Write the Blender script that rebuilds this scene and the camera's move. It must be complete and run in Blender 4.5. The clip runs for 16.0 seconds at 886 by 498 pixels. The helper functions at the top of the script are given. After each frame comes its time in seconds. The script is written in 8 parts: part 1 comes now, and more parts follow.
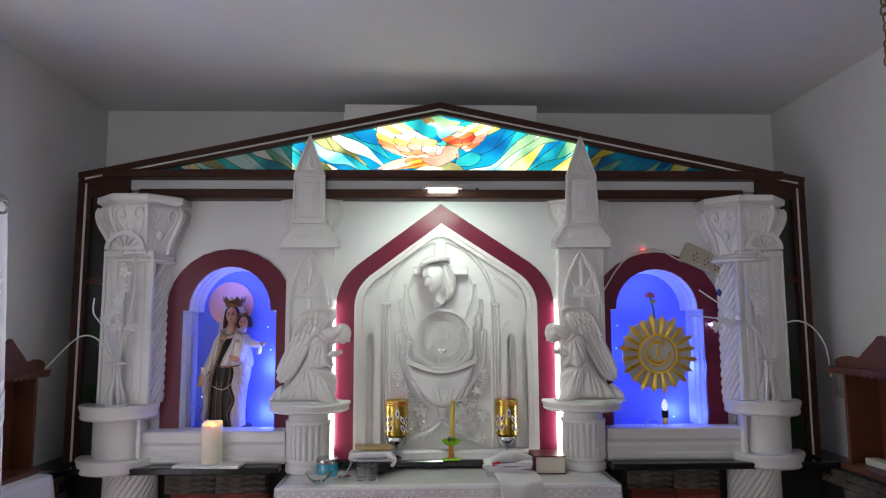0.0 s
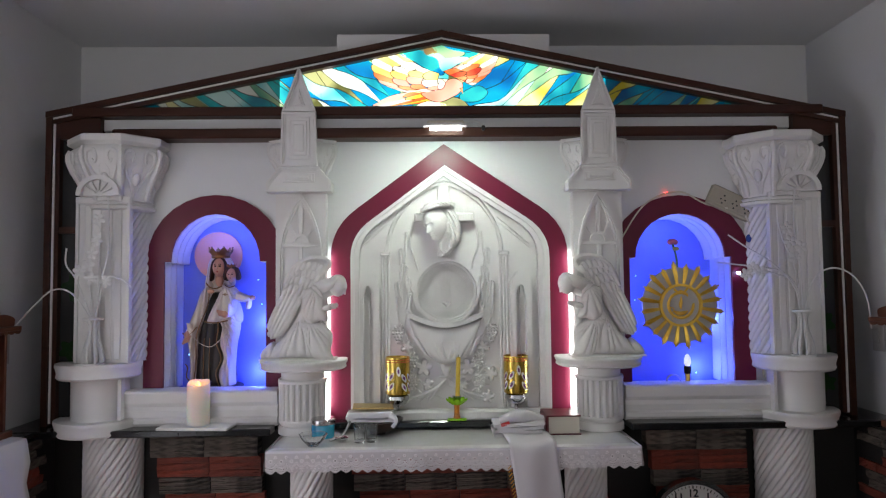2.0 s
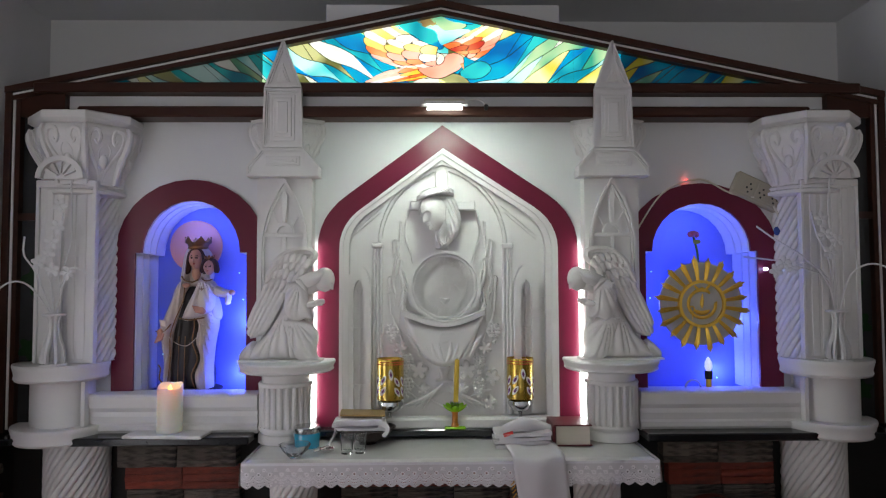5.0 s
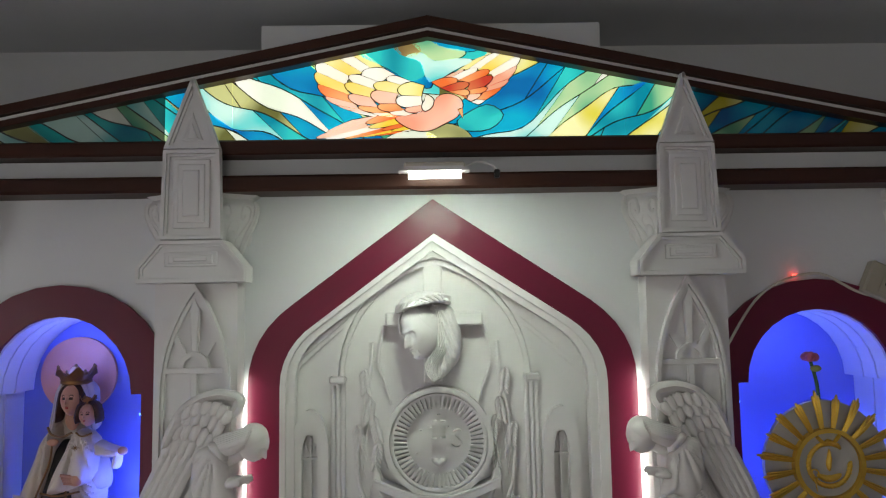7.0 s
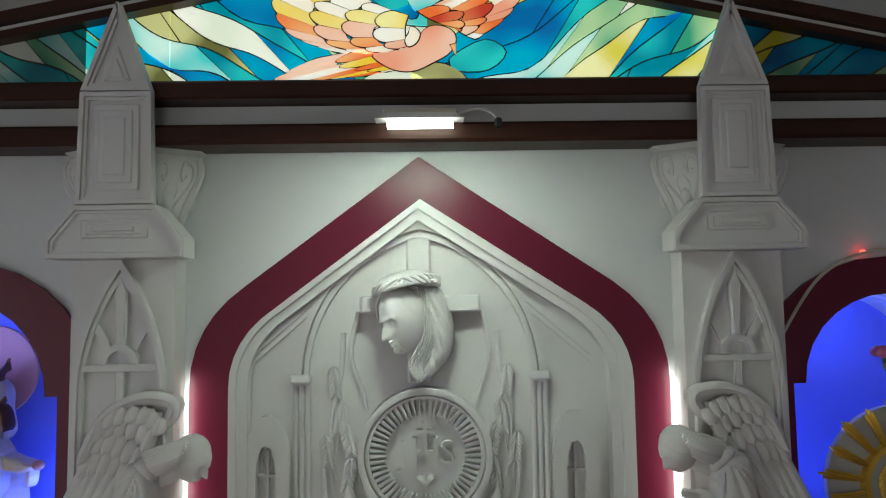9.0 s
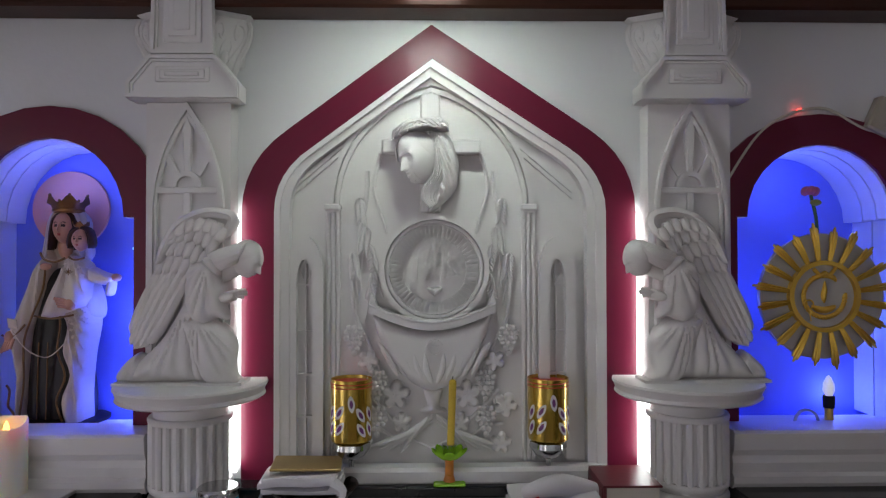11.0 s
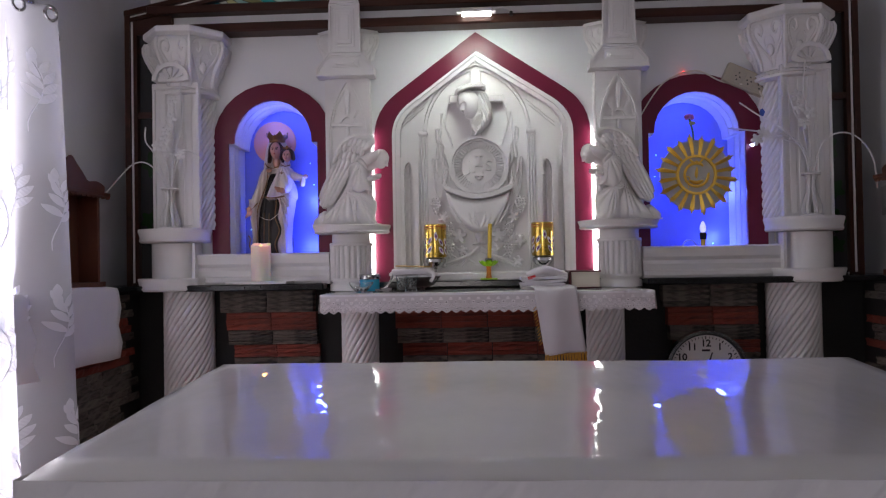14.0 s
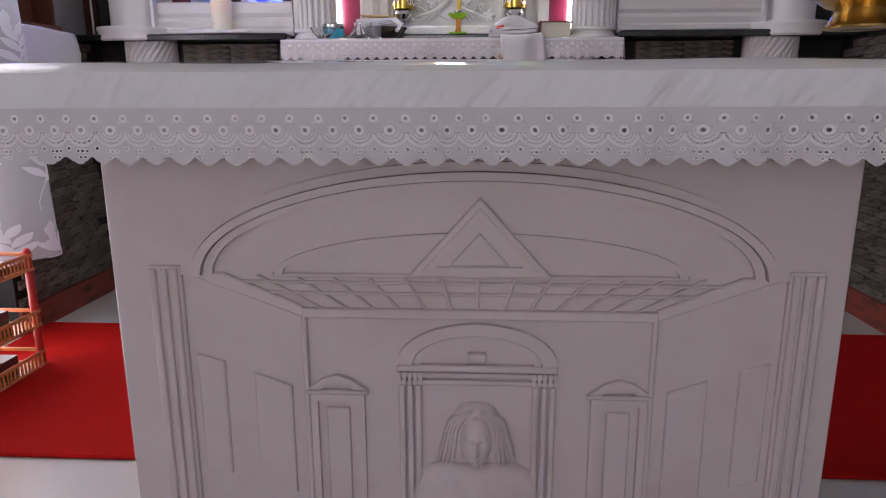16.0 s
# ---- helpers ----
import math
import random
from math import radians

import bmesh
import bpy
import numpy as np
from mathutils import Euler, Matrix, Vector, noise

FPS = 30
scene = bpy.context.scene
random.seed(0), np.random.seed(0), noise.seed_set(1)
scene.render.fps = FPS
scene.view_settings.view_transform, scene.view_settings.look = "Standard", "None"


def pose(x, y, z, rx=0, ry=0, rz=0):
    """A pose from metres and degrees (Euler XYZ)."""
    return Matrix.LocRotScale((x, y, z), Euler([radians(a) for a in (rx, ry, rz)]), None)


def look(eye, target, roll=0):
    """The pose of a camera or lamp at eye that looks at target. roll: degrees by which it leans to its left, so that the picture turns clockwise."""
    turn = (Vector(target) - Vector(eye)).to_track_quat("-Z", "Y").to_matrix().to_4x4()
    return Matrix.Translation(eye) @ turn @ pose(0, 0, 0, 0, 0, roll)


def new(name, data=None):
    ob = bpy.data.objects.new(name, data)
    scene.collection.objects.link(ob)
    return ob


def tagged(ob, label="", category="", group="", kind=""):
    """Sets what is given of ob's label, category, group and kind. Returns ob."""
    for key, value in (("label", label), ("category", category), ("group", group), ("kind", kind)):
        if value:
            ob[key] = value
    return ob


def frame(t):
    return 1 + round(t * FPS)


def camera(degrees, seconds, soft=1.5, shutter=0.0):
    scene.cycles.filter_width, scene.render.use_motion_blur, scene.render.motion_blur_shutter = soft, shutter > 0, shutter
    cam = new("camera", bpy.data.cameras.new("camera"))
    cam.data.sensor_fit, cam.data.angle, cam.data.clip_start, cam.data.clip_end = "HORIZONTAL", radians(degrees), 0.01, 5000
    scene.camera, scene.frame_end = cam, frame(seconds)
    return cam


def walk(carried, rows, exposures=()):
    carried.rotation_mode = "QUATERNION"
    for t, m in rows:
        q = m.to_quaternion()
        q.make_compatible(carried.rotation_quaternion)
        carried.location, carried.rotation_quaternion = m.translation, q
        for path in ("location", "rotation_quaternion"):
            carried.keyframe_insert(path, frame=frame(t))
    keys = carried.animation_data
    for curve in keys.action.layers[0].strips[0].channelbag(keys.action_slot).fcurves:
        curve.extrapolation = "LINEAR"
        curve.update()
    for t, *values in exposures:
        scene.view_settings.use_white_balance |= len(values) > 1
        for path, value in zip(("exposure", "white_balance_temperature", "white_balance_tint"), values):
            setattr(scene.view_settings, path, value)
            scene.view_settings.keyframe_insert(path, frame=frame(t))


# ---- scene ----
cam = camera(67.0, 16.0, soft=1.2)
PATH = [
    (0, (-0.068, 0.64, 1.634), (-0.008, 2.627, 1.854), -0.2),
    (0.5, (-0.065, 0.641, 1.61), (-0.027, 2.629, 1.83), -1.2),
    (1, (-0.048, 0.78, 1.623), (-0.013, 2.771, 1.809), -0.2),
    (1.5, (-0.056, 0.874, 1.611), (-0.008, 2.869, 1.742), 0.3),
    (2, (-0.051, 0.88, 1.595), (-0.01, 2.877, 1.699), -0.6),
    (2.5, (-0.048, 0.884, 1.591), (-0.009, 2.882, 1.682), -0.6),
    (3, (-0.042, 0.884, 1.594), (-0.008, 2.882, 1.68), 0.2),
    (3.5, (-0.049, 0.888, 1.58), (-0.01, 2.886, 1.675), -0.1),
    (6, (-0.004, 1.483, 1.621), (0.027, 3.48, 1.714), -0.4),
    (6.5, (0.009, 1.713, 1.747), (0.04, 3.708, 1.876), -1.2),
    (7, (0.006, 1.878, 1.882), (0.039, 3.871, 2.055), -1.0),
    (7.5, (-0.019, 2.006, 1.997), (0.011, 3.997, 2.19), -0.8),
    (8, (-0.009, 2.11, 2.023), (0.02, 4.1, 2.219), -0.7),
    (8.5, (-0.008, 2.169, 1.993), (0.024, 4.161, 2.168), -0.9),
    (9, (0.03, 2.184, 1.867), (0.068, 4.178, 2.011), -0.9),
    (9.5, (0.04, 2.19, 1.729), (0.083, 4.189, 1.776), 0.2),
    (12, (-0.019, 1.494, 1.521), (-0.002, 3.494, 1.551), -0.9),
    (12.5, (-0.022, 1.243, 1.440), (-0.070, 3.241, 1.509), -0.6),
    (13, (-0.032, 1.018, 1.362), (-0.118, 3.012, 1.477), -0.8),
    (13.5, (0.003, 0.808, 1.240), (-0.106, 2.798, 1.394), -0.2),
    (14, (-0.005, 0.622, 1.171), (-0.103, 2.618, 1.201), -1.0),
    (14.5, (0.012, 0.520, 1.088), (-0.063, 2.514, 0.978), -1.0),
    (15, (0.028, 0.42, 1.008), (-0.016, 2.409, 0.803), 0.0),
    (15.5, (0.067, 0.496, 0.933), (0.004, 2.465, 0.589), -0.2),
    (16, (0.145, 0.589, 0.839), (0.035, 2.534, 0.39), -0.2),
]
walk(cam, [(t, look(eye, target, roll)) for t, eye, target, roll in PATH],
     [(0.0, 0.37, 6800, 7), (3.5, 0.35, 6800, 7), (6.0, -0.05, 6800, 5), (7.0, -0.2, 7100, 3), (8.0, -0.4, 7250, -3), (9.0, -0.5, 6900, -2), (9.5, -0.45, 6750, 1), (12.0, -0.25, 6750, 15), (13.5, 0.05, 6750, 16), (14.5, 0.1, 6800, 18), (15.0, 0.25, 6700, 18), (15.5, 0.62, 6700, 16), (16.0, 0.87, 6750, 16)])

# ---- world and light ----
world = bpy.data.worlds.new("sky")
scene.world = world
world.use_nodes = True
sky = world.node_tree.nodes.new("ShaderNodeTexSky")
sky.sky_type, sky.sun_disc = "NISHITA", False
sky.sun_elevation, sky.sun_rotation = radians(48), radians(-70)
world.node_tree.links.new(sky.outputs[0], world.node_tree.nodes["Background"].inputs[0])
world.node_tree.nodes["Background"].inputs[1].default_value = 0.1
scene.view_settings.exposure = 0.0


def lamp(name, kind, m, energy, colour=(1, 1, 1), size=0.1, size_y=0.0, spread=180):
    data = bpy.data.lights.new(name, kind)
    data.energy, data.color = energy, colour
    if kind == "AREA":
        data.shape, data.size, data.size_y = "RECTANGLE", size, size_y or size
        data.spread = radians(spread)
    elif kind == "SUN":
        data.angle = size
    else:
        data.shadow_soft_size = size
    ob = new(name, data)
    ob.matrix_world = m
    return ob


lamp("sun", "SUN", look((-6, -2, 8), (0, 1.5, 0)), 2.5, (1.0, 0.95, 0.88), radians(0.5))
# daylight in the curtained window and in the wide opening at the back of the chapel
lamp("window_daylight", "AREA", look((-1.63, 2.19, 1.05), (0.5, 1.4, 1.25)), 18, (0.95, 0.95, 1.0), 1.02, 1.96)
lamp("doorway_daylight", "AREA", look((-0.6, -3.5, 1.2), (-0.3, -2.3, 3.1)), 29, (1.0, 0.97, 0.97), 1.3, 1.6)
# tube on the beam, strip lights beside the arch, blue strings in the niches
lamp("beam_tube_light", "AREA", look((0.014, 3.20, 2.15), (0.014, 3.46, 1.0)), 2.3, (0.86, 1.0, 0.92), 0.13, 0.04)
for sx, way in ((-0.441, 1), (0.499, -1)):
    lamp("strip_light", "AREA", look((sx, 3.468, 1.42), (sx + 0.1 * way, 3.54, 1.42)), 0.5, (0.92, 1.0, 1.0), 0.02, 0.6)
for nx, way in ((-0.88, 1), (0.93, -1)):
    for dx, y, z in ((0.155 * way, 3.545, 1.50), (-0.02, 3.575, 1.79), (0.150, 3.640, 1.44), (0.125, 3.640, 1.24)):
        lamp("blue_niche_light", "POINT", pose(nx + dx, y, z), 0.62, (0.09, 0.15, 1.0), 0.02)

# ---- building tools ----
def thing(name, x, y, z, label, category, group="", kind=""):
    """An empty at a thing's base, which its parts hang on."""
    ob = new(name)
    ob.empty_display_size = 0.05
    ob.location = (x, y, z)
    return tagged(ob, label, category, group, kind)


def base_of(ob):
    p = Vector((0, 0, 0))
    while ob is not None:
        p += ob.location
        ob = ob.parent
    return p


def part(name, bm, material, parent=None, label="", smooth=False):
    """Links a bmesh, built in world coordinates, as one mesh under a thing or a part."""
    me = bpy.data.meshes.new(name)
    bmesh.ops.translate(bm, verts=bm.verts, vec=-base_of(parent))
    bmesh.ops.recalc_face_normals(bm, faces=bm.faces)
    bm.to_mesh(me)
    bm.free()
    for m in material if isinstance(material, (list, tuple)) else [material]:
        me.materials.append(m)
    if smooth:
        me.shade_smooth()
        me.set_sharp_from_angle(angle=radians(40))
    ob = new(name, me)
    ob.parent = parent
    if label:
        ob["label"] = label
    return ob


def single(name, bm, material, label, category, group="", kind="", smooth=False):
    """A thing of one mesh, with its origin at its base."""
    lo = [min(v.co[i] for v in bm.verts) for i in range(3)]
    hi = [max(v.co[i] for v in bm.verts) for i in range(3)]
    c = Vector(((lo[0] + hi[0]) / 2, (lo[1] + hi[1]) / 2, lo[2]))
    bmesh.ops.translate(bm, verts=bm.verts, vec=-c)
    ob = part(name, bm, material, None, "", smooth)
    ob.location = c
    return tagged(ob, label, category, group, kind)


def structure(name, bm, material, label="", smooth=False):
    return tagged(part(name, bm, material, None, "", smooth), label, "", "", "structure")


def box(x0, x1, y0, y1, z0, z1, bevel=0.0, bm=None, segs=1, mat=0):
    bm = bm or bmesh.new()
    r = bmesh.ops.create_cube(bm, size=1.0)
    for v in r["verts"]:
        v.co = Vector((x0 + (v.co.x + 0.5) * (x1 - x0), y0 + (v.co.y + 0.5) * (y1 - y0), z0 + (v.co.z + 0.5) * (z1 - z0)))
    faces = {f for v in r["verts"] for f in v.link_faces}
    for f in faces:
        f.material_index = mat
    if bevel:
        edges = list({e for v in r["verts"] for e in v.link_edges})
        bmesh.ops.bevel(bm, geom=edges, offset=bevel, segments=segs, affect="EDGES", profile=0.5, clamp_overlap=True)
    return bm


def prism(outline, y0, y1, bevel=0.0, bm=None, mat=0):
    """A plate of outline (x, z), from y0 (front) to y1, its front edge chamfered."""
    bm = bm or bmesh.new()
    n = len(outline)
    back = [bm.verts.new((x, y1, z)) for x, z in outline]
    front = [bm.verts.new((x, y0, z)) for x, z in outline]
    made = [bm.faces.new(back), bm.faces.new(front)]
    for i in range(n):
        made.append(bm.faces.new((back[i], back[(i + 1) % n], front[(i + 1) % n], front[i])))
    for f in made:
        f.material_index = mat
    if bevel:
        edges = [e for e in made[1].edges]
        bmesh.ops.bevel(bm, geom=edges, offset=bevel, segments=1, affect="EDGES", clamp_overlap=True)
    return bm


def band(outer, inner, y0, y1, closed=False, bm=None, mat=0):
    """A flat band between two outlines (x, z) with as many points, with depth."""
    bm = bm or bmesh.new()
    n = len(outer)
    rows = [[bm.verts.new((x, y, z)) for x, z in line] for line, y in ((outer, y0), (inner, y0), (inner, y1), (outer, y1))]
    for i in range(n if closed else n - 1):
        j = (i + 1) % n
        for a, b in ((0, 1), (1, 2), (2, 3), (3, 0)):
            bm.faces.new((rows[a][i], rows[a][j], rows[b][j], rows[b][i])).material_index = mat
    if not closed:
        for i in (0, n - 1):
            bm.faces.new([r[i] for r in rows]).material_index = mat
    return bm


def lathe(profile, cx, cy, segs=32, bm=None, shape=None, a0=0.0, a1=360.0, mat=0):
    """A body of revolution from (radius, z); shape(angle, z) may scale the radius."""
    bm = bm or bmesh.new()
    full = abs(a1 - a0) >= 359.9
    m = segs if full else segs + 1
    rings = []
    for r, z in profile:
        ring = []
        for i in range(m):
            a = radians(a0 + (a1 - a0) * i / segs)
            k = r * (shape(a, z) if shape else 1.0)
            ring.append(bm.verts.new((cx + k * math.cos(a), cy + k * math.sin(a), z)))
        rings.append(ring)
    for lo, hi in zip(rings, rings[1:]):
        for i in range(segs):
            j = (i + 1) % m
            bm.faces.new((lo[i], lo[j], hi[j], hi[i])).material_index = mat
    for ring in (rings[0], rings[-1]):
        bm.faces.new(ring).material_index = mat
    if not full:
        for i in (0, -1):
            if len(profile) > 1:
                axis = [bm.verts.new((cx, cy, z)) for _, z in profile]
                for k in range(len(profile) - 1):
                    bm.faces.new((rings[k][i], rings[k + 1][i], axis[k + 1], axis[k])).material_index = mat
    return bm


def spline(points, steps=6, closed=False):
    """Catmull-Rom through the points."""
    p = [np.array(q, float) for q in points]
    n, out = len(p), []
    for i in range(n if closed else n - 1):
        a, b, c, d = (p[(i + k) % n] if closed else p[min(max(i + k, 0), n - 1)] for k in (-1, 0, 1, 2))
        for s in range(steps):
            t = s / steps
            out.append(0.5 * (2 * b + (c - a) * t + (2 * a - 5 * b + 4 * c - d) * t * t + (3 * b - a - 3 * c + d) * t**3))
    if not closed:
        out.append(p[-1])
    return [tuple(float(v) for v in q) for q in out]


def tube(points, radius, sides=8, bm=None, taper=None, mat=0, closed=False):
    """A round rod along a line of points; taper(s) scales the radius from 0 to 1."""
    bm = bm or bmesh.new()
    pts = [Vector(p) for p in points]
    n, rings, side = len(pts), [], None
    for i, p in enumerate(pts):
        way = (pts[(i + 1) % n] - pts[i - 1]) if closed else (pts[min(i + 1, n - 1)] - pts[max(i - 1, 0)])
        way.normalize()
        if side is None:
            side = way.orthogonal().normalized()
        side = (side - way * side.dot(way)).normalized()
        up = way.cross(side)
        r = radius * (taper(i / max(n - 1, 1)) if taper else 1.0)
        rings.append([bm.verts.new(p + r * (math.cos(2 * math.pi * k / sides) * side + math.sin(2 * math.pi * k / sides) * up)) for k in range(sides)])
    for i in range(n if closed else n - 1):
        a, b = rings[i], rings[(i + 1) % n]
        for k in range(sides):
            bm.faces.new((a[k], a[(k + 1) % sides], b[(k + 1) % sides], b[k])).material_index = mat
    if not closed:
        bm.faces.new(rings[0]).material_index = mat
        bm.faces.new(rings[-1]).material_index = mat
    return bm


def ball(x, y, z, rx, ry, rz, bm=None, u=14, v=9, mat=0, turn=None):
    bm = bm or bmesh.new()
    r = bmesh.ops.create_uvsphere(bm, u_segments=u, v_segments=v, radius=1.0)
    for w in r["verts"]:
        c = Vector((w.co.x * rx, w.co.y * ry, w.co.z * rz))
        w.co = (turn @ c if turn else c) + Vector((x, y, z))
    for f in {f for w in r["verts"] for f in w.link_faces}:
        f.material_index = mat
    return bm


def inside(poly, x, y):
    hit = np.zeros(x.shape, bool)
    px, py = poly[:, 0], poly[:, 1]
    for i in range(len(poly)):
        j = i - 1
        cross = ((py[i] > y) != (py[j] > y)) & (x < (px[j] - px[i]) * (y - py[i]) / (py[j] - py[i] + 1e-12) + px[i])
        hit ^= cross
    return hit


def swell(outline, y_back, depth, cell=0.006, folds=None, bm=None, mat=0, round_to=None):
    """A carved form in relief: an outline (x, z) that swells towards -y, with folds(x, z) in metres on top, and a flat back."""
    bm = bm or bmesh.new()
    poly = np.array(outline)
    lo, hi = poly.min(0), poly.max(0)
    nx, nz = (int(math.ceil(v)) + 1 for v in (hi - lo) / cell)
    gx, gz = np.meshgrid(lo[0] + cell * (np.arange(nx) + 0.5), lo[1] + cell * (np.arange(nz) + 0.5), indexing="ij")
    cells = inside(poly, gx, gz)
    a, b = poly, np.roll(poly, -1, 0)

    def nearest(q):
        ab = b - a
        t = np.clip(((q - a) * ab).sum(1) / ((ab * ab).sum(1) + 1e-12), 0, 1)
        foot = a + t[:, None] * ab
        d = np.hypot(*(foot - q).T)
        k = d.argmin()
        return foot[k], d[k]

    count, spot, dist = {}, {}, {}
    for i, k in zip(*np.nonzero(cells)):
        for c in ((i, k), (i + 1, k), (i + 1, k + 1), (i, k + 1)):
            count[c] = count.get(c, 0) + 1
    for c, n in count.items():
        q = lo + cell * np.array(c)
        foot, d = nearest(q)
        if n < 4:
            q, d = foot, 0.0
        spot[c], dist[c] = q, d
    top = round_to or max(max(dist.values()), 1e-6)
    verts, backs = {}, {}
    for c, q in spot.items():
        s = min(dist[c] / top, 1.0)
        h = depth * math.sqrt(max(1 - (1 - s) ** 2, 0))
        if folds and dist[c] > 0:
            h += folds(q[0], q[1]) * min(1.0, 2 * s)
        verts[c] = bm.verts.new((q[0], y_back - max(h, 0.0) - 0.002, q[1]))
        if count[c] < 4:
            backs[c] = bm.verts.new((q[0], y_back, q[1]))
    for i, k in zip(*np.nonzero(cells)):
        ring = [(i, k), (i + 1, k), (i + 1, k + 1), (i, k + 1)]
        f = bm.faces.new([verts[c] for c in ring])
        f.material_index, f.smooth = mat, True
        for c, d, n in ((0, 1, (i, k - 1)), (1, 2, (i + 1, k)), (2, 3, (i, k + 1)), (3, 0, (i - 1, k))):
            out = not (0 <= n[0] < cells.shape[0] and 0 <= n[1] < cells.shape[1] and cells[n])
            if out and ring[c] in backs and ring[d] in backs:
                f = bm.faces.new((verts[ring[d]], verts[ring[c]], backs[ring[c]], backs[ring[d]]))
                f.material_index = mat
    return bm


# ---- materials ----
def material(name, colour, rough=0.5, vary=0.15, scale=8.0, fine=120.0, bump=0.15, depth=0.002, metal=0.0, coat=0.0, spec=0.5, stain=None, stain_at=(0.55, 0.75), stain_scale=3.0, random=0.0, stretch=(1, 1, 1)):
    """A painted, stone, wooden or metal surface: broad and fine variation of colour, fine relief, and stains with a shape of their own."""
    m = bpy.data.materials.new(name)
    m.use_nodes = True
    t = m.node_tree
    shade = t.nodes["Principled BSDF"]
    at = t.nodes.new("ShaderNodeTexCoord")
    space = t.nodes.new("ShaderNodeMapping")
    space.inputs["Scale"].default_value = stretch
    t.links.new(at.outputs["Object"], space.inputs["Vector"])

    def grain(s, detail=4.0):
        g = t.nodes.new("ShaderNodeTexNoise")
        g.inputs["Scale"].default_value, g.inputs["Detail"].default_value = s, detail
        t.links.new(space.outputs[0], g.inputs["Vector"])
        return g

    def mix(a, b, factor, kind="MIX"):
        x = t.nodes.new("ShaderNodeMix")
        x.data_type, x.blend_type = "RGBA", kind
        for socket, v in ((x.inputs["Factor"], factor), (x.inputs["A"], a), (x.inputs["B"], b)):
            if isinstance(v, (int, float)):
                socket.default_value = v
            elif isinstance(v, tuple):
                socket.default_value = (*v, 1)
            else:
                t.links.new(v, socket)
        return x.outputs["Result"]

    broad, small = grain(scale), grain(fine, 2.0)
    dark = tuple(c * (1 - vary) for c in colour)
    light = tuple(min(c * (1 + vary), 1.0) for c in colour)
    base = mix(dark, light, broad.outputs["Fac"])
    base = mix(base, small.outputs["Color"], 0.04, "OVERLAY")
    if stain:
        ramp = t.nodes.new("ShaderNodeValToRGB")
        ramp.color_ramp.elements[0].position, ramp.color_ramp.elements[1].position = stain_at
        t.links.new(grain(stain_scale, 6.0).outputs["Fac"], ramp.inputs["Fac"])
        base = mix(base, stain, ramp.outputs["Color"])
    if random:
        info = t.nodes.new("ShaderNodeObjectInfo")
        hsv = t.nodes.new("ShaderNodeHueSaturation")
        span = t.nodes.new("ShaderNodeMapRange")
        span.inputs["To Min"].default_value, span.inputs["To Max"].default_value = 1 - random, 1 + random
        t.links.new(info.outputs["Random"], span.inputs["Value"])
        t.links.new(span.outputs[0], hsv.inputs["Value"])
        t.links.new(base, hsv.inputs["Color"])
        base = hsv.outputs["Color"]
    t.links.new(base, shade.inputs["Base Color"])
    gloss = t.nodes.new("ShaderNodeMapRange")
    gloss.inputs["To Min"].default_value, gloss.inputs["To Max"].default_value = max(rough - 0.08, 0.02), min(rough + 0.08, 1)
    t.links.new(broad.outputs["Fac"], gloss.inputs["Value"])
    t.links.new(gloss.outputs[0], shade.inputs["Roughness"])
    shade.inputs["Metallic"].default_value = metal
    shade.inputs["Coat Weight"].default_value = coat
    shade.inputs["Coat Roughness"].default_value = 0.08
    shade.inputs["Specular IOR Level"].default_value = spec
    if bump:
        rise = t.nodes.new("ShaderNodeBump")
        rise.inputs["Strength"].default_value, rise.inputs["Distance"].default_value = bump, depth
        t.links.new(small.outputs["Fac"], rise.inputs["Height"])
        t.links.new(rise.outputs[0], shade.inputs["Normal"])
    return m


def glowing(name, colour, strength):
    m = bpy.data.materials.new(name)
    m.use_nodes = True
    shade = m.node_tree.nodes["Principled BSDF"]
    shade.inputs["Base Color"].default_value = (*colour, 1)
    shade.inputs["Emission Color"].default_value = (*colour, 1)
    shade.inputs["Emission Strength"].default_value = strength
    return m


def glass(name, colour, rough=0.03, ior=1.45):
    m = bpy.data.materials.new(name)
    m.use_nodes = True
    shade = m.node_tree.nodes["Principled BSDF"]
    shade.inputs["Base Color"].default_value = (*colour, 1)
    shade.inputs["Roughness"].default_value = rough
    shade.inputs["IOR"].default_value = ior
    shade.inputs["Transmission Weight"].default_value = 1.0
    return m


WHITE = material("white_plaster_paint", (0.72, 0.70, 0.70), 0.5, 0.06, 5, 90, 0.15, 0.002, stain=(0.62, 0.59, 0.58), stain_at=(0.58, 0.8), stain_scale=7)
WALL = material("white_wall_paint", (0.72, 0.72, 0.74), 0.6, 0.05, 2, 60, 0.2, 0.003, stain=(0.60, 0.60, 0.58), stain_at=(0.6, 0.85), stain_scale=2)
CEILING = material("ceiling_paint", (0.70, 0.70, 0.72), 0.7, 0.05, 1.5, 50, 0.2, 0.003)
BURGUNDY = material("burgundy_gloss_paint", (0.135, 0.007, 0.030), 0.34, 0.06, 6, 60, 0.04, 0.001, spec=0.35)
WOOD = material("varnished_dark_wood", (0.042, 0.012, 0.006), 0.42, 0.45, 5, 60, 0.15, 0.001, coat=0.0, spec=0.3, stretch=(1, 6, 9))
SHELFWOOD = material("reddish_wood", (0.11, 0.03, 0.013), 0.45, 0.4, 6, 60, 0.15, 0.001, coat=0.3, stretch=(9, 9, 1.2))
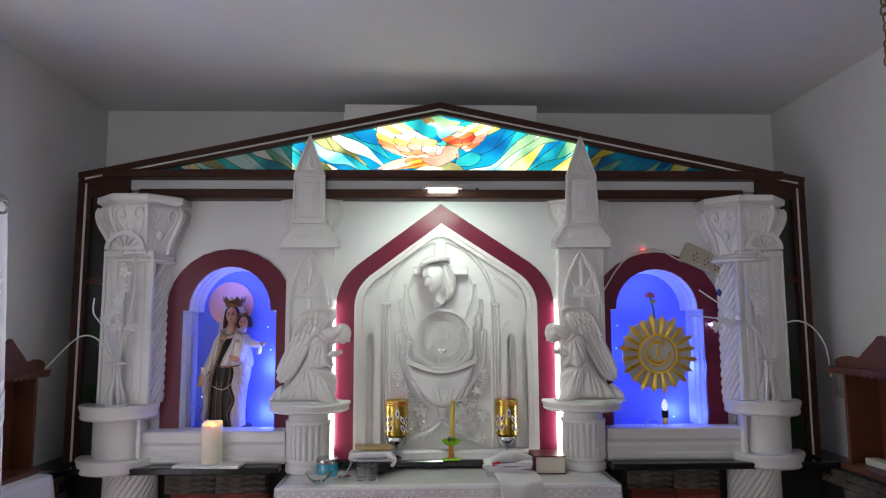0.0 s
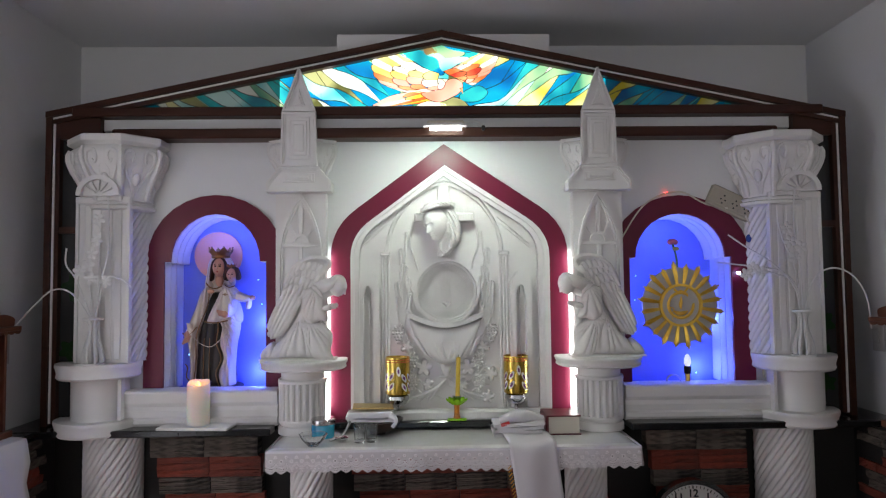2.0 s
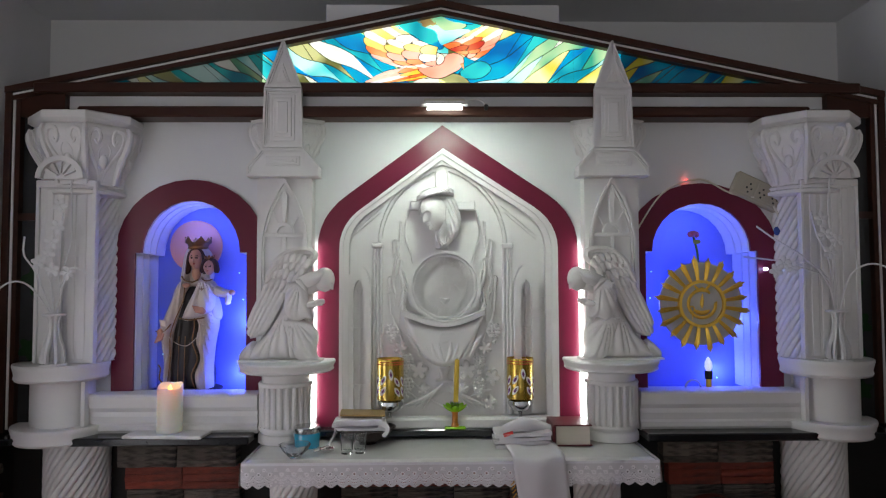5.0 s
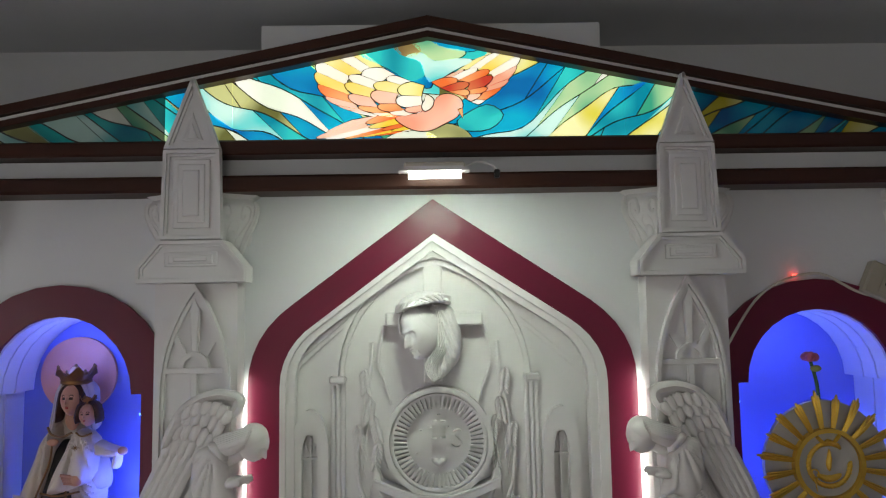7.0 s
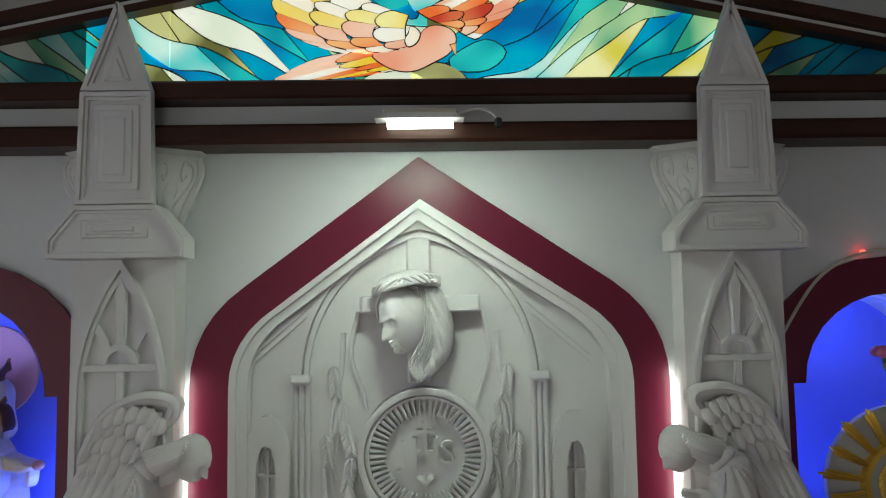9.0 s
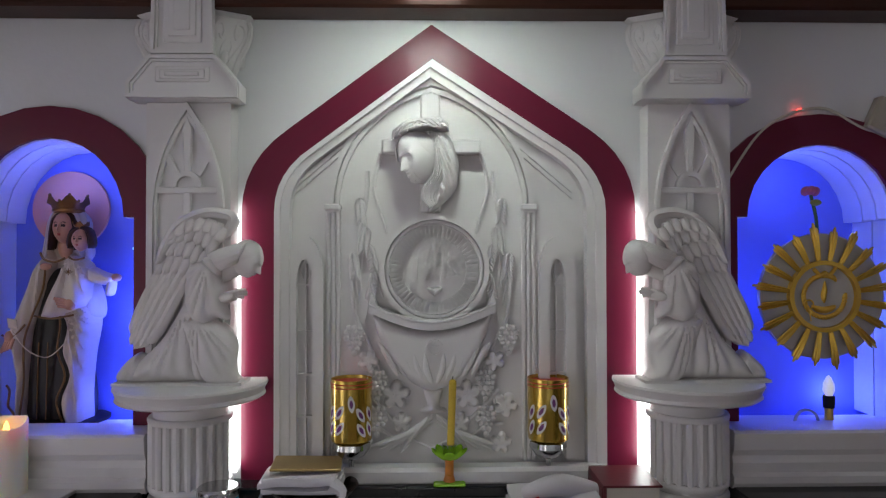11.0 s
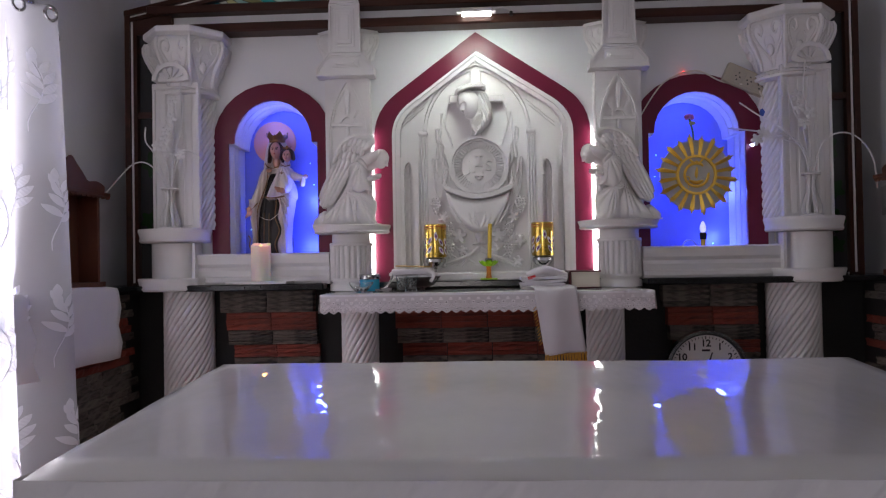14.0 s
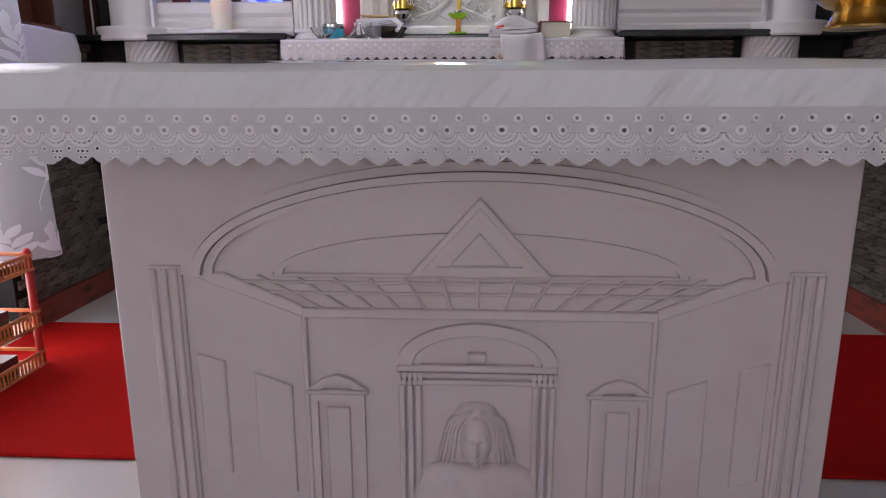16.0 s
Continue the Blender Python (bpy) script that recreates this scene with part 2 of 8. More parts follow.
GRANITE = material("black_granite", (0.012, 0.012, 0.014), 0.15, 0.4, 60, 200, 0.02, 0.001)
DARK = material("near_black_matte", (0.007, 0.006, 0.006), 0.8, 0.4, 8, 60, 0.3, 0.004)
FLOOR = material("pale_floor_tile", (0.50, 0.48, 0.46), 0.2, 0.08, 4, 40, 0.02, 0.001)
CARPET = material("red_carpet", (0.38, 0.007, 0.005), 0.95, 0.2, 30, 500, 0.6, 0.004, spec=0.08)
CLOTH = material("white_cotton_cloth", (0.76, 0.74, 0.78), 0.85, 0.06, 7, 400, 0.25, 0.001)
BRICK = material("red_clay_tile", (0.21, 0.036, 0.02), 0.75, 0.3, 9, 90, 0.6, 0.004, stain=(0.045, 0.018, 0.014), stain_at=(0.5, 0.72), stain_scale=9, random=0.25, stretch=(1, 1, 3))
STONE = material("grey_brown_stone", (0.13, 0.108, 0.092), 0.8, 0.3, 8, 70, 0.6, 0.005, stain=(0.018, 0.015, 0.014), stain_at=(0.46, 0.66), stain_scale=14, random=0.35, stretch=(1, 1, 4))
NICHE = material("blue_niche_surface", (0.20, 0.26, 0.80), 0.6, 0.06, 4, 60, 0.15, 0.002)
GOLD = material("gilded_metal", (0.86, 0.56, 0.10), 0.38, 0.15, 14, 90, 0.15, 0.001, metal=0.85)

# ---- the room ----
CX = 0.03                      # middle of the retable
XL, XR, YB, YF, ZC = -1.60, 1.68, 3.86, -3.8, 2.67
bm = box(XL - 0.5, XR + 0.5, YF - 0.3, YB + 0.3, -0.12, 0.0)
structure("floor", bm, FLOOR, "pale polished floor")
structure("ceiling", box(XL - 0.2, XR + 0.2, YF - 0.2, YB + 0.2, ZC, ZC + 0.12), CEILING, "white painted ceiling")
structure("wall_back", box(XL - 0.2, XR + 0.2, YB, YB + 0.15, 0, ZC), WALL, "white painted wall behind the altarpiece")
structure("wall_right", box(XR, XR + 0.15, YF, YB, 0, ZC), WALL, "white painted side wall")
# left wall with its window, which goes through it
WY0, WY1, WZ0, WZ1 = 1.62, 2.74, 0.04, 2.06
bm = box(XL - 0.15, XL, YF, WY0, 0, ZC)
box(XL - 0.15, XL, WY1, YB, 0, ZC, bm=bm)
box(XL - 0.15, XL, WY0, WY1, 0, WZ0, bm=bm)
box(XL - 0.15, XL, WY0, WY1, WZ1, ZC, bm=bm)
structure("wall_left", bm, WALL, "white painted side wall with a tall window")
# rear wall with a wide doorway
bm = box(XL - 0.15, -1.25, YF - 0.15, YF, 0, ZC)
box(1.35, XR + 0.15, YF - 0.15, YF, 0, ZC, bm=bm)
box(-1.25, 1.35, YF - 0.15, YF, 2.4, ZC, bm=bm)
structure("wall_rear", bm, WALL, "white painted wall with a wide doorway")
structure("ground", box(-40, 40, -40, 40, -0.3, -0.125), material("outside_ground", (0.28, 0.26, 0.22), 0.9), "pale ground outside")

# ---- the retable wall ----
YW = 3.50
# front wall of the altarpiece, with three arched openings
def arch_line(cx, half, z0, spring, top, n=14, step=0.0):
    """From the lower left, over the arch, to the lower right."""
    out = [(cx - half, z0), (cx - half, spring)]
    r = half - step
    for i in range(n + 1):
        a = math.pi * (1 - i / n)
        out.append((cx + r * math.cos(a), spring + (top - spring) * math.sin(a)))
    return out + [(cx + half, spring), (cx + half, z0)]


def gothic_line(half, z0, spring, shoulder, apex, cx=CX - 0.005, n=6):
    """A straight gable over curved shoulders."""
    sx, sz = half * 0.77, shoulder
    left = [(cx - half, z0), (cx - half, spring)]
    for i in range(1, n + 1):
        s = i / n
        a = (1 - s) ** 2
        b = 2 * s * (1 - s)
        c = s * s
        kx, kz = cx - half, spring + (sz - spring) * 0.62
        left.append((a * (cx - half) + b * kx + c * (cx - sx), a * spring + b * kz + c * sz))
    return left + [(cx - 0.019, apex)] + [(2 * cx - x, z) for x, z in reversed(left)]


NL, NR = -0.88, 0.935
nl_open = arch_line(NL, 0.196, 1.19, 1.69, 1.875, step=0.024)
nr_open = arch_line(NR, 0.202, 1.19, 1.69, 1.862, step=0.024)
g_outer = gothic_line(0.463, 1.07, 1.70, 1.895, 2.144, CX - 0.002)
g_inner = gothic_line(0.386, 1.07, 1.70, 1.852, 2.058, CX)
g_panel = gothic_line(0.352, 1.10, 1.70, 1.838, 2.022)


def wall_with(openings, x0, x1, z0, z1, y0, y1):
    """A wall cut by arched openings, each an outline with the feet first and last: piers between them, and a filling over each arch."""
    bm = bmesh.new()
    at = x0
    for op in openings:
        left, right = op[0][0], op[-1][0]
        box(at, left, y0, y1, z0, z1, bm=bm)
        if op[0][1] > z0:
            box(left, right, y0, y1, z0, op[0][1], bm=bm)
        arc = [p for p in op[1:-1]]
        for (xa, za), (xb, zb) in zip(arc, arc[1:]):
            if abs(xb - xa) > 1e-6:
                prism([(xa, za), (xb, zb), (xb, z1), (xa, z1)], y0, y1, bm=bm)
        at = right
    box(at, x1, y0, y1, z0, z1, bm=bm)
    bmesh.ops.remove_doubles(bm, verts=bm.verts, dist=1e-5)
    return bm


bm = wall_with([nl_open, g_panel, nr_open], -1.488, 1.558, 1.055, 2.25, YW, YW + 0.12)
structure("wall_altarpiece", bm, WALL, "white plaster wall with three arched openings")
# deep blue niches
for op, cx in ((nl_open, NL), (nr_open, NR)):
    wider = [(cx + (x - cx) * 1.03, z + 0.006 * (0 < i < len(op) - 1)) for i, (x, z) in enumerate(op)]
    inner = lambda k: [(cx + (x - cx) * k, z if i in (0, len(op) - 1) else z - 0.17 * (1 - k)) for i, (x, z) in enumerate(op)]
    bm = band(wider, inner(0.990), YW + 0.003, YW + 0.050)
    band(wider, inner(0.980), YW + 0.0515, YW + 0.100, bm=bm)
    band(wider, inner(0.970), YW + 0.1015, YW + 0.1795, bm=bm)
    structure("niche_reveal", bm, WALL, "white stepped reveal of the niche")
    bm = box(cx - 0.25, cx + 0.25, YW + 0.18, YW + 0.20, 1.13, 1.93)
    box(cx - 0.25, cx + 0.25, YW + 0.002, YW + 0.179, 1.13, 1.165, bm=bm)
    structure("niche", bm, NICHE, "blue arched niche")

surround = thing("niche_surround", NL, YW, 1.19, "burgundy painted arch round a blue niche", "arch trim", "niche surrounds")
o = arch_line(NL, 0.262, 1.19, 1.70, 1.95)
part("arch_band", band(o, nl_open, YW - 0.012, YW - 0.002), BURGUNDY, surround)
part("jamb", box(NL - 0.272, NL - 0.262, YW - 0.012, YW - 0.002, 1.19, 1.76), BURGUNDY, surround)
surround = thing("niche_surround", NR, YW, 1.19, "burgundy painted arch round a blue niche", "arch trim", "niche surrounds")
o = arch_line(NR, 0.275, 1.19, 1.69, 1.935)
part("arch_band", band(o, nr_open, YW - 0.012, YW - 0.002), BURGUNDY, surround)
part("jamb", box(NR + 0.275, NR + 0.285, YW - 0.012, YW - 0.002, 1.19, 1.70), BURGUNDY, surround)

reredos = thing("central_arch", CX, YW, 1.07, "burgundy pointed arch with a white moulded frame", "arch trim")
part("burgundy_band", band(g_outer, g_inner, YW - 0.012, YW - 0.002), BURGUNDY, reredos, "glossy burgundy band")
mid = gothic_line(0.368, 1.085, 1.70, 1.844, 2.040)
part("frame_moulding", band(g_inner, mid, YW - 0.028, YW - 0.002), WHITE, reredos)
part("inner_moulding", band(mid, gothic_line(0.348, 1.10, 1.70, 1.836, 2.018), YW - 0.018, YW + 0.013), WHITE, reredos)
part("sill_moulding", box(CX - 0.40, CX + 0.39, YW - 0.055, YW - 0.003, 1.075, 1.115, 0.008), WHITE, reredos)

# ---- pediment ----
PY = 3.44
APEX, EAVE_L, EAVE_R = (0.004, 2.574), (-1.500, 2.262), (1.570, 2.25)
ped = thing("pediment", CX, PY, 2.24, "dark wood gable with a backlit stained glass panel", "pediment")
def rake(a, b, lo, hi):
    """A sloping band from a to b, lying between two offsets below the line."""
    return [(a[0], a[1] - lo), (b[0], b[1] - lo), (b[0], b[1] - hi), (a[0], a[1] - hi)]
for e in (EAVE_L, EAVE_R):
    part("rake_board", prism(rake(e, APEX, 0.0, 0.022), PY - 0.025, PY + 0.05), WOOD, ped)
    part("beaded_strip", prism(rake(e, APEX, 0.024, 0.032), PY - 0.012, PY + 0.03), WHITE, ped, "thin white beaded strip")
    part("inner_rake_board", prism(rake(e, APEX, 0.034, 0.05), PY - 0.018, PY + 0.03), WOOD, ped)
part("lower_beam", box(-1.40, 1.48, PY - 0.03, PY + 0.06, 2.242, 2.277, 0.004), WOOD, ped)
part("white_fascia", box(-1.38, 1.46, PY + 0.02, PY + 0.06, 2.196, 2.24), WALL, ped)
part("cornice_beam", box(-1.25, 1.30, PY - 0.03, PY + 0.06, 2.156, 2.194, 0.006), WOOD, ped)
part("light_box", box(-0.411, 0.437, PY + 0.06, YB - 0.002, 2.30, 2.590, 0.003), WALL, ped, "white light box behind the glass")

# side frames with painted vine panels
for s, xo, zt in ((-1, -1.500, 2.262), (1, 1.570, 2.25)):
    fr = thing("vine_screen", xo, PY, 1.075, "dark wood side frame with a painted vine glass panel", "screen", "vine screens")
    xi = xo - s * 0.20
    a, b = sorted((xo, xo - s * 0.022))
    part("outer_post", box(a, b, PY - 0.02, PY + 0.05, 1.076, zt), WOOD, fr)
    a, b = sorted((xo - s * 0.024, xo - s * 0.032))
    part("beaded_strip", box(a, b, PY - 0.012, PY + 0.03, 1.09, zt - 0.03), WHITE, fr, "thin white beaded strip")
    a, b = sorted((xo - s * 0.034, xo - s * 0.05))
    part("inner_post", box(a, b, PY - 0.012, PY + 0.03, 1.09, zt - 0.03), WOOD, fr)
    a, b = sorted((xo - s * 0.05, xi))
    part("cross_rail", box(a, b, PY - 0.01, PY + 0.03, 1.80, 1.825), WOOD, fr)
    part("top_rail", box(a, b, PY - 0.01, PY + 0.03, 2.16, 2.24), WOOD, fr)
    part("vine_panel", box(a, b, PY + 0.012, PY + 0.02, 1.08, 2.2), material("dim_glass", (0.03, 0.03, 0.032), 0.2, 0.3), fr)

# ---- stained glass in the pediment ----
def stained(name, a, b, glow):
    """Coloured glass, shaded from one hue to the other; its glow stands in for the light box behind."""
    m = bpy.data.materials.new(name)
    m.use_nodes = True
    t = m.node_tree
    shade = t.nodes["Principled BSDF"]
    at = t.nodes.new("ShaderNodeTexCoord")
    g = t.nodes.new("ShaderNodeTexNoise")
    g.inputs["Scale"].default_value, g.inputs["Detail"].default_value = 11.0, 0.0
    t.links.new(at.outputs["Object"], g.inputs["Vector"])
    r = t.nodes.new("ShaderNodeValToRGB")
    r.color_ramp.elements[0].position, r.color_ramp.elements[1].position = 0.30, 0.66
    r.color_ramp.elements[0].color, r.color_ramp.elements[1].color = (*a, 1), (*b, 1)
    t.links.new(g.outputs["Fac"], r.inputs["Fac"])
    t.links.new(r.outputs[0], shade.inputs["Base Color"])
    shade.inputs["Roughness"].default_value = 0.15
    if glow:
        t.links.new(r.outputs[0], shade.inputs["Emission Color"])
        shade.inputs["Emission Strength"].default_value = glow
    return m


HUES = (("teal", (0.0, 0.24, 0.36), (0.03, 0.62, 0.62)), ("blue", (0.0, 0.14, 0.42), (0.0, 0.42, 0.68)), ("aqua", (0.08, 0.62, 0.64), (0.65, 0.95, 0.90)),
        ("yellow", (0.72, 0.62, 0.05), (0.98, 0.95, 0.50)), ("olive", (0.14, 0.14, 0.04), (0.62, 0.62, 0.28)), ("cream", (0.80, 0.88, 0.74), (1.0, 1.0, 0.94)),
        ("green", (0.04, 0.34, 0.22), (0.55, 0.78, 0.42)), ("umber", (0.10, 0.045, 0.02), (0.55, 0.42, 0.16)))
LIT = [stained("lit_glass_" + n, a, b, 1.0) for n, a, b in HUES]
# Weaker backlight of the side panes is put into darker colours and glow.
DIM = [stained("dim_backlit_glass_" + n, tuple(c * 0.35 for c in a), tuple(c * 0.35 for c in b), 0.14) for n, a, b in HUES]
LEAD = material("black_lead", (0.006, 0.006, 0.006), 0.5, 0.1)
GX0, GX1, GZ0, GA = -1.28, 1.34, 2.279, (0.004, 2.534)


def clip(poly, a, b):
    """What lies to the left of the line from a to b."""
    out = []
    side = lambda p: (b[0] - a[0]) * (p[1] - a[1]) - (b[1] - a[1]) * (p[0] - a[0])
    for i, p in enumerate(poly):
        q = poly[i - 1]
        sp, sq = side(p), side(q)
        if (sp >= 0) != (sq >= 0):
            k = sq / (sq - sp)
            out.append((q[0] + k * (p[0] - q[0]), q[1] + k * (p[1] - q[1])))
        if sp >= 0:
            out.append(p)
    return out


def gable_clip(poly, x0=None, x1=None):
    for a, b in (((GX0, GZ0), (GX1, GZ0)), ((GX1, GZ0), GA), (GA, (GX0, GZ0))):
        poly = clip(poly, a, b) if poly else poly
    if poly and x0 is not None:
        poly = clip(poly, (x0, 3), (x0, 0))
        poly = clip(poly, (x1, 0), (x1, 3)) if poly else poly
    return poly


pane_glass = thing("stained_glass", 0.03, PY + 0.02, 2.279, "stained glass gable with an orange dove among teal waves", "stained glass")
part("lead_backing", prism([(GX0, GZ0), (GX1, GZ0), GA], PY + 0.014, PY + 0.022), LEAD, pane_glass, "black lead came")
rng = random.Random(11)
SEAMS = (-1.40, -0.625, -0.465, 0.475, 0.645, 1.45)
def wave(u, v, amp, freq, ph):
    return 2.279 + v + 0.66 * (math.sqrt(u * u + 0.02) - 0.14) + amp * math.sin(freq * u + ph) + 0.3 * amp * math.sin(2.3 * freq * u + 2 * ph)


for side in (-1, 1):
    v = -0.95
    low = (v, 0.012, 9.0, 1.0)
    while v < 0.36:
        wide = rng.uniform(0.032, 0.054)
        high = (v + wide, rng.uniform(0.012, 0.024), rng.uniform(11, 18), rng.uniform(0, 6.3))
        u, lean = -0.15 - rng.uniform(0, 0.2), rng.uniform(0.05, 0.12)
        while u < 1.45:
            long, next_lean = rng.uniform(0.14, 0.30), rng.uniform(0.05, 0.12)
            pts = []
            for i in range(11):
                x = u + 0.0022 + (long - 0.0044) * i / 10
                pts.append((x, wave(x, *low) + 0.0020))
            for i in range(10, -1, -1):
                x = u + lean + 0.0022 + (long + next_lean - lean - 0.0044) * i / 10
                pts.append((x, wave(x, *high) - 0.0020))
            lean = next_lean
            hue = rng.choices(range(8), (6, 5, 3.4, 3.4, 2.2, 2, 3, 1))[0]
            for s0, s1 in zip(SEAMS, SEAMS[1:]):
                if side < 0:
                    poly = [(0.06 - x, z) for x, z in reversed(pts)]
                    poly = clip(poly, (0.03, 0), (0.03, 3)) if poly else poly
                else:
                    poly = clip(list(pts), (0.03, 3), (0.03, 0))
                if poly:
                    poly = gable_clip(poly, s0 + 0.0006, s1 - 0.0006)
                if len(poly) < 3:
                    continue
                area = 0.5 * abs(sum(p[0] * q[1] - q[0] * p[1] for p, q in zip(poly, poly[1:] + poly[:1])))
                if area < 5e-5:
                    continue
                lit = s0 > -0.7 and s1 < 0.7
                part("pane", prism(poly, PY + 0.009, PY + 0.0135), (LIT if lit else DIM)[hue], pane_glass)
            u += long
        v += wide
        low = high

# the dove, in front of the waves
FEATHER = [stained("dove_" + n, a, b, 1.0) for n, a, b in (("white", (1.0, 0.88, 0.72), (1.0, 1.0, 0.95)), ("orange", (0.90, 0.17, 0.04), (0.98, 0.50, 0.22)), ("yellow", (0.92, 0.62, 0.06), (1.0, 0.92, 0.42)), ("pink", (0.90, 0.36, 0.24), (0.98, 0.66, 0.52)), ("red", (0.55, 0.05, 0.03), (0.85, 0.25, 0.10)))]


def dove_piece(poly, hue, layer=0, glasses=None):
    y = PY + 0.006 - 0.0018 * layer
    c = (sum(p[0] for p in poly) / len(poly), sum(p[1] for p in poly) / len(poly))
    grown = []
    for x, z in poly:
        d = math.hypot(x - c[0], z - c[1]) or 1
        grown.append((x + 0.0028 * (x - c[0]) / d, z + 0.0028 * (z - c[1]) / d))
    grown = gable_clip(grown)
    poly = gable_clip(poly)
    if len(poly) > 2:
        part("dove_came", prism(grown, y + 0.0009, y + 0.0017), LEAD, pane_glass)
        part("dove_pane", prism(poly, y, y + 0.0008), (glasses or FEATHER)[hue], pane_glass)


def plumage(inner, outer, rows, counts, hues, layer=0, bulge=0.3, bow=0.0):
    """A spread wing as rows of rounded feathers that tile the field between an inner and an outer line, laid like bricks."""
    A, B = np.array(spline(inner, 10)), np.array(spline(outer, 10))

    def at(p, q):
        p = min(max(p, 0.0), 1.0)
        a_ = np.array([np.interp(p, np.linspace(0, 1, len(A)), A[:, k]) for k in (0, 1)])
        b_ = np.array([np.interp(p, np.linspace(0, 1, len(B)), B[:, k]) for k in (0, 1)])
        d = b_ - a_
        return a_ + d * q + np.array((-d[1], d[0])) * bow * math.sin(math.pi * min(q, 1.0))

    for j in range(len(rows) - 1, 0, -1):
        lo, hi = rows[j - 1], rows[j]
        n = counts[j - 1]
        edge = [0.0] + [(i + 0.5 * (j % 2) * (i < n)) / n + rng.uniform(-0.12, 0.12) / n for i in range(1, n)] + [1.0]
        for i in range(n):
            p0, p1 = edge[i], edge[i + 1]
            deep = bulge * (hi - lo)
            pts = [at(p0 + (p1 - p0) * w, max(lo - 0.8 * deep * (j > 1), 0.0) + deep * 0.6 * math.sin(math.pi * w) * (j > 1)) for w in np.linspace(0, 1, 6)]
            pts += [at(p1 + (p0 - p1) * w, hi - (0.35 if j == len(rows) - 1 else 1.0) * deep * abs(2 * w - 1) ** 2.2) for w in np.linspace(0, 1, 11)]
            hue = hues[j - 1][int(i * len(hues[j - 1]) / n) % len(hues[j - 1])]
            c = sum(pts) / len(pts)
            small = [tuple(c + (q - c) * (1 - 0.0013 / max(float(np.hypot(*(q - c))), 0.004))) for q in pts]
            dove_piece(small, hue, layer + (len(rows) - 1 - j))


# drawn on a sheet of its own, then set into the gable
D = lambda pts: [(0.0125 + (u - 784) * 0.00112, 2.279 + (285 - v) * 0.00113) for u, v in pts]
WHITE_, ORANGE_, YELLOW_, PINK_, RED_ = range(5)
for hue, line in ((0, [(622, 92), (700, 74), (722, 100), (758, 113), (768, 146), (736, 156), (690, 128)]), (7, [(698, 76), (738, 62), (762, 92), (727, 103)]), (6, [(736, 62), (772, 52), (802, 80), (856, 92), (840, 108), (790, 112), (760, 92)]),
                  (1, [(770, 52), (830, 66), (884, 84), (862, 93), (802, 81)]), (2, [(728, 103), (760, 94), (790, 113), (842, 108), (872, 113), (832, 134), (786, 160), (770, 146), (758, 114)]), (1, [(686, 128), (738, 156), (768, 147), (784, 160), (770, 172), (700, 140)]),
                  (4, [(770, 266), (812, 250), (850, 262), (864, 286), (788, 287)]), (5, [(684, 287), (716, 266), (772, 266), (790, 287)]), (0, [(846, 236), (900, 210), (935, 232), (905, 262), (852, 264), (838, 250)])):
    dove_piece(spline(D(line), 3, True), hue, 0, LIT)
plumage(D([(768, 168), (762, 190), (764, 212), (772, 226)]), D([(640, 93), (588, 98), (540, 112), (533, 150), (556, 192), (604, 218), (668, 234), (735, 236)]),
        (0.0, 0.24, 0.46, 0.70, 1.0), (4, 6, 8, 11), ((YELLOW_, WHITE_, PINK_, WHITE_), (WHITE_, YELLOW_, PINK_, ORANGE_, WHITE_, PINK_), (WHITE_, WHITE_, YELLOW_, PINK_, ORANGE_, WHITE_, PINK_, WHITE_), (YELLOW_, WHITE_, YELLOW_, WHITE_, YELLOW_, ORANGE_, PINK_, PINK_, WHITE_, PINK_, WHITE_)), 0, 0.26, 0.07)
plumage(D([(782, 160), (800, 172), (822, 182), (846, 190)]), D([(872, 112), (905, 100), (945, 94), (975, 108), (958, 146), (930, 178), (884, 210)]),
        (0.0, 0.30, 0.62, 1.0), (4, 6, 8), ((ORANGE_, RED_, ORANGE_, RED_), (PINK_, WHITE_, ORANGE_, RED_, ORANGE_, PINK_), (YELLOW_, WHITE_, YELLOW_, WHITE_, PINK_, PINK_, ORANGE_, WHITE_)), 0, 0.26, -0.05)
plumage(D([(712, 222), (722, 236), (736, 252), (748, 262)]), D([(606, 240), (536, 276), (588, 280), (640, 276), (690, 272)]),
        (0.0, 0.45, 1.0), (5, 6), ((ORANGE_, YELLOW_, ORANGE_, YELLOW_, WHITE_), (PINK_, PINK_, WHITE_, ORANGE_, YELLOW_, ORANGE_)), 0, 0.3)
dove_piece(spline(D([(706, 238), (738, 262), (775, 266), (812, 250), (836, 236), (848, 216), (842, 197), (818, 188), (796, 194), (782, 212), (752, 230)]), 5, True), PINK_, 5)
dove_piece(spline(D([(772, 190), (786, 200), (782, 216), (768, 224), (762, 214), (768, 202)]), 4, True), WHITE_, 6)
dove_piece(D([(839, 223), (848, 220), (848, 241)]), ORANGE_, 6)
part("eye_ring", lathe([(0.006, 0), (0.006, 0.001)], 0, 0, 16), FEATHER[0], pane_glass).matrix_local = Matrix.Translation(Vector((0.0615, PY - 0.0046, 2.3615)) - base_of(pane_glass)) @ pose(0, 0, 0, 90, 0, 0)
part("eye", lathe([(0.003, 0), (0.003, 0.001)], 0, 0, 12), LEAD, pane_glass).matrix_local = Matrix.Translation(Vector((0.0615, PY - 0.0062, 2.3615)) - base_of(pane_glass)) @ pose(0, 0, 0, 90, 0, 0)

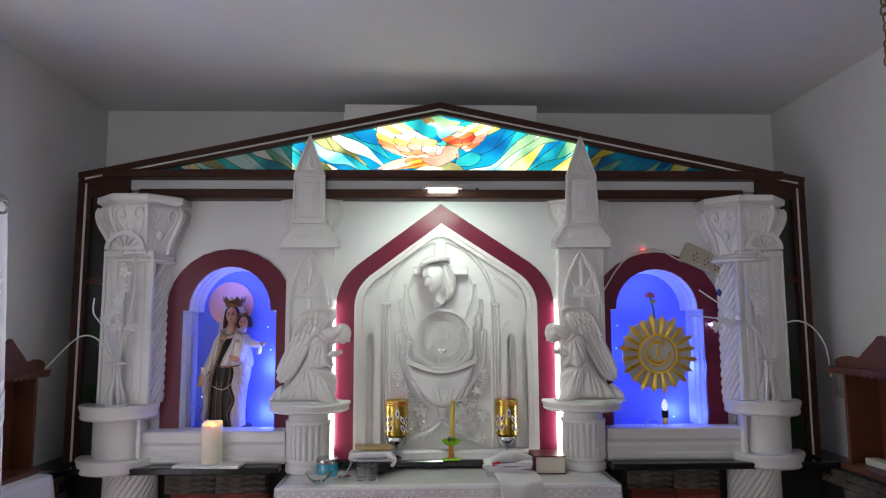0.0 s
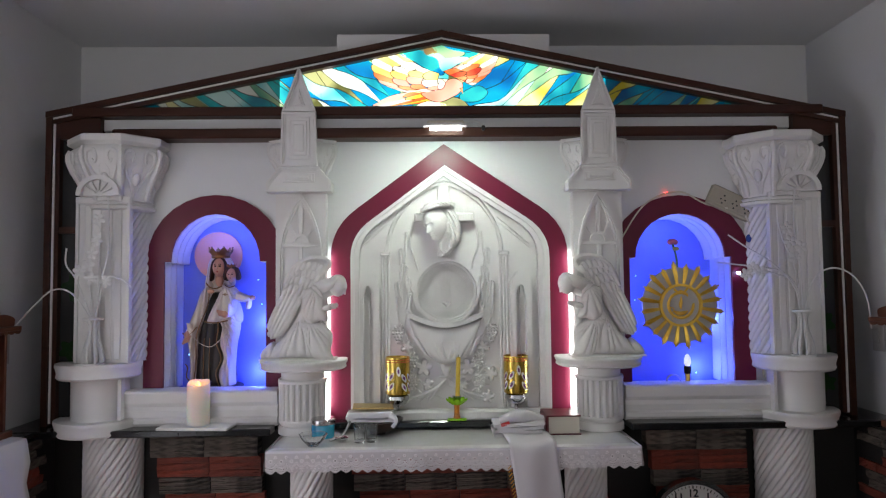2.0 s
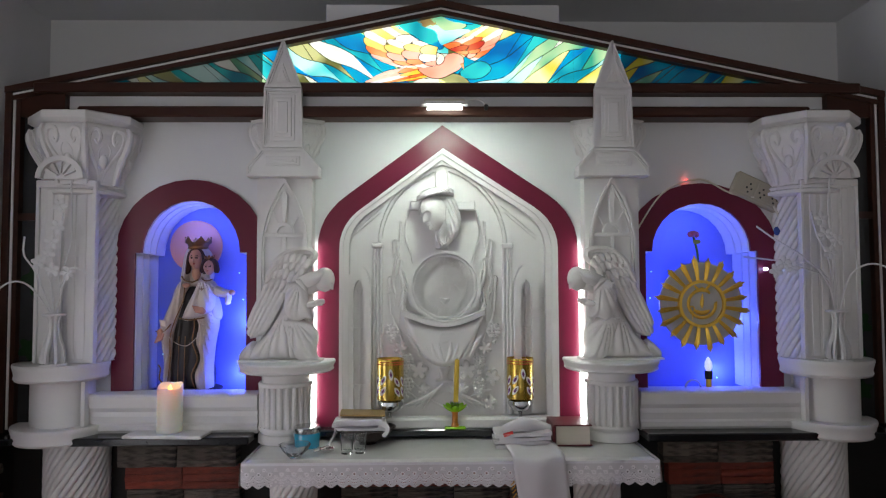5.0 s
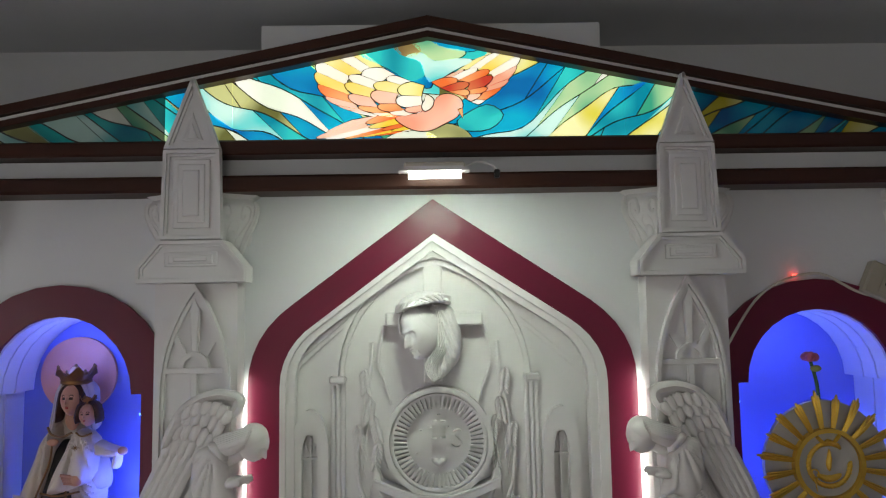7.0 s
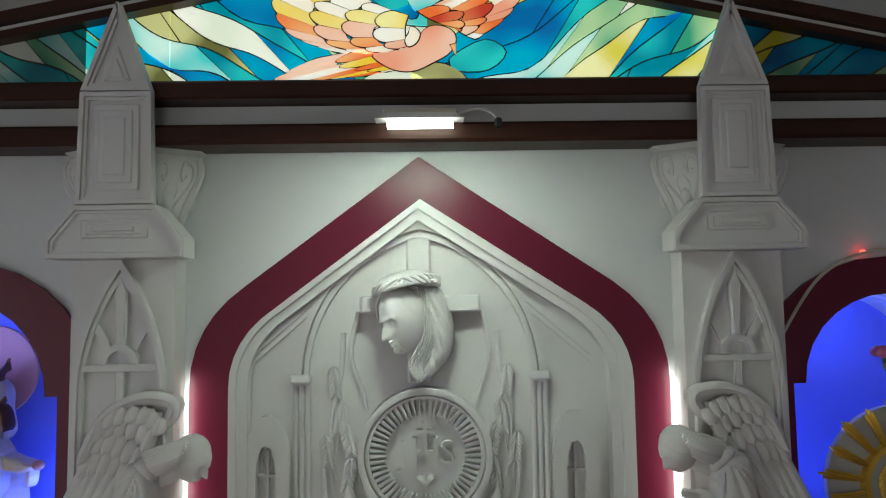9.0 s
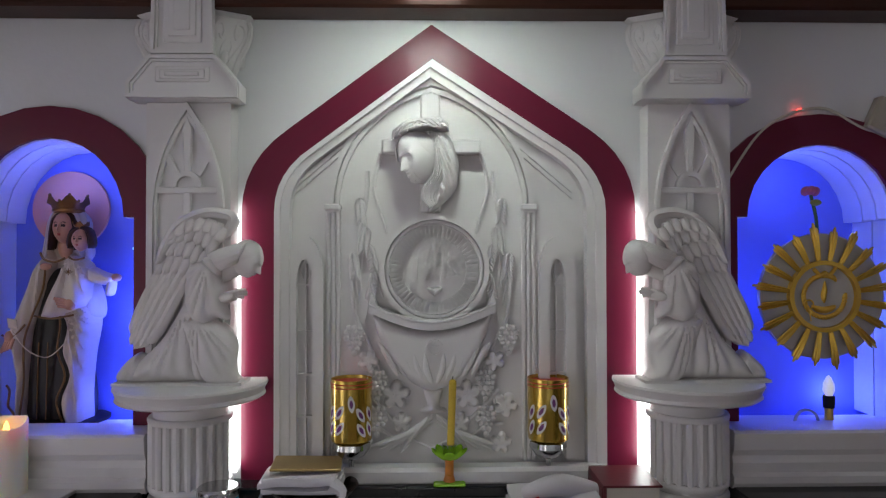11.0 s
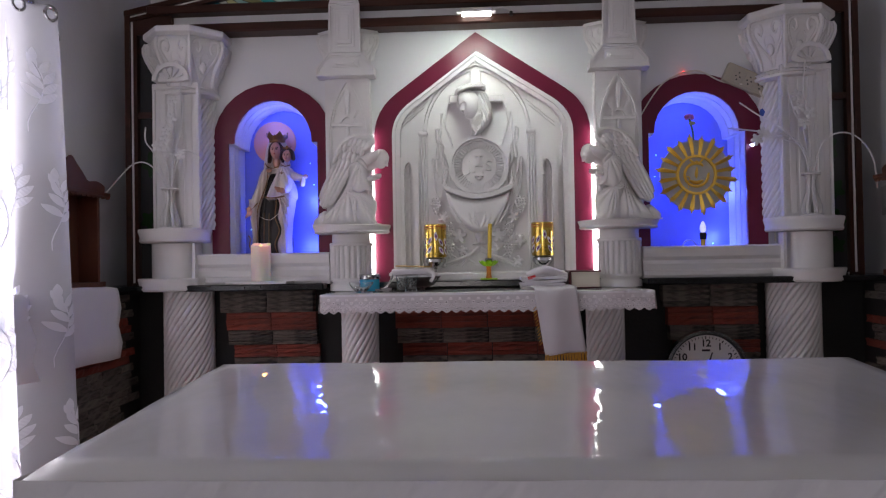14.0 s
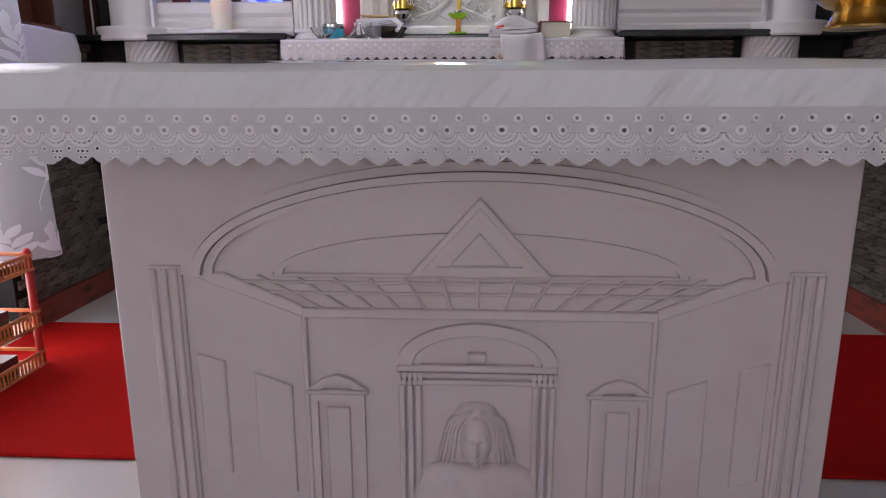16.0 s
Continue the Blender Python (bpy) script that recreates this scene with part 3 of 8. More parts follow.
# vines painted on the side screens
LEAF = material("dark_green_glass", (0.012, 0.035, 0.012), 0.25, 0.4)
STEM = material("dark_painted_line", (0.006, 0.006, 0.006), 0.5)
for s, xo in ((-1, -1.500), (1, 1.570)):
    vine = thing("painted_vine", xo - s * 0.12, PY, 1.1, "dark green vine painted on a dim glass panel", "vine", "painted vines")
    cxv = xo - s * 0.125
    line = [(cxv + 0.022 * math.sin(2.4 * i + s), PY + 0.006, 1.12 + 0.043 * i) for i in range(15)]
    part("stem", tube(spline(line, 5), 0.005, 6, taper=lambda q: 1.2 - 0.8 * q), STEM, vine)
    curl = [(cxv + 0.01 + 0.02 * (1 - q / 14) * math.cos(0.6 * q), PY + 0.006, 1.74 + 0.02 * (1 - q / 14) * math.sin(0.6 * q)) for q in range(15)]
    part("tendril", tube(spline(curl, 3), 0.0025, 6), STEM, vine)
    for i, (dx, z, r) in enumerate(((0.02, 1.30, 0.042), (-0.035, 1.36, 0.035), (0.025, 1.43, 0.038), (-0.01, 1.60, 0.05), (0.03, 1.20, 0.03))):
        out = [(cxv + dx + r * (1 + 0.25 * math.cos(5 * a + i)) * math.cos(a), z + r * (1 + 0.25 * math.cos(5 * a + i)) * math.sin(a)) for a in np.linspace(0, 2 * math.pi, 28, endpoint=False)]
        part("leaf", prism(out, PY + 0.005, PY + 0.009), LEAF, vine)

# ---- columns ----
def capital(cx, cy, z0, z1, r, parent, start=0.0):
    """An eight-sided bell capital under a slab; each side carries a pair of scrolls and a drop."""
    zt = z1 - 0.04 * r / 0.176
    line = spline(((0.0, 0.68), (0.12, 0.70), (0.35, 0.80), (0.62, 0.98), (0.82, 1.06), (0.94, 1.03), (1.0, 0.97)), 5)
    side = lambda a: 1.0 / max(math.cos((math.degrees(a) - start + 22.5) % 45 * math.pi / 180 - math.pi / 8), 0.9) - 0.035
    reach = lambda q: r * float(np.interp(q, [p[0] for p in line], [p[1] for p in line]))
    part("bell", lathe([(r * k, z0 + (zt - z0) * q) for q, k in line], cx, cy, 64, shape=lambda a, z: side(a)), WHITE, parent, smooth=True)
    thick = 0.030 * r
    for i in range(8):
        mid = radians(start + 45 * i)
        at = lambda d, q, out=0.0: (cx + (reach(q) * side(mid + d) + out) * math.cos(mid + d), cy + (reach(q) * side(mid + d) + out) * math.sin(mid + d), z0 + (zt - z0) * q)
        for k in (-1, 1):
            curl = [(0.02, 0.06), (0.10, 0.26), (0.24, 0.46), (0.33, 0.68), (0.30, 0.86), (0.18, 0.90), (0.12, 0.78), (0.17, 0.68), (0.22, 0.74)]
            part("scroll", tube(spline([at(k * d, q) for d, q in curl], 4), thick, 6, taper=lambda w: 0.8 + 0.7 * math.sin(math.pi * w)), WHITE, parent, smooth=True)
            inner = [(0.03, 0.22), (0.10, 0.40), (0.12, 0.56), (0.05, 0.66)]
            part("leaf_ridge", tube(spline([at(k * d, q) for d, q in inner], 4), 0.7 * thick, 6, taper=lambda w: 1.1 - 0.6 * w), WHITE, parent, smooth=True)
        dx, dy, dz = at(0.0, 0.42)
        part("drop", ball(dx, dy, dz, 0.09 * r, 0.09 * r, 0.17 * r, None, 10, 8), WHITE, parent, smooth=True)
        edge = radians(start + 45 * i + 22.5)
        ex = lambda q: (cx + (reach(q) * side(edge) + 0.004) * math.cos(edge), cy + (reach(q) * side(edge) + 0.004) * math.sin(edge), z0 + (zt - z0) * q)
        part("corner_leaf", tube([ex(0.04 + 0.92 * w / 10) for w in range(11)], 0.065 * r, 7, taper=lambda w: 0.35 + 0.75 * math.sin(math.pi * (0.15 + 0.7 * w))), WHITE, parent, smooth=True)
    h = z1 - zt
    part("abacus", lathe([(r * 1.02, zt), (r * 1.13, zt + 0.25 * h), (r * 1.15, zt + 0.35 * h), (r * 1.15, z1 - 0.12 * h), (r * 1.11, z1)], cx, cy, 8, a0=start + 22.5, a1=start + 382.5), WHITE, parent)
    part("neck_ring", lathe([(r * 0.60, z0 - 0.03), (r * 0.74, z0 - 0.024), (r * 0.76, z0 - 0.014), (r * 0.68, z0 - 0.008), (r * 0.73, z0 + 0.0), (r * 0.66, z0 + 0.008)], cx, cy, 40), WHITE, parent, smooth=True)


def twisted(name, cx, cy, z0, z1, r, parent, n=24, turns=1.15, deep=0.09, lean=-1, steps=48):
    """A shaft of round ridges that wind up it, with narrow grooves between them."""
    bm = bmesh.new()
    m = 8
    rings = []
    for j in range(steps + 1):
        z = z0 + (z1 - z0) * j / steps
        ring = []
        for i in range(n * m):
            a = 2 * math.pi * i / (n * m)
            k = r * (1 - deep + deep * abs(math.sin(math.pi * i / m)) ** 0.55)
            ring.append(bm.verts.new((cx + k * math.cos(a - lean * 2 * math.pi * turns * z), cy + k * math.sin(a - lean * 2 * math.pi * turns * z), z)))
        rings.append(ring)
    for lo, hi in zip(rings, rings[1:]):
        for i in range(n * m):
            q = (i + 1) % (n * m)
            bm.faces.new((lo[i], lo[q], hi[q], hi[i]))
    bm.faces.new(rings[0]), bm.faces.new(rings[-1])
    return part(name, bm, WHITE, parent, smooth=True)


def disc(name, cx, cy, z0, z1, r, parent):
    h = z1 - z0
    prof = [(r * 0.93, z0), (r * 0.97, z0 + 0.15 * h), (r * 0.95, z0 + 0.35 * h), (r * 0.98, z0 + 0.7 * h), (r, z0 + 0.85 * h), (r * 0.99, z1)]
    return part(name, lathe(prof, cx, cy, 56), WHITE, parent, smooth=True)


COLS = ((-1, -1.225, -1.255, -1.293, -1.245), (1, 1.285, 1.33, 1.340, 1.300))
for s, capx, boardx, shelfx, lowx in COLS:
    cy = 3.46
    col = thing("outer_column", lowx, cy, 0.0, "white twisted column with a leafy capital and shelf rings", "column", "outer columns")
    twisted("lower_shaft", lowx, cy, 0.16, 1.055, 0.105, col)
    part("base", lathe([(0.16, 0), (0.16, 0.03), (0.135, 0.05), (0.145, 0.075), (0.125, 0.10), (0.115, 0.15), (0.108, 0.165)], lowx, cy, 48), WHITE, col, smooth=True)
    disc("base_disc", shelfx, cy - 0.02, 1.056, 1.11, 0.152, col)
    part("drum", lathe([(0.10, 1.11), (0.10, 1.257)], shelfx + 0.005, cy - 0.02, 48), WHITE, col, smooth=True)
    part("drum_fillet", box(shelfx + 0.10, shelfx + 0.112, cy - 0.09, cy - 0.06, 1.11, 1.257) if s < 0 else box(shelfx - 0.112, shelfx - 0.10, cy - 0.09, cy - 0.06, 1.11, 1.257), WHITE, col)
    disc("shelf_disc", shelfx, cy - 0.02, 1.260, 1.316, 0.150, col)
    twisted("upper_shaft", capx + 0.005 * s, cy + 0.04, 1.316, 1.90, 0.095, col)
    capital(capx + 0.008 * s, cy + 0.01, 1.910, 2.153, 0.164, col)
    # fluted board in front of the shaft
    bm = box(boardx - 0.10, boardx + 0.10, cy - 0.085, cy - 0.07, 1.318, 1.93)
    part("board", bm, WHITE, col)
    for k in (-1, 1):
        part("board_edge", box(boardx + k * 0.094 - 0.006, boardx + k * 0.094 + 0.006, cy - 0.094, cy - 0.084, 1.318, 1.93, 0.002), WHITE, col)
    for k in (-0.055, -0.02, 0.02, 0.055):
        part("flute", box(boardx + k - 0.013, boardx + k + 0.013, cy - 0.089, cy - 0.0845, 1.33, 1.90, 0.003), WHITE, col)
    part("board_head", box(boardx - 0.10, boardx + 0.10, cy - 0.096, cy - 0.084, 1.905, 1.93, 0.003), WHITE, col)
    lun = arch_line(boardx, 0.078, 1.93, 1.932, 2.005)
    lun2 = arch_line(boardx, 0.060, 1.93, 1.932, 1.988)
    part("fan_light_rim", band(lun, lun2, cy - 0.140, cy - 0.085), WHITE, col)
    part("fan_light_back", prism(lun2, cy - 0.122, cy - 0.085), WHITE, col)
    for k in range(5):
        a = radians(30 + 30 * k)
        dx, dz = math.cos(a), math.sin(a)
        px, pz = -dz, dx
        w = 0.005
        part("fan_rib", prism([(boardx + 0.012 * dx - w * px * 0.4, 1.934 + 0.012 * dz - w * pz * 0.4), (boardx + 0.056 * dx - w * px, 1.934 + 0.052 * dz - w * pz), (boardx + 0.056 * dx + w * px, 1.934 + 0.052 * dz + w * pz), (boardx + 0.012 * dx + w * px * 0.4, 1.934 + 0.012 * dz + w * pz * 0.4)], cy - 0.134, cy - 0.121), WHITE, col)

# towers with angels' shelves
for s, tx in ((-1, -0.538), (1, 0.585)):
    ty = 3.44
    tow = thing("gothic_tower", tx, ty, 1.045, "white gothic tower with spire, tracery and round shelf", "tower", "gothic towers")
    # fluted drum
    part("drum_base", lathe([(0.090, 1.046), (0.090, 1.068), (0.086, 1.076)], tx + 0.005, ty, 48), WHITE, tow, smooth=True)
    part("drum", lathe([(0.080, 1.076), (0.080, 1.282)], tx + 0.005, ty, 48), WHITE, tow, smooth=True)
    for k in range(11):
        a = radians(190 + 16 * k)
        x, y = tx + 0.005 + 0.082 * math.cos(a), ty + 0.082 * math.sin(a)
        part("flute", lathe([(0.0085, 1.09), (0.0085, 1.24)], x, y, 8), WHITE, tow, smooth=True)
    for z in (1.085, 1.232):
        part("drum_band", lathe([(0.0885, z), (0.091, z + 0.004), (0.091, z + 0.010), (0.0885, z + 0.014)], tx + 0.005, ty, 48), WHITE, tow, smooth=True)
    disc("shelf_disc", tx + 0.006 - 0.006 * s, ty - 0.012, 1.284, 1.318, 0.164, tow)
    # shaft with lancet tracery, flat against the wall
    tx, ty = (-0.541, 3.460) if s < 0 else (0.600, 3.460)
    part("shaft", box(tx - 0.095, tx + 0.095, ty - 0.02, 3.498, 1.318, 1.946), WHITE, tow)
    def lancet(h, z0, zs, za):
        """A pointed arch struck from two centres."""
        rise = za - zs
        R_ = (h * h + rise * rise) / (2 * h)
        end = math.asin(min(rise / R_, 1.0))
        line = [(tx - h, z0), (tx - h, zs)] + [(tx - h + R_ - R_ * math.cos(end * i / 10), zs + R_ * math.sin(end * i / 10)) for i in range(1, 10)]
        return line + [(tx, za)] + [(2 * tx - x, z) for x, z in reversed(line)]
    part("lancet_rim", band(lancet(0.083, 1.325, 1.690, 1.946), lancet(0.075, 1.325, 1.690, 1.927), ty - 0.036, ty - 0.02), WHITE, tow)
    part("lancet_bead", band(lancet(0.074, 1.325, 1.690, 1.924), lancet(0.068, 1.325, 1.690, 1.909), ty - 0.030, ty - 0.02), WHITE, tow)
    part("mullion", box(tx - 0.008, tx + 0.008, ty - 0.030, ty - 0.02, 1.33, 1.742, 0.002), WHITE, tow)
    part("transom", box(tx - 0.069, tx + 0.069, ty - 0.031, ty - 0.02, 1.740, 1.754, 0.002), WHITE, tow)
    part("tracery_ring", band(arch_line(tx, 0.034, 1.754, 1.756, 1.790), arch_line(tx, 0.023, 1.754, 1.756, 1.779), ty - 0.033, ty - 0.02), WHITE, tow)
    part("tracery_mullion", prism([(tx - 0.007, 1.788), (tx + 0.007, 1.788), (tx + 0.012, 1.885), (tx, 1.922), (tx - 0.012, 1.885)], ty - 0.031, ty - 0.02, 0.003), WHITE, tow)
    for k in (-1, 1):
        part("tracery_rib", prism([(tx + k * 0.018, 1.786), (tx + k * 0.050, 1.846), (tx + k * 0.060, 1.834), (tx + k * 0.029, 1.778)][::k], ty - 0.0275, ty - 0.02), WHITE, tow)
    # collar, upper stage and spire: flat panels with a raised double rim and stepped fields
    fy = 3.402
    def shrink(outline, d):
        """The outline moved inwards by d."""
        n, out = len(outline), []
        for i in range(n):
            a_, b_, c_ = (np.array(outline[(i + q) % n]) for q in (-1, 0, 1))
            n1, n2 = (b_ - a_) / np.hypot(*(b_ - a_)), (c_ - b_) / np.hypot(*(c_ - b_))
            m1, m2 = np.array((-n1[1], n1[0])), np.array((-n2[1], n2[0]))
            out.append(tuple(b_ + (m1 + m2) * d / (1 + float(m1 @ m2))))
        return out
    def panelled(name, outline, back):
        part(name, prism(outline, fy, back, 0.002), WHITE, tow)
        part(name + "_rim", band(shrink(outline, 0.001), shrink(outline, 0.009), fy - 0.010, fy, True), WHITE, tow)
        part(name + "_bead", band(shrink(outline, 0.010), shrink(outline, 0.015), fy - 0.006, fy, True), WHITE, tow)
    panelled("collar", [(tx - 0.123, 1.947), (tx + 0.123, 1.947), (tx + 0.123, 1.983), (tx + 0.073, 2.043), (tx - 0.073, 2.043), (tx - 0.123, 1.983)], 3.462)
    for w, h, d in ((0.060, 0.0170, 0.004), (0.050, 0.0110, 0.007), (0.038, 0.0055, 0.010)):
        part("collar_panel", box(tx - w, tx + w, fy - d, fy + 0.001, 2.000 - h, 2.000 + h, 0.002), WHITE, tow)
    panelled("upper_stage", [(tx - 0.070, 2.044), (tx + 0.070, 2.044), (tx + 0.065, 2.252), (tx - 0.065, 2.252)], 3.4095)
    for w, z0, z1, d in ((0.042, 2.070, 2.230, 0.004), (0.031, 2.083, 2.218, 0.008), (0.019, 2.097, 2.204, 0.011)):
        part("nested_panel", box(tx - w, tx + w, fy - d, fy + 0.001, z0, z1, 0.002), WHITE, tow)
    panelled("spire", [(tx - 0.065, 2.253), (tx + 0.065, 2.253), (tx + 0.003, 2.421), (tx - 0.003, 2.421)], 3.4095)
    for k, d in ((1.0, 0.004), (0.62, 0.008)):
        part("spire_panel", prism([(tx - 0.024 * k, 2.274 + 0.008 * (1 - k)), (tx + 0.024 * k, 2.274 + 0.008 * (1 - k)), (tx, 2.274 + 0.066 * k)], fy - d, fy + 0.001, 0.002), WHITE, tow)
    half = thing("half_capital", tx, 3.50, 1.98, "white leafy capital behind a gothic tower", "capital", "half capitals")
    capital(tx, 3.50, 1.992, 2.175, 0.124, half, 0.0)
    half.scale = (1.0, 0.56, 1.0)

# moulded white blocks below the niches
for x0, x1 in ((-1.19, -0.62), (0.68, 1.24)):
    blk = thing("moulded_sill", (x0 + x1) / 2, 3.43, 1.075, "white moulded sill block under a niche", "sill", "niche sills")
    prof = [(0.0, 1.076), (-0.01, 1.09), (-0.01, 1.105), (-0.002, 1.112), (-0.006, 1.135), (-0.001, 1.15), (-0.012, 1.165), (-0.016, 1.202), (-0.010, 1.208), (0.03, 1.209), (0.11, 1.206)]
    bm = bmesh.new()
    ends = [[bm.verts.new((x, 3.41 + y, z)) for y, z in prof] + [bm.verts.new((x, 3.52, 1.076))] for x in (x0, x1)]
    for i in range(len(ends[0])):
        j = (i + 1) % len(ends[0])
        bm.faces.new((ends[0][i], ends[0][j], ends[1][j], ends[1][i]))
    bm.faces.new(ends[0]), bm.faces.new(ends[1])
    part("moulding", bm, WHITE, blk)

# ---- ledge, lower wall, side dados ----
DL, DR = -1.475, 1.592         # faces of the stone dado on the side walls
LT = 1.080                     # top of the granite ledge
bm = box(XL, -0.63, 3.33, 3.62, LT - 0.026, LT, 0.004)
box(0.68, XR, 3.33, 3.62, LT - 0.026, LT, 0.004, bm=bm)
box(-0.63, 0.68, 3.43, 3.62, LT - 0.027, LT - 0.001, 0.004, bm=bm)
structure("ledge", bm, GRANITE, "polished black granite ledge")
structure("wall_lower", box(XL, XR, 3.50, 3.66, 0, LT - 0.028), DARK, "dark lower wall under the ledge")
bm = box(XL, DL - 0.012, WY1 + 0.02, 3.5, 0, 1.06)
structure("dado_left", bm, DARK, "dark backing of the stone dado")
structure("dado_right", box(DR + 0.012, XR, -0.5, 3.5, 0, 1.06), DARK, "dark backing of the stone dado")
structure("dado_cap", box(XL, DL + 0.004, WY1 + 0.02, 3.33, 1.061, 1.078, 0.003), GRANITE, "black granite capping")
structure("dado_cap", box(DR - 0.004, XR, -0.5, 3.33, 1.061, 1.078, 0.003), GRANITE, "black granite capping")
structure("baseboard", box(DL - 0.012, DL + 0.004, WY1 + 0.02, 3.5, 0, 0.10, 0.002), BRICK, "terracotta skirting tiles")
structure("baseboard", box(DR - 0.004, DR + 0.012, -0.5, 3.5, 0, 0.10, 0.002), BRICK, "terracotta skirting tiles")
single("carpet", box(DL + 0.006, DR - 0.006, 1.97, 2.90, 0.001, 0.011, 0.004), CARPET, "bright red carpet runner on pale floor tiles", "carpet")

# ---- lace-edged cloths ----
def lace_paint(name, pitch, seam, hem):
    """White eyelet lace: rows of pierced holes and stitched rounds, with its own pitch along the hem."""
    m = bpy.data.materials.new(name)
    m.use_nodes = True
    t = m.node_tree
    shade = t.nodes["Principled BSDF"]
    out = t.nodes["Material Output"]
    at = t.nodes.new("ShaderNodeTexCoord")
    xyz = t.nodes.new("ShaderNodeSeparateXYZ")
    t.links.new(at.outputs["Object"], xyz.inputs[0])

    def math_node(kind, a, b=0.0, c=0.0):
        n = t.nodes.new("ShaderNodeMath")
        n.operation = kind
        for s, v in zip(n.inputs, (a, b, c)):
            if isinstance(v, (int, float)):
                s.default_value = v
            else:
                t.links.new(v, s)
        return n.outputs[0]

    along = math_node("ADD", xyz.outputs["X"], xyz.outputs["Y"])

    def dots(step, shift, height, radius):
        """Distance from a row of round spots, less than 1 inside them."""
        u = math_node("FRACT", math_node("ADD", math_node("DIVIDE", along, step), shift))
        du = math_node("MULTIPLY", math_node("SUBTRACT", u, 0.5), step)
        dz = math_node("SUBTRACT", xyz.outputs["Z"], height)
        d = math_node("SQRT", math_node("ADD", math_node("MULTIPLY", du, du), math_node("MULTIPLY", dz, dz)))
        return math_node("DIVIDE", d, radius)

    h = seam - hem
    holes = None
    ridge = None
    rows = [(1.0, 0.0, 0.82, 0.058, 2.6), (1.0, 0.17, 0.76, 0.026, 2.0), (1.0, 0.83, 0.76, 0.026, 2.0), (1.0, 0.5, 0.62, 0.076, 2.4), (1.0, 0.33, 0.68, 0.026, 2.0), (1.0, 0.67, 0.68, 0.026, 2.0),
            (1.0, 0.5, 0.25, 0.050, 2.0), (1.0, 0.34, 0.25, 0.040, 1.9), (1.0, 0.66, 0.25, 0.040, 1.9), (1.0, 0.42, 0.14, 0.040, 1.9), (1.0, 0.58, 0.14, 0.040, 1.9), (1.0, 0.0, 0.30, 0.050, 2.0)]
    for turn in (192, 214, 236, 258, 282, 304, 326, 348):
        rows.append((1.0, 0.5 + 0.46 * math.cos(radians(turn)), 0.62 + 0.46 * math.sin(radians(turn)) * pitch / h, 0.036, 1.7))
    for step, shift, part_h, radius, wide in rows:
        d = dots(pitch * step, shift / step, hem + part_h * h, radius * pitch)
        inside_hole = math_node("LESS_THAN", d, 1.0)
        rim = math_node("MULTIPLY", math_node("LESS_THAN", d, wide), math_node("GREATER_THAN", d, 1.0))
        holes = inside_hole if holes is None else math_node("MAXIMUM", holes, inside_hole)
        ridge = rim if ridge is None else math_node("MAXIMUM", ridge, rim)
    for big in (0.54, 0.38, 0.26):
        arc = dots(pitch, 0.5, hem + 0.62 * h, big * pitch)
        ridge = math_node("MAXIMUM", ridge, math_node("MULTIPLY", math_node("MULTIPLY", math_node("LESS_THAN", math_node("ABSOLUTE", math_node("SUBTRACT", arc, 1.0)), 0.09), math_node("LESS_THAN", xyz.outputs["Z"], hem + 0.58 * h)), 0.7))
    bump = t.nodes.new("ShaderNodeBump")
    bump.inputs["Strength"].default_value, bump.inputs["Distance"].default_value = 0.8, 0.002
    t.links.new(ridge, bump.inputs["Height"])
    t.links.new(bump.outputs[0], shade.inputs["Normal"])
    thread = t.nodes.new("ShaderNodeMix")
    thread.data_type = "RGBA"
    thread.inputs["A"].default_value, thread.inputs["B"].default_value = (0.61, 0.575, 0.60, 1), (0.84, 0.80, 0.83, 1)
    t.links.new(ridge, thread.inputs["Factor"])
    t.links.new(thread.outputs["Result"], shade.inputs["Base Color"])
    shade.inputs["Roughness"].default_value = 0.85
    clear = t.nodes.new("ShaderNodeBsdfTransparent")
    mix = t.nodes.new("ShaderNodeMixShader")
    t.links.new(holes, mix.inputs[0])
    t.links.new(shade.outputs[0], mix.inputs[1])
    t.links.new(clear.outputs[0], mix.inputs[2])
    t.links.new(mix.outputs[0], out.inputs["Surface"])
    return m


PLASTIC_TOP = material("cloth_under_clear_plastic", (0.60, 0.59, 0.58), 0.6, 0.05, 9, 300, 0.0, 0.001, coat=1.0)
def wavy_coat(m, scale, strength, stretch):
    """Ripples in the clear sheet, which carry its gloss."""
    t = m.node_tree
    shade = t.nodes["Principled BSDF"]
    at = t.nodes.new("ShaderNodeTexCoord")
    sp = t.nodes.new("ShaderNodeMapping")
    sp.inputs["Scale"].default_value = stretch
    n = t.nodes.new("ShaderNodeTexNoise")
    n.inputs["Scale"].default_value, n.inputs["Detail"].default_value = scale, 2.0
    b = t.nodes.new("ShaderNodeBump")
    b.inputs["Strength"].default_value, b.inputs["Distance"].default_value = strength, 0.01
    t.links.new(at.outputs["Object"], sp.inputs["Vector"])
    t.links.new(sp.outputs[0], n.inputs["Vector"])
    t.links.new(n.outputs["Fac"], b.inputs["Height"])
    t.links.new(b.outputs[0], shade.inputs["Coat Normal"])
    shade.inputs["Coat Roughness"].default_value = 0.03
    shade.inputs["Coat IOR"].default_value = 1.6
wavy_coat(PLASTIC_TOP, 7.0, 0.28, (1.5, 0.8, 1.0))


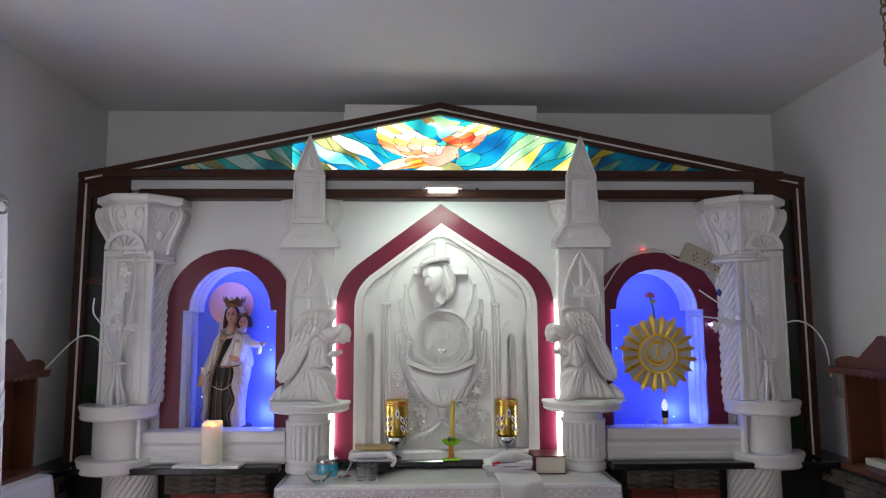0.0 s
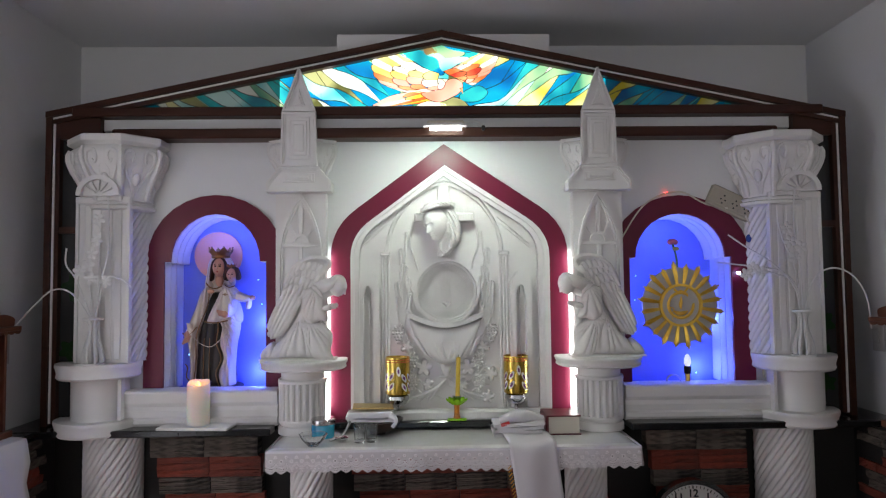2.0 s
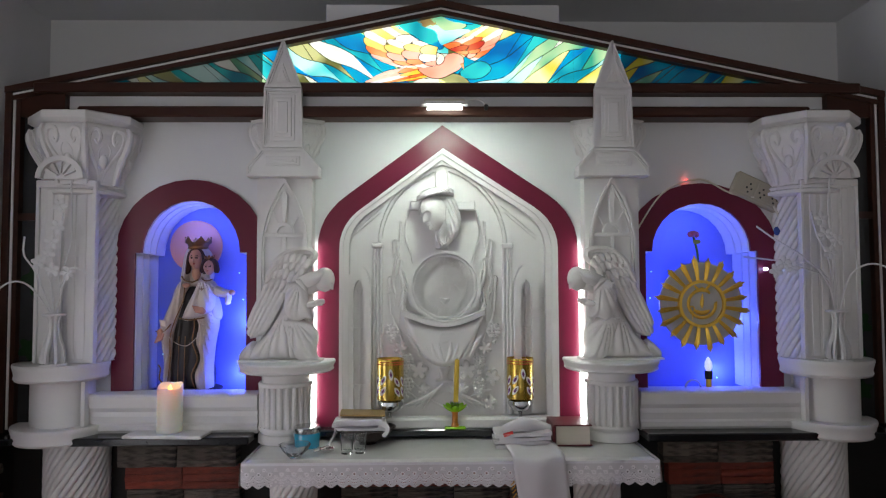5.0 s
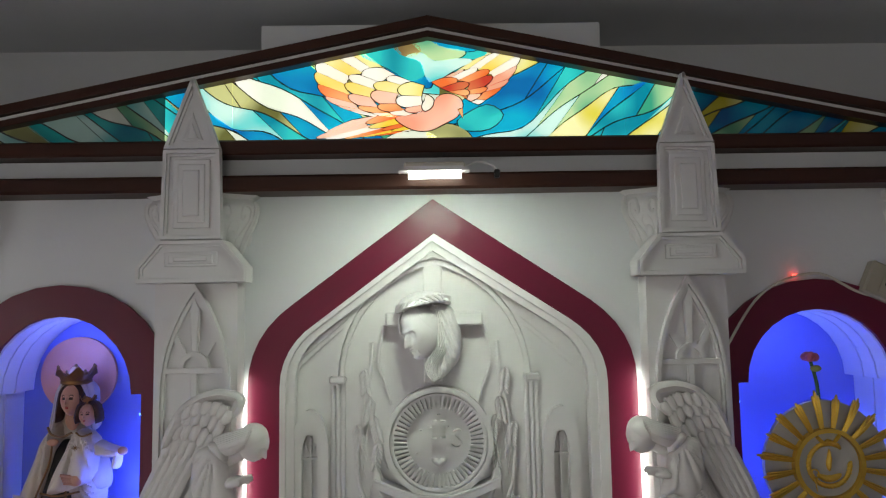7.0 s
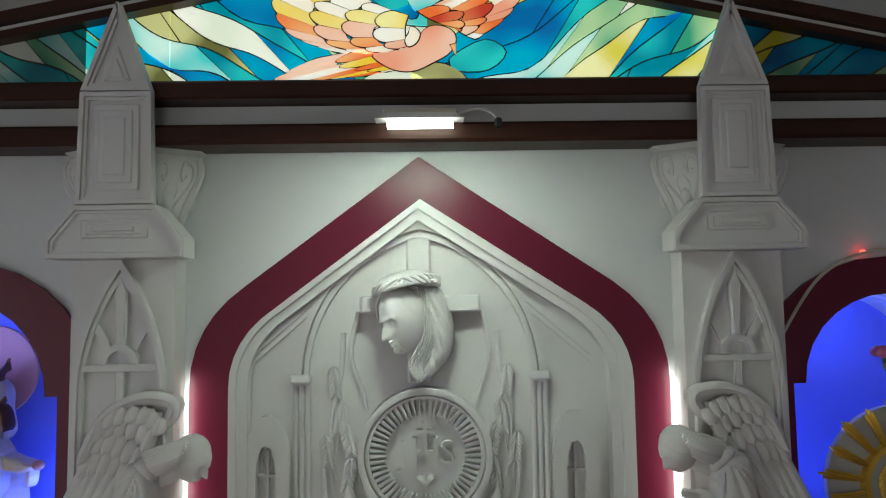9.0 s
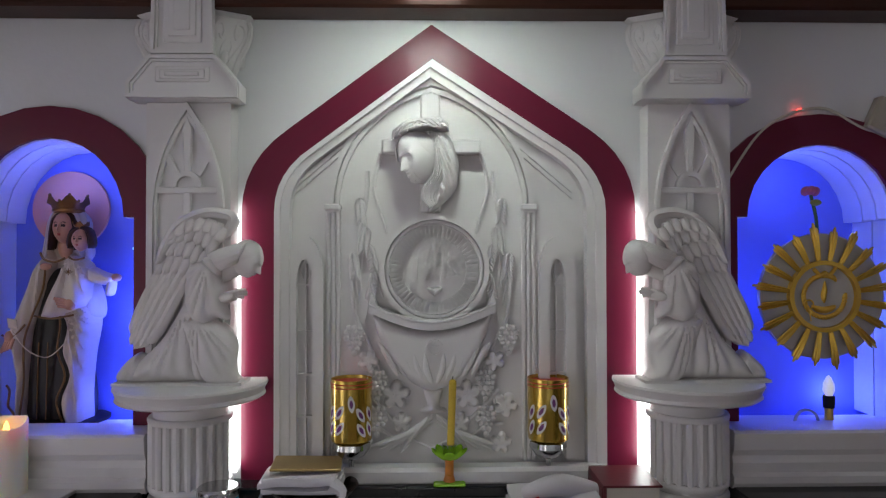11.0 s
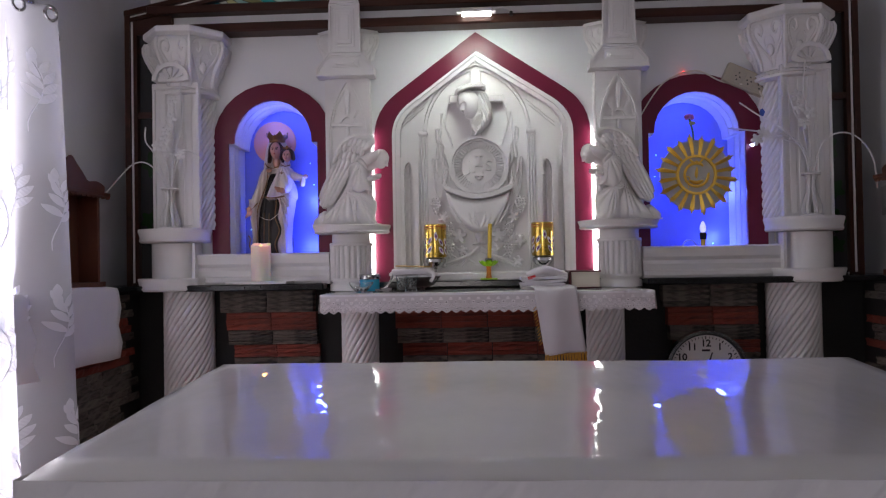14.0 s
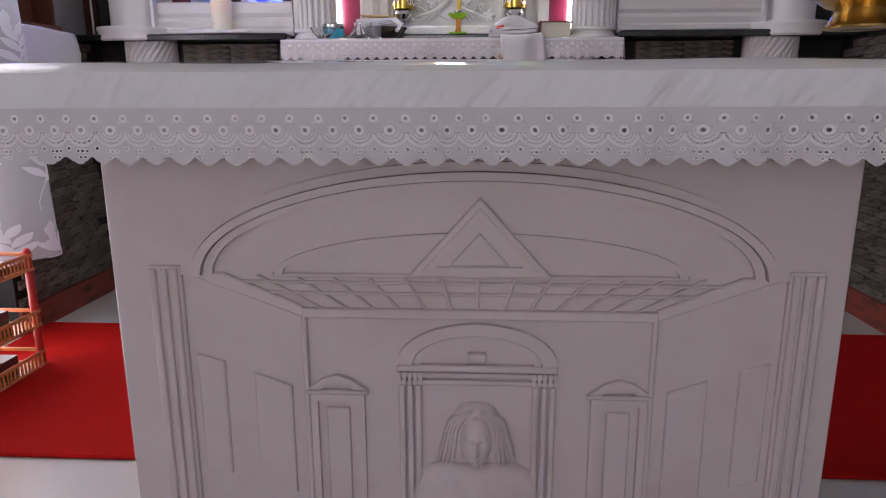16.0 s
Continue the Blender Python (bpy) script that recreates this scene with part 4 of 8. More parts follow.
FALL = material("creased_white_cloth", (0.74, 0.72, 0.76), 0.8, 0.06, 7, 400, 0.2, 0.001)
def creases(m):
    """Soft slanting creases pressed into the hanging cloth."""
    t = m.node_tree
    shade = t.nodes["Principled BSDF"]
    at, sp = t.nodes.new("ShaderNodeTexCoord"), t.nodes.new("ShaderNodeMapping")
    sp.vector_type = "TEXTURE"
    sp.inputs["Rotation"].default_value = (0, radians(40), 0)
    sp.inputs["Scale"].default_value = (0.060, 0.12, 0.20)
    n = t.nodes.new("ShaderNodeTexNoise")
    n.inputs["Scale"].default_value, n.inputs["Detail"].default_value = 1.4, 2.0
    b = t.nodes.new("ShaderNodeBump")
    b.inputs["Strength"].default_value, b.inputs["Distance"].default_value = 0.85, 0.024
    t.links.new(at.outputs["Object"], sp.inputs["Vector"]), t.links.new(sp.outputs[0], n.inputs["Vector"])
    t.links.new(n.outputs["Fac"], b.inputs["Height"]), t.links.new(b.outputs[0], shade.inputs["Normal"])
creases(FALL)


def lace_cloth(parent, x0, x1, y0, y1, top, seam, hem, pitch, lip, sides=True, ripple=0.004, seed=1, lace_mat=None, slope=0.0):
    """A cloth with a rounded front edge, a plain fall and a scalloped lace hem at the front and sides."""
    rg = random.Random(seed)
    nx, ny = 60, 24
    bm = bmesh.new()
    grid = []
    for j in range(ny + 1):
        row = []
        for i in range(nx + 1):
            x, y = x0 + (x1 - x0) * i / nx, y0 + (y1 - y0) * j / ny
            e = min(x - x0, x1 - x, y - y0)
            drop = lip * (1 - math.sqrt(max(0, 1 - (1 - min(e / lip, 1)) ** 2)))
            z = top - slope * (y1 - y) / (y1 - y0) - drop + ripple * 0.35 * noise.noise(Vector((3 * x, 5 * y, seed)))
            row.append(bm.verts.new((x, y, z)))
        grid.append(row)
    for j in range(ny):
        for i in range(nx):
            bm.faces.new((grid[j][i], grid[j][i + 1], grid[j + 1][i + 1], grid[j + 1][i]))
    part("cloth_top", bm, PLASTIC_TOP, parent, "white cloth under a clear glossy sheet", smooth=True)

    def fall(name, start, way, length, out, mat, z_up, z_lo, scallop, rows):
        bm = bmesh.new()
        n = max(int(length / (pitch / 10)), 8)
        lines = []
        for i in range(n + 1):
            s = length * i / n
            col = []
            for k in range(rows + 1):
                w = k / rows
                low = z_lo
                if scallop:
                    u = (s / pitch) % 1.0
                    low = z_lo + 0.30 * pitch * (abs(2 * u - 1) ** 1.3) + 0.03 * pitch * abs(math.sin(5 * math.pi * u))
                z = z_up + (low - z_up) * w
                depth = (top - z) / max(top - hem, 1e-6)
                push = ripple * depth * (noise.noise(Vector((s * 9, 0.3 * seed, 2 * z))) * 1.6 + 0.5 * math.sin(s * 43 + seed))
                p = Vector(start) + Vector(way) * s + Vector(out) * (push + 0.002 + 0.006 * depth)
                col.append(bm.verts.new((p.x, p.y, z)))
            lines.append(col)
        for a, b in zip(lines, lines[1:]):
            for k in range(rows):
                bm.faces.new((a[k], b[k], b[k + 1], a[k + 1]))
        return part(name, bm, mat, parent, "", smooth=True)

    spans = [((x0, y0), (1, 0, 0), x1 - x0, (0, -1, 0))]
    if sides:
        spans += [((x0, y0), (0, 1, 0), y1 - y0, (-1, 0, 0)), ((x1, y0), (0, 1, 0), y1 - y0, (1, 0, 0))]
    for (sx, sy), way, length, out in spans:
        fall("cloth_fall", (sx, sy, 0), way, length, out, FALL, top - lip - slope + 0.006, seam, False, 8)
        lc = fall("lace_hem", (sx, sy, 0), way, length, out, lace_mat, seam + 0.0, hem, True, 10)
        lc["label"] = "scalloped white eyelet lace"


# ---- back table ----
TX0, TX1, TY0, TY1, TZ = -0.605, 0.660, 3.165, 3.47, 1.045
tab = thing("side_altar_table", 0.027, 3.3, 0, "white altar table on two twisted columns", "table")
part("tabletop", box(TX0 + 0.012, TX1 - 0.012, TY0 + 0.012, 3.49, TZ - 0.03, TZ - 0.004, 0.004), WHITE, tab)
for x in (-0.475, 0.50):
    twisted("leg", x, 3.30, 0.10, TZ - 0.03, 0.075, tab, n=18, turns=1.4, deep=0.11)
    part("leg_base", lathe([(0.11, 0), (0.11, 0.03), (0.09, 0.06), (0.08, 0.10)], x, 3.30, 40), WHITE, tab, smooth=True)
cl = thing("side_altar_cloth", 0.027, 3.3, TZ, "white lace-edged cloth on the small altar table", "tablecloth")
LACE_SMALL = lace_paint("small_eyelet_lace", 0.036, 1.033 - TZ, 0.966 - TZ)
lace_cloth(cl, TX0, TX1, TY0, 3.50, TZ, 1.033, 0.966, 0.036, 0.010, True, 0.007, 5, LACE_SMALL)

# ---- main altar ----
AX0, AX1, AY0, AY1, AZ = -0.658, 0.895, 1.535, 2.25, 0.921
BX0, BX1, BY = -0.466, 0.725, 1.635
# Pink tint and darker tone in this paint imitate carpet bounce and dim light.
ALTAR = material("pinkish_paint_with_bounce", (0.60, 0.52, 0.525), 0.5, 0.05, 4, 80, 0.12, 0.001, stain=(0.53, 0.42, 0.43), stain_at=(0.55, 0.8), stain_scale=4)
alt = thing("main_altar", 0.13, 1.9, 0, "pinkish white altar, carpet bounce in its paint, with a carved temple front", "altar")
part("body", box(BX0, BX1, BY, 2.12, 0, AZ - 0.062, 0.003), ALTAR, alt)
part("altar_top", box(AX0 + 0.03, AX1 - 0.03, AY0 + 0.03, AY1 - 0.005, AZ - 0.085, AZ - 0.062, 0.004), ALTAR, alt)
cl = thing("main_altar_cloth", 0.125, 1.9, AZ, "white lace-edged altar cloth under a clear sheet", "tablecloth")
LACE_BIG = lace_paint("eyelet_lace", 0.040, 0.822 - AZ, 0.741 - AZ)
lace_cloth(cl, AX0, AX1, AY0, AY1, AZ, 0.822, 0.741, 0.040, 0.018, True, 0.010, 2, LACE_BIG, 0.038)
# carved front: great arch, pediment, coffered ceiling, doors
MX = 0.142
def bow(half, z0, rise, n=28, cx=MX):
    return [(cx + half * math.cos(math.pi * (1 - i / n)), z0 + rise * math.sin(math.pi * (1 - i / n))) for i in range(n + 1)]
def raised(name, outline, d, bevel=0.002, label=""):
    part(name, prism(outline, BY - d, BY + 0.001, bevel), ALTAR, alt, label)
for h0, h1, r0, r1, d in ((0.487, 0.470, 0.186, 0.172, 0.012), (0.468, 0.452, 0.170, 0.157, 0.018), (0.450, 0.435, 0.155, 0.143, 0.010)):
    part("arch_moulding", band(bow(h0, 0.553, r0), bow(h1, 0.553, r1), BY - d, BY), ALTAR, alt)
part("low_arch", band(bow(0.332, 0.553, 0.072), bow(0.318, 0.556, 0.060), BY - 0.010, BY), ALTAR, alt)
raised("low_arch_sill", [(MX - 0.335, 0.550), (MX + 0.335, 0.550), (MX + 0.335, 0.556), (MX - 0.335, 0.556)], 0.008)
def tri(k, lo):
    return [(MX + 0.003 - 0.115 * k, lo), (MX + 0.003 + 0.115 * k, lo), (MX + 0.003, lo + 0.128 * k)]
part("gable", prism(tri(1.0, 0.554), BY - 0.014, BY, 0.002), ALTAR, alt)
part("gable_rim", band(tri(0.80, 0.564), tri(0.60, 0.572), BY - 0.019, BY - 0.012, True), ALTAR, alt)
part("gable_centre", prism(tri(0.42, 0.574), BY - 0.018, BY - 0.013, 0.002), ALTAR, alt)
# ceiling in perspective
for q in (-1, 1):
    raised("ceiling_edge", [(MX + q * 0.487, 0.556), (MX + q * 0.418, 0.556), (MX + q * 0.288, 0.500), (MX + q * 0.288, 0.482)][::q], 0.009)
    raised("pilaster_edge", [(MX + q * 0.545, 0.0), (MX + q * 0.545, 0.566), (MX + q * 0.488, 0.566), (MX + q * 0.488, 0.0)][::q], 0.007)
    for o in (0.535, 0.517, 0.499):
        x = MX + q * o
        part("pilaster_flute", box(x - 0.006, x + 0.006, BY - 0.013, BY - 0.006, 0.0, 0.562, 0.002), ALTAR, alt)
    raised("corner_post", [(MX + q * 0.291, 0.0), (MX + q * 0.291, 0.484), (MX + q * 0.283, 0.484), (MX + q * 0.283, 0.0)][::q], 0.010)
    for xa, xb, zta, ztb, zba, zbb in ((0.474, 0.428, 0.412, 0.398, 0.20, 0.188), (0.378, 0.314, 0.380, 0.357, 0.172, 0.155)):
        raised("side_panel", [(MX + q * xa, zta), (MX + q * xb, ztb), (MX + q * xb, zbb), (MX + q * xa, zba)][::-q], 0.006)
    # small aedicules
    sx = MX + q * 0.236
    part("aedicule_frame", band([(sx - 0.046, 0.06), (sx - 0.046, 0.345), (sx + 0.046, 0.345), (sx + 0.046, 0.06)], [(sx - 0.034, 0.06), (sx - 0.034, 0.333), (sx + 0.034, 0.333), (sx + 0.034, 0.06)], BY - 0.009, BY), ALTAR, alt)
    part("aedicule_shelf", box(sx - 0.054, sx + 0.054, BY - 0.012, BY - 0.0005, 0.346, 0.353, 0.002), ALTAR, alt)
    part("aedicule_gable", band([(sx - 0.05, 0.354), (sx - 0.025, 0.372), (sx, 0.380), (sx + 0.025, 0.372), (sx + 0.05, 0.354)], [(sx - 0.028, 0.354), (sx - 0.014, 0.364), (sx, 0.368), (sx + 0.014, 0.364), (sx + 0.028, 0.354)], BY - 0.010, BY), ALTAR, alt)
    part("aedicule_leaf", box(sx - 0.020, sx + 0.020, BY - 0.006, BY - 0.0005, 0.07, 0.32, 0.002), ALTAR, alt)
raised("ceiling_back", [(MX - 0.29, 0.481), (MX + 0.29, 0.481), (MX + 0.29, 0.497), (MX - 0.29, 0.497)], 0.010)
for z, h in ((0.538, 0.40), (0.520, 0.345)):
    raised("coffer_rail", [(MX - h, z), (MX + h, z), (MX + h, z + 0.005), (MX - h, z + 0.005)], 0.007)
for i in range(-6, 7):
    xt, xb = MX + 0.060 * i, MX + 0.043 * i
    raised("coffer_rib", [(xb - 0.003, 0.497), (xb + 0.003, 0.497), (xt + 0.003, 0.552), (xt - 0.003, 0.552)], 0.008)
# central doorway with a bust
part("door_arch", band(bow(0.133, 0.402, 0.072), bow(0.108, 0.402, 0.052), BY - 0.012, BY), ALTAR, alt)
part("door_arch_step", band(bow(0.106, 0.402, 0.050), bow(0.094, 0.402, 0.041), BY - 0.008, BY), ALTAR, alt)
part("door_keystone", box(MX - 0.016, MX + 0.016, BY - 0.014, BY - 0.0005, 0.408, 0.424, 0.003), ALTAR, alt)
for z0, z1, d in ((0.390, 0.402, 0.012), (0.366, 0.374, 0.009), (0.378, 0.386, 0.007)):
    part("door_lintel", box(MX - 0.133, MX + 0.133, BY - d, BY - 0.0005, z0, z1, 0.002), ALTAR, alt)
for q in (-1, 1):
    for o in (0.126, 0.112, 0.098):
        part("door_jamb", box(MX + q * o - 0.005, MX + q * o + 0.005, BY - 0.010, BY - 0.0005, 0.0, 0.366, 0.002), ALTAR, alt)
    for i in range(5):
        part("capital_flute", box(MX + q * (0.094 + 0.009 * i) - 0.003, MX + q * (0.094 + 0.009 * i) + 0.003, BY - 0.0125, BY - 0.0095, 0.367, 0.389), ALTAR, alt)
bust = bmesh.new()
lock = lambda x, z: 0.0025 * math.sin(330 * x + 30 * z)
hx0 = MX
swell(spline([(hx0 - 0.03, 0.325), (hx0, 0.334), (hx0 + 0.03, 0.325), (hx0 + 0.048, 0.28), (hx0 + 0.065, 0.235), (hx0 + 0.04, 0.222), (hx0 - 0.04, 0.222), (hx0 - 0.065, 0.235), (hx0 - 0.048, 0.28)], 5, True), BY, 0.024, 0.004, lock, bust)
swell(spline([(hx0 - 0.05, 0.225), (hx0, 0.215), (hx0 + 0.05, 0.225), (hx0 + 0.10, 0.195), (hx0 + 0.12, 0.10), (hx0 + 0.12, 0.01), (hx0 - 0.12, 0.01), (hx0 - 0.12, 0.10), (hx0 - 0.10, 0.195)], 5, True), BY, 0.022, 0.006, lambda x, z: 0.003 * math.sin(120 * (x + 0.4 * z)), bust)
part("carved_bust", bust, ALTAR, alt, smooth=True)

# ---- carved panel of the central arch ----
RY = YW + 0.014
rel = thing("carved_panel", 0.01, RY, 1.10, "white carved relief panel with chalice, host and grapes", "relief")
field = [(x, max(z, 1.08)) for x, z in gothic_line(0.368, 1.08, 1.70, 1.845, 2.036)]
part("field", prism(field, RY, RY + 0.03), WHITE, rel)
GRAPE = None
# inner pointed arch on two posts
def pointed(half, z0, spring, apex, cx=0.008, n=10):
    rise = apex - spring
    R_ = (half * half + rise * rise) / (2 * half)
    end = math.asin(min(rise / R_, 1.0))
    left = [(cx - half, z0), (cx - half, spring)] + [(cx - half + R_ - R_ * math.cos(end * i / n), spring + R_ * math.sin(end * i / n)) for i in range(1, n)]
    return left + [(cx, apex)] + [(2 * cx - x, z) for x, z in reversed(left)]
part("inner_arch", band(pointed(0.243, 1.70, 1.712, 2.018), pointed(0.231, 1.70, 1.712, 2.003), RY - 0.019, RY), WHITE, rel)
part("inner_arch_bead", band(pointed(0.226, 1.70, 1.712, 1.997), pointed(0.218, 1.70, 1.712, 1.987), RY - 0.014, RY), WHITE, rel)
for s in (-1, 1):
    for off, d in ((0.244, 0.012), (0.232, 0.017), (0.220, 0.012)):
        x = 0.008 + s * off
        part("post_bead", lathe([(0.0055, 1.115), (0.0055, 1.712)], x, RY - 0.004, 10), WHITE, rel, smooth=True)
    part("post_cap", box(0.008 + s * 0.232 - 0.02, 0.008 + s * 0.232 + 0.02, RY - 0.026, RY, 1.705, 1.722, 0.004), WHITE, rel)
    # lancet window
    wx = 0.008 + s * 0.297
    def lan(h, z0, zs, za):
        left = [(wx - h, z0), (wx - h, zs)] + [(wx - h * math.cos(u * math.pi / 16), zs + (za - zs) * math.sin(u * math.pi / 16)) for u in range(1, 8)]
        return left + [(wx, za)] + [(2 * wx - x, z) for x, z in reversed(left)]
    part("lancet_surround", band(lan(0.044, 1.12, 1.545, 1.645), lan(0.019, 1.12, 1.53, 1.59), RY - 0.026, RY), WHITE, rel)
    part("lancet_mullion", box(wx - 0.0025, wx + 0.0025, RY - 0.012, RY, 1.12, 1.58), WHITE, rel)
    for z in (1.22, 1.32, 1.42, 1.53):
        part("lancet_bar", box(wx - 0.019, wx + 0.019, RY - 0.012, RY, z - 0.003, z + 0.003), WHITE, rel)
    for q in (-1, 1):
        part("lancet_tracery", tube([(wx, RY - 0.006, 1.534), (wx + q * 0.008, RY - 0.006, 1.55), (wx + q * 0.013, RY - 0.006, 1.566)], 0.0025, 6), WHITE, rel)
    # rafter mouldings of the gable
    a, b = (0.008 + s * 0.335, 1.735), (0.008 + s * 0.165, 1.880)
    for o in (0.0, 0.014):
        part("rafter", prism([(a[0], a[1] + o), (b[0], b[1] + o), (b[0], b[1] + o + 0.008), (a[0], a[1] + o + 0.008)], RY - 0.010, RY), WHITE, rel)
    # wheat ears, leaves, vine and grapes
    for (fx, fz, ang, n) in ((0.165, 1.71, 80, 7), (0.16, 1.64, 105, 8), (0.135, 1.60, 60, 7), (0.18, 1.58, 75, 7), (0.145, 1.535, 110, 6)):
        ang_r = radians(ang)
        bm = tube([(0.008 + s * (fx - 0.10 * math.cos(ang_r) * 0.4), RY - 0.004, fz - 0.10), (0.008 + s * fx, RY - 0.008, fz - 0.03), (0.008 + s * (fx + 0.02 * math.cos(ang_r)), RY - 0.008, fz + 0.02)], 0.0018, 6)
        for i in range(n):
            for q in (-1, 1):
                w = i / n
                px, pz = fx + 0.045 * w * math.cos(ang_r) * 0.6 + q * 0.006, fz - 0.03 + 0.055 * w
                ball(0.008 + s * px, RY - 0.010, pz, 0.0045, 0.006, 0.0105, bm, 8, 6, turn=Matrix.Rotation(radians(-q * 30 * s), 3, "Y"))
        part("wheat_ear", bm, WHITE, rel, smooth=True)
    for pts in ([(0.12, 1.84), (0.135, 1.76), (0.115, 1.69), (0.105, 1.65)], [(0.15, 1.80), (0.155, 1.72), (0.175, 1.62), (0.165, 1.52)], [(0.19, 1.55), (0.18, 1.46), (0.14, 1.36), (0.15, 1.25)], [(0.16, 1.28), (0.10, 1.22), (0.05, 1.17), (-0.005, 1.14)], [(0.17, 1.2), (0.12, 1.19), (0.07, 1.15)]):
        part("vine_stem", tube(spline([(0.008 + s * x, RY - 0.007, z) for x, z in pts], 6), 0.0050, 7, taper=lambda q: 1.1 - 0.5 * q), WHITE, rel, smooth=True)
    rg = random.Random(3)
    for gx, gz in ((0.182, 1.405), (0.128, 1.30), (0.128, 1.215)):
        bunch = part("grape_bunch", tube(spline([(0.008 + s * gx, RY - 0.006, gz + 0.045), (0.008 + s * (gx - 0.003), RY - 0.008, gz + 0.03), (0.008 + s * gx, RY - 0.004, gz - 0.02)], 4), 0.003, 6), WHITE, rel)
        for r_, (row, n) in enumerate(((0.024, 3), (0.012, 4), (0.0, 4), (-0.012, 3), (-0.024, 2), (-0.036, 1))):
            for i in range(n):
                at_ = Vector((0.008 + s * (gx + (i - (n - 1) / 2) * 0.012), RY - 0.010 - rg.uniform(0, 0.006), gz + row))
                if GRAPE is None:
                    g_ = part("grape", ball(0, 0, 0, 0.0072, 0.0072, 0.0072, None, 12, 8), WHITE, None, "", True)
                    GRAPE = g_.data
                else:
                    g_ = new("grape", GRAPE)
                g_.parent = bunch
                g_.location = at_ - base_of(bunch)
    for lx, lz, r, tilt in ((0.085, 1.27, 0.035, 0.4), (0.175, 1.245, 0.03, 1.1), (0.15, 1.35, 0.026, 2.0), (0.07, 1.205, 0.024, 1.5), (0.165, 1.155, 0.026, 0.2)):
        lobe = lambda a: 0.62 + 0.42 * abs(math.cos(2.5 * a)) ** 0.8 + 0.05 * math.cos(25 * a)
        out = [(0.008 + s * (lx + r * lobe(a) * math.cos(a + tilt)), lz + r * lobe(a) * math.sin(a + tilt)) for a in np.linspace(0, 2 * math.pi, 60, endpoint=False)]
        leaf_ob = part("vine_leaf", swell(out, RY, 0.015, 0.0026, None, None, 0, 0.006), WHITE, rel)
        for v_ in range(5):
            a = 2 * math.pi * v_ / 5 + tilt
            part("leaf_vein", tube([(0.008 + s * lx, RY - 0.0175, lz), (0.008 + s * (lx + 0.85 * r * math.cos(a)), RY - 0.0150, lz + 0.85 * r * math.sin(a))], 0.0011, 5), WHITE, leaf_ob)
# host with rays and letters
hx, hz = 0.015, 1.567
def ring(r0, r1, y0, n=72):
    o = [(hx + r1 * math.cos(a), hz + r1 * math.sin(a)) for a in np.linspace(0, 2 * math.pi, n, endpoint=False)]
    i = [(hx + r0 * math.cos(a), hz + r0 * math.sin(a)) for a in np.linspace(0, 2 * math.pi, n, endpoint=False)]
    return band(o, i, y0, RY, True)
part("host_disc", prism([(hx + 0.122 * math.cos(a), hz + 0.122 * math.sin(a)) for a in np.linspace(0, 2 * math.pi, 72, endpoint=False)], RY - 0.012, RY), WHITE, rel)
part("host_rim", ring(0.116, 0.128, RY - 0.040), WHITE, rel)
part("host_groove", ring(0.1065, 0.1125, RY - 0.034), WHITE, rel)
part("host_step", ring(0.1125, 0.1155, RY - 0.026), WHITE, rel)
for i in range(56):
    a = 2 * math.pi * i / 56
    c, s_ = math.cos(a), math.sin(a)
    w = 0.0034
    r0, r1 = (0.076, 0.106)
    part("ray", prism([(hx + r0 * c - 0.3 * w * s_, hz + r0 * s_ + 0.3 * w * c), (hx + r1 * c - w * s_, hz + r1 * s_ + w * c), (hx + r1 * c + w * s_, hz + r1 * s_ - w * c), (hx + r0 * c + 0.3 * w * s_, hz + r0 * s_ - 0.3 * w * c)], RY - 0.030, RY - 0.011), WHITE, rel)
def letters(text, size, x, y, z, depth, mat, parent, name="lettering", bold=0.0, rot=90):
    cu = bpy.data.curves.new(name, "FONT")
    cu.body, cu.size, cu.extrude, cu.offset, cu.align_x, cu.align_y = text, size, depth, bold, "CENTER", "CENTER"
    cu.resolution_u = 3
    ob = bpy.data.objects.new(name, cu)
    me = bpy.data.meshes.new_from_object(ob)
    bpy.data.objects.remove(ob)
    me.materials.clear()
    me.materials.append(mat)
    o = new(name, me)
    o.parent = parent
    o.matrix_local = Matrix.Translation(Vector((x, y, z)) - base_of(parent)) @ pose(0, 0, 0, rot, 0, 0)
    return o
for ch, dx, size in (("J", -0.043, 0.066), ("H", 0.0, 0.086), ("S", 0.043, 0.066)):
    letters(ch, size, hx + dx, RY - 0.019, hz, 0.009, WHITE, rel)
part("cross_stem", box(hx - 0.004, hx + 0.004, RY - 0.03, RY - 0.011, hz + 0.005, hz + 0.062), WHITE, rel)
part("cross_arm", box(hx - 0.016, hx + 0.016, RY - 0.029, RY - 0.011, hz + 0.040, hz + 0.048), WHITE, rel)
heart = [(hx + 0.014 * math.sin(a) ** 3 * 1.3, hz - 0.05 + 0.010 * (1.1 * math.cos(a) - 0.45 * math.cos(2 * a) - 0.15 * math.cos(3 * a))) for a in np.linspace(0, 2 * math.pi, 32, endpoint=False)]
part("heart", swell(heart, RY - 0.011, 0.014, 0.002), WHITE, rel)
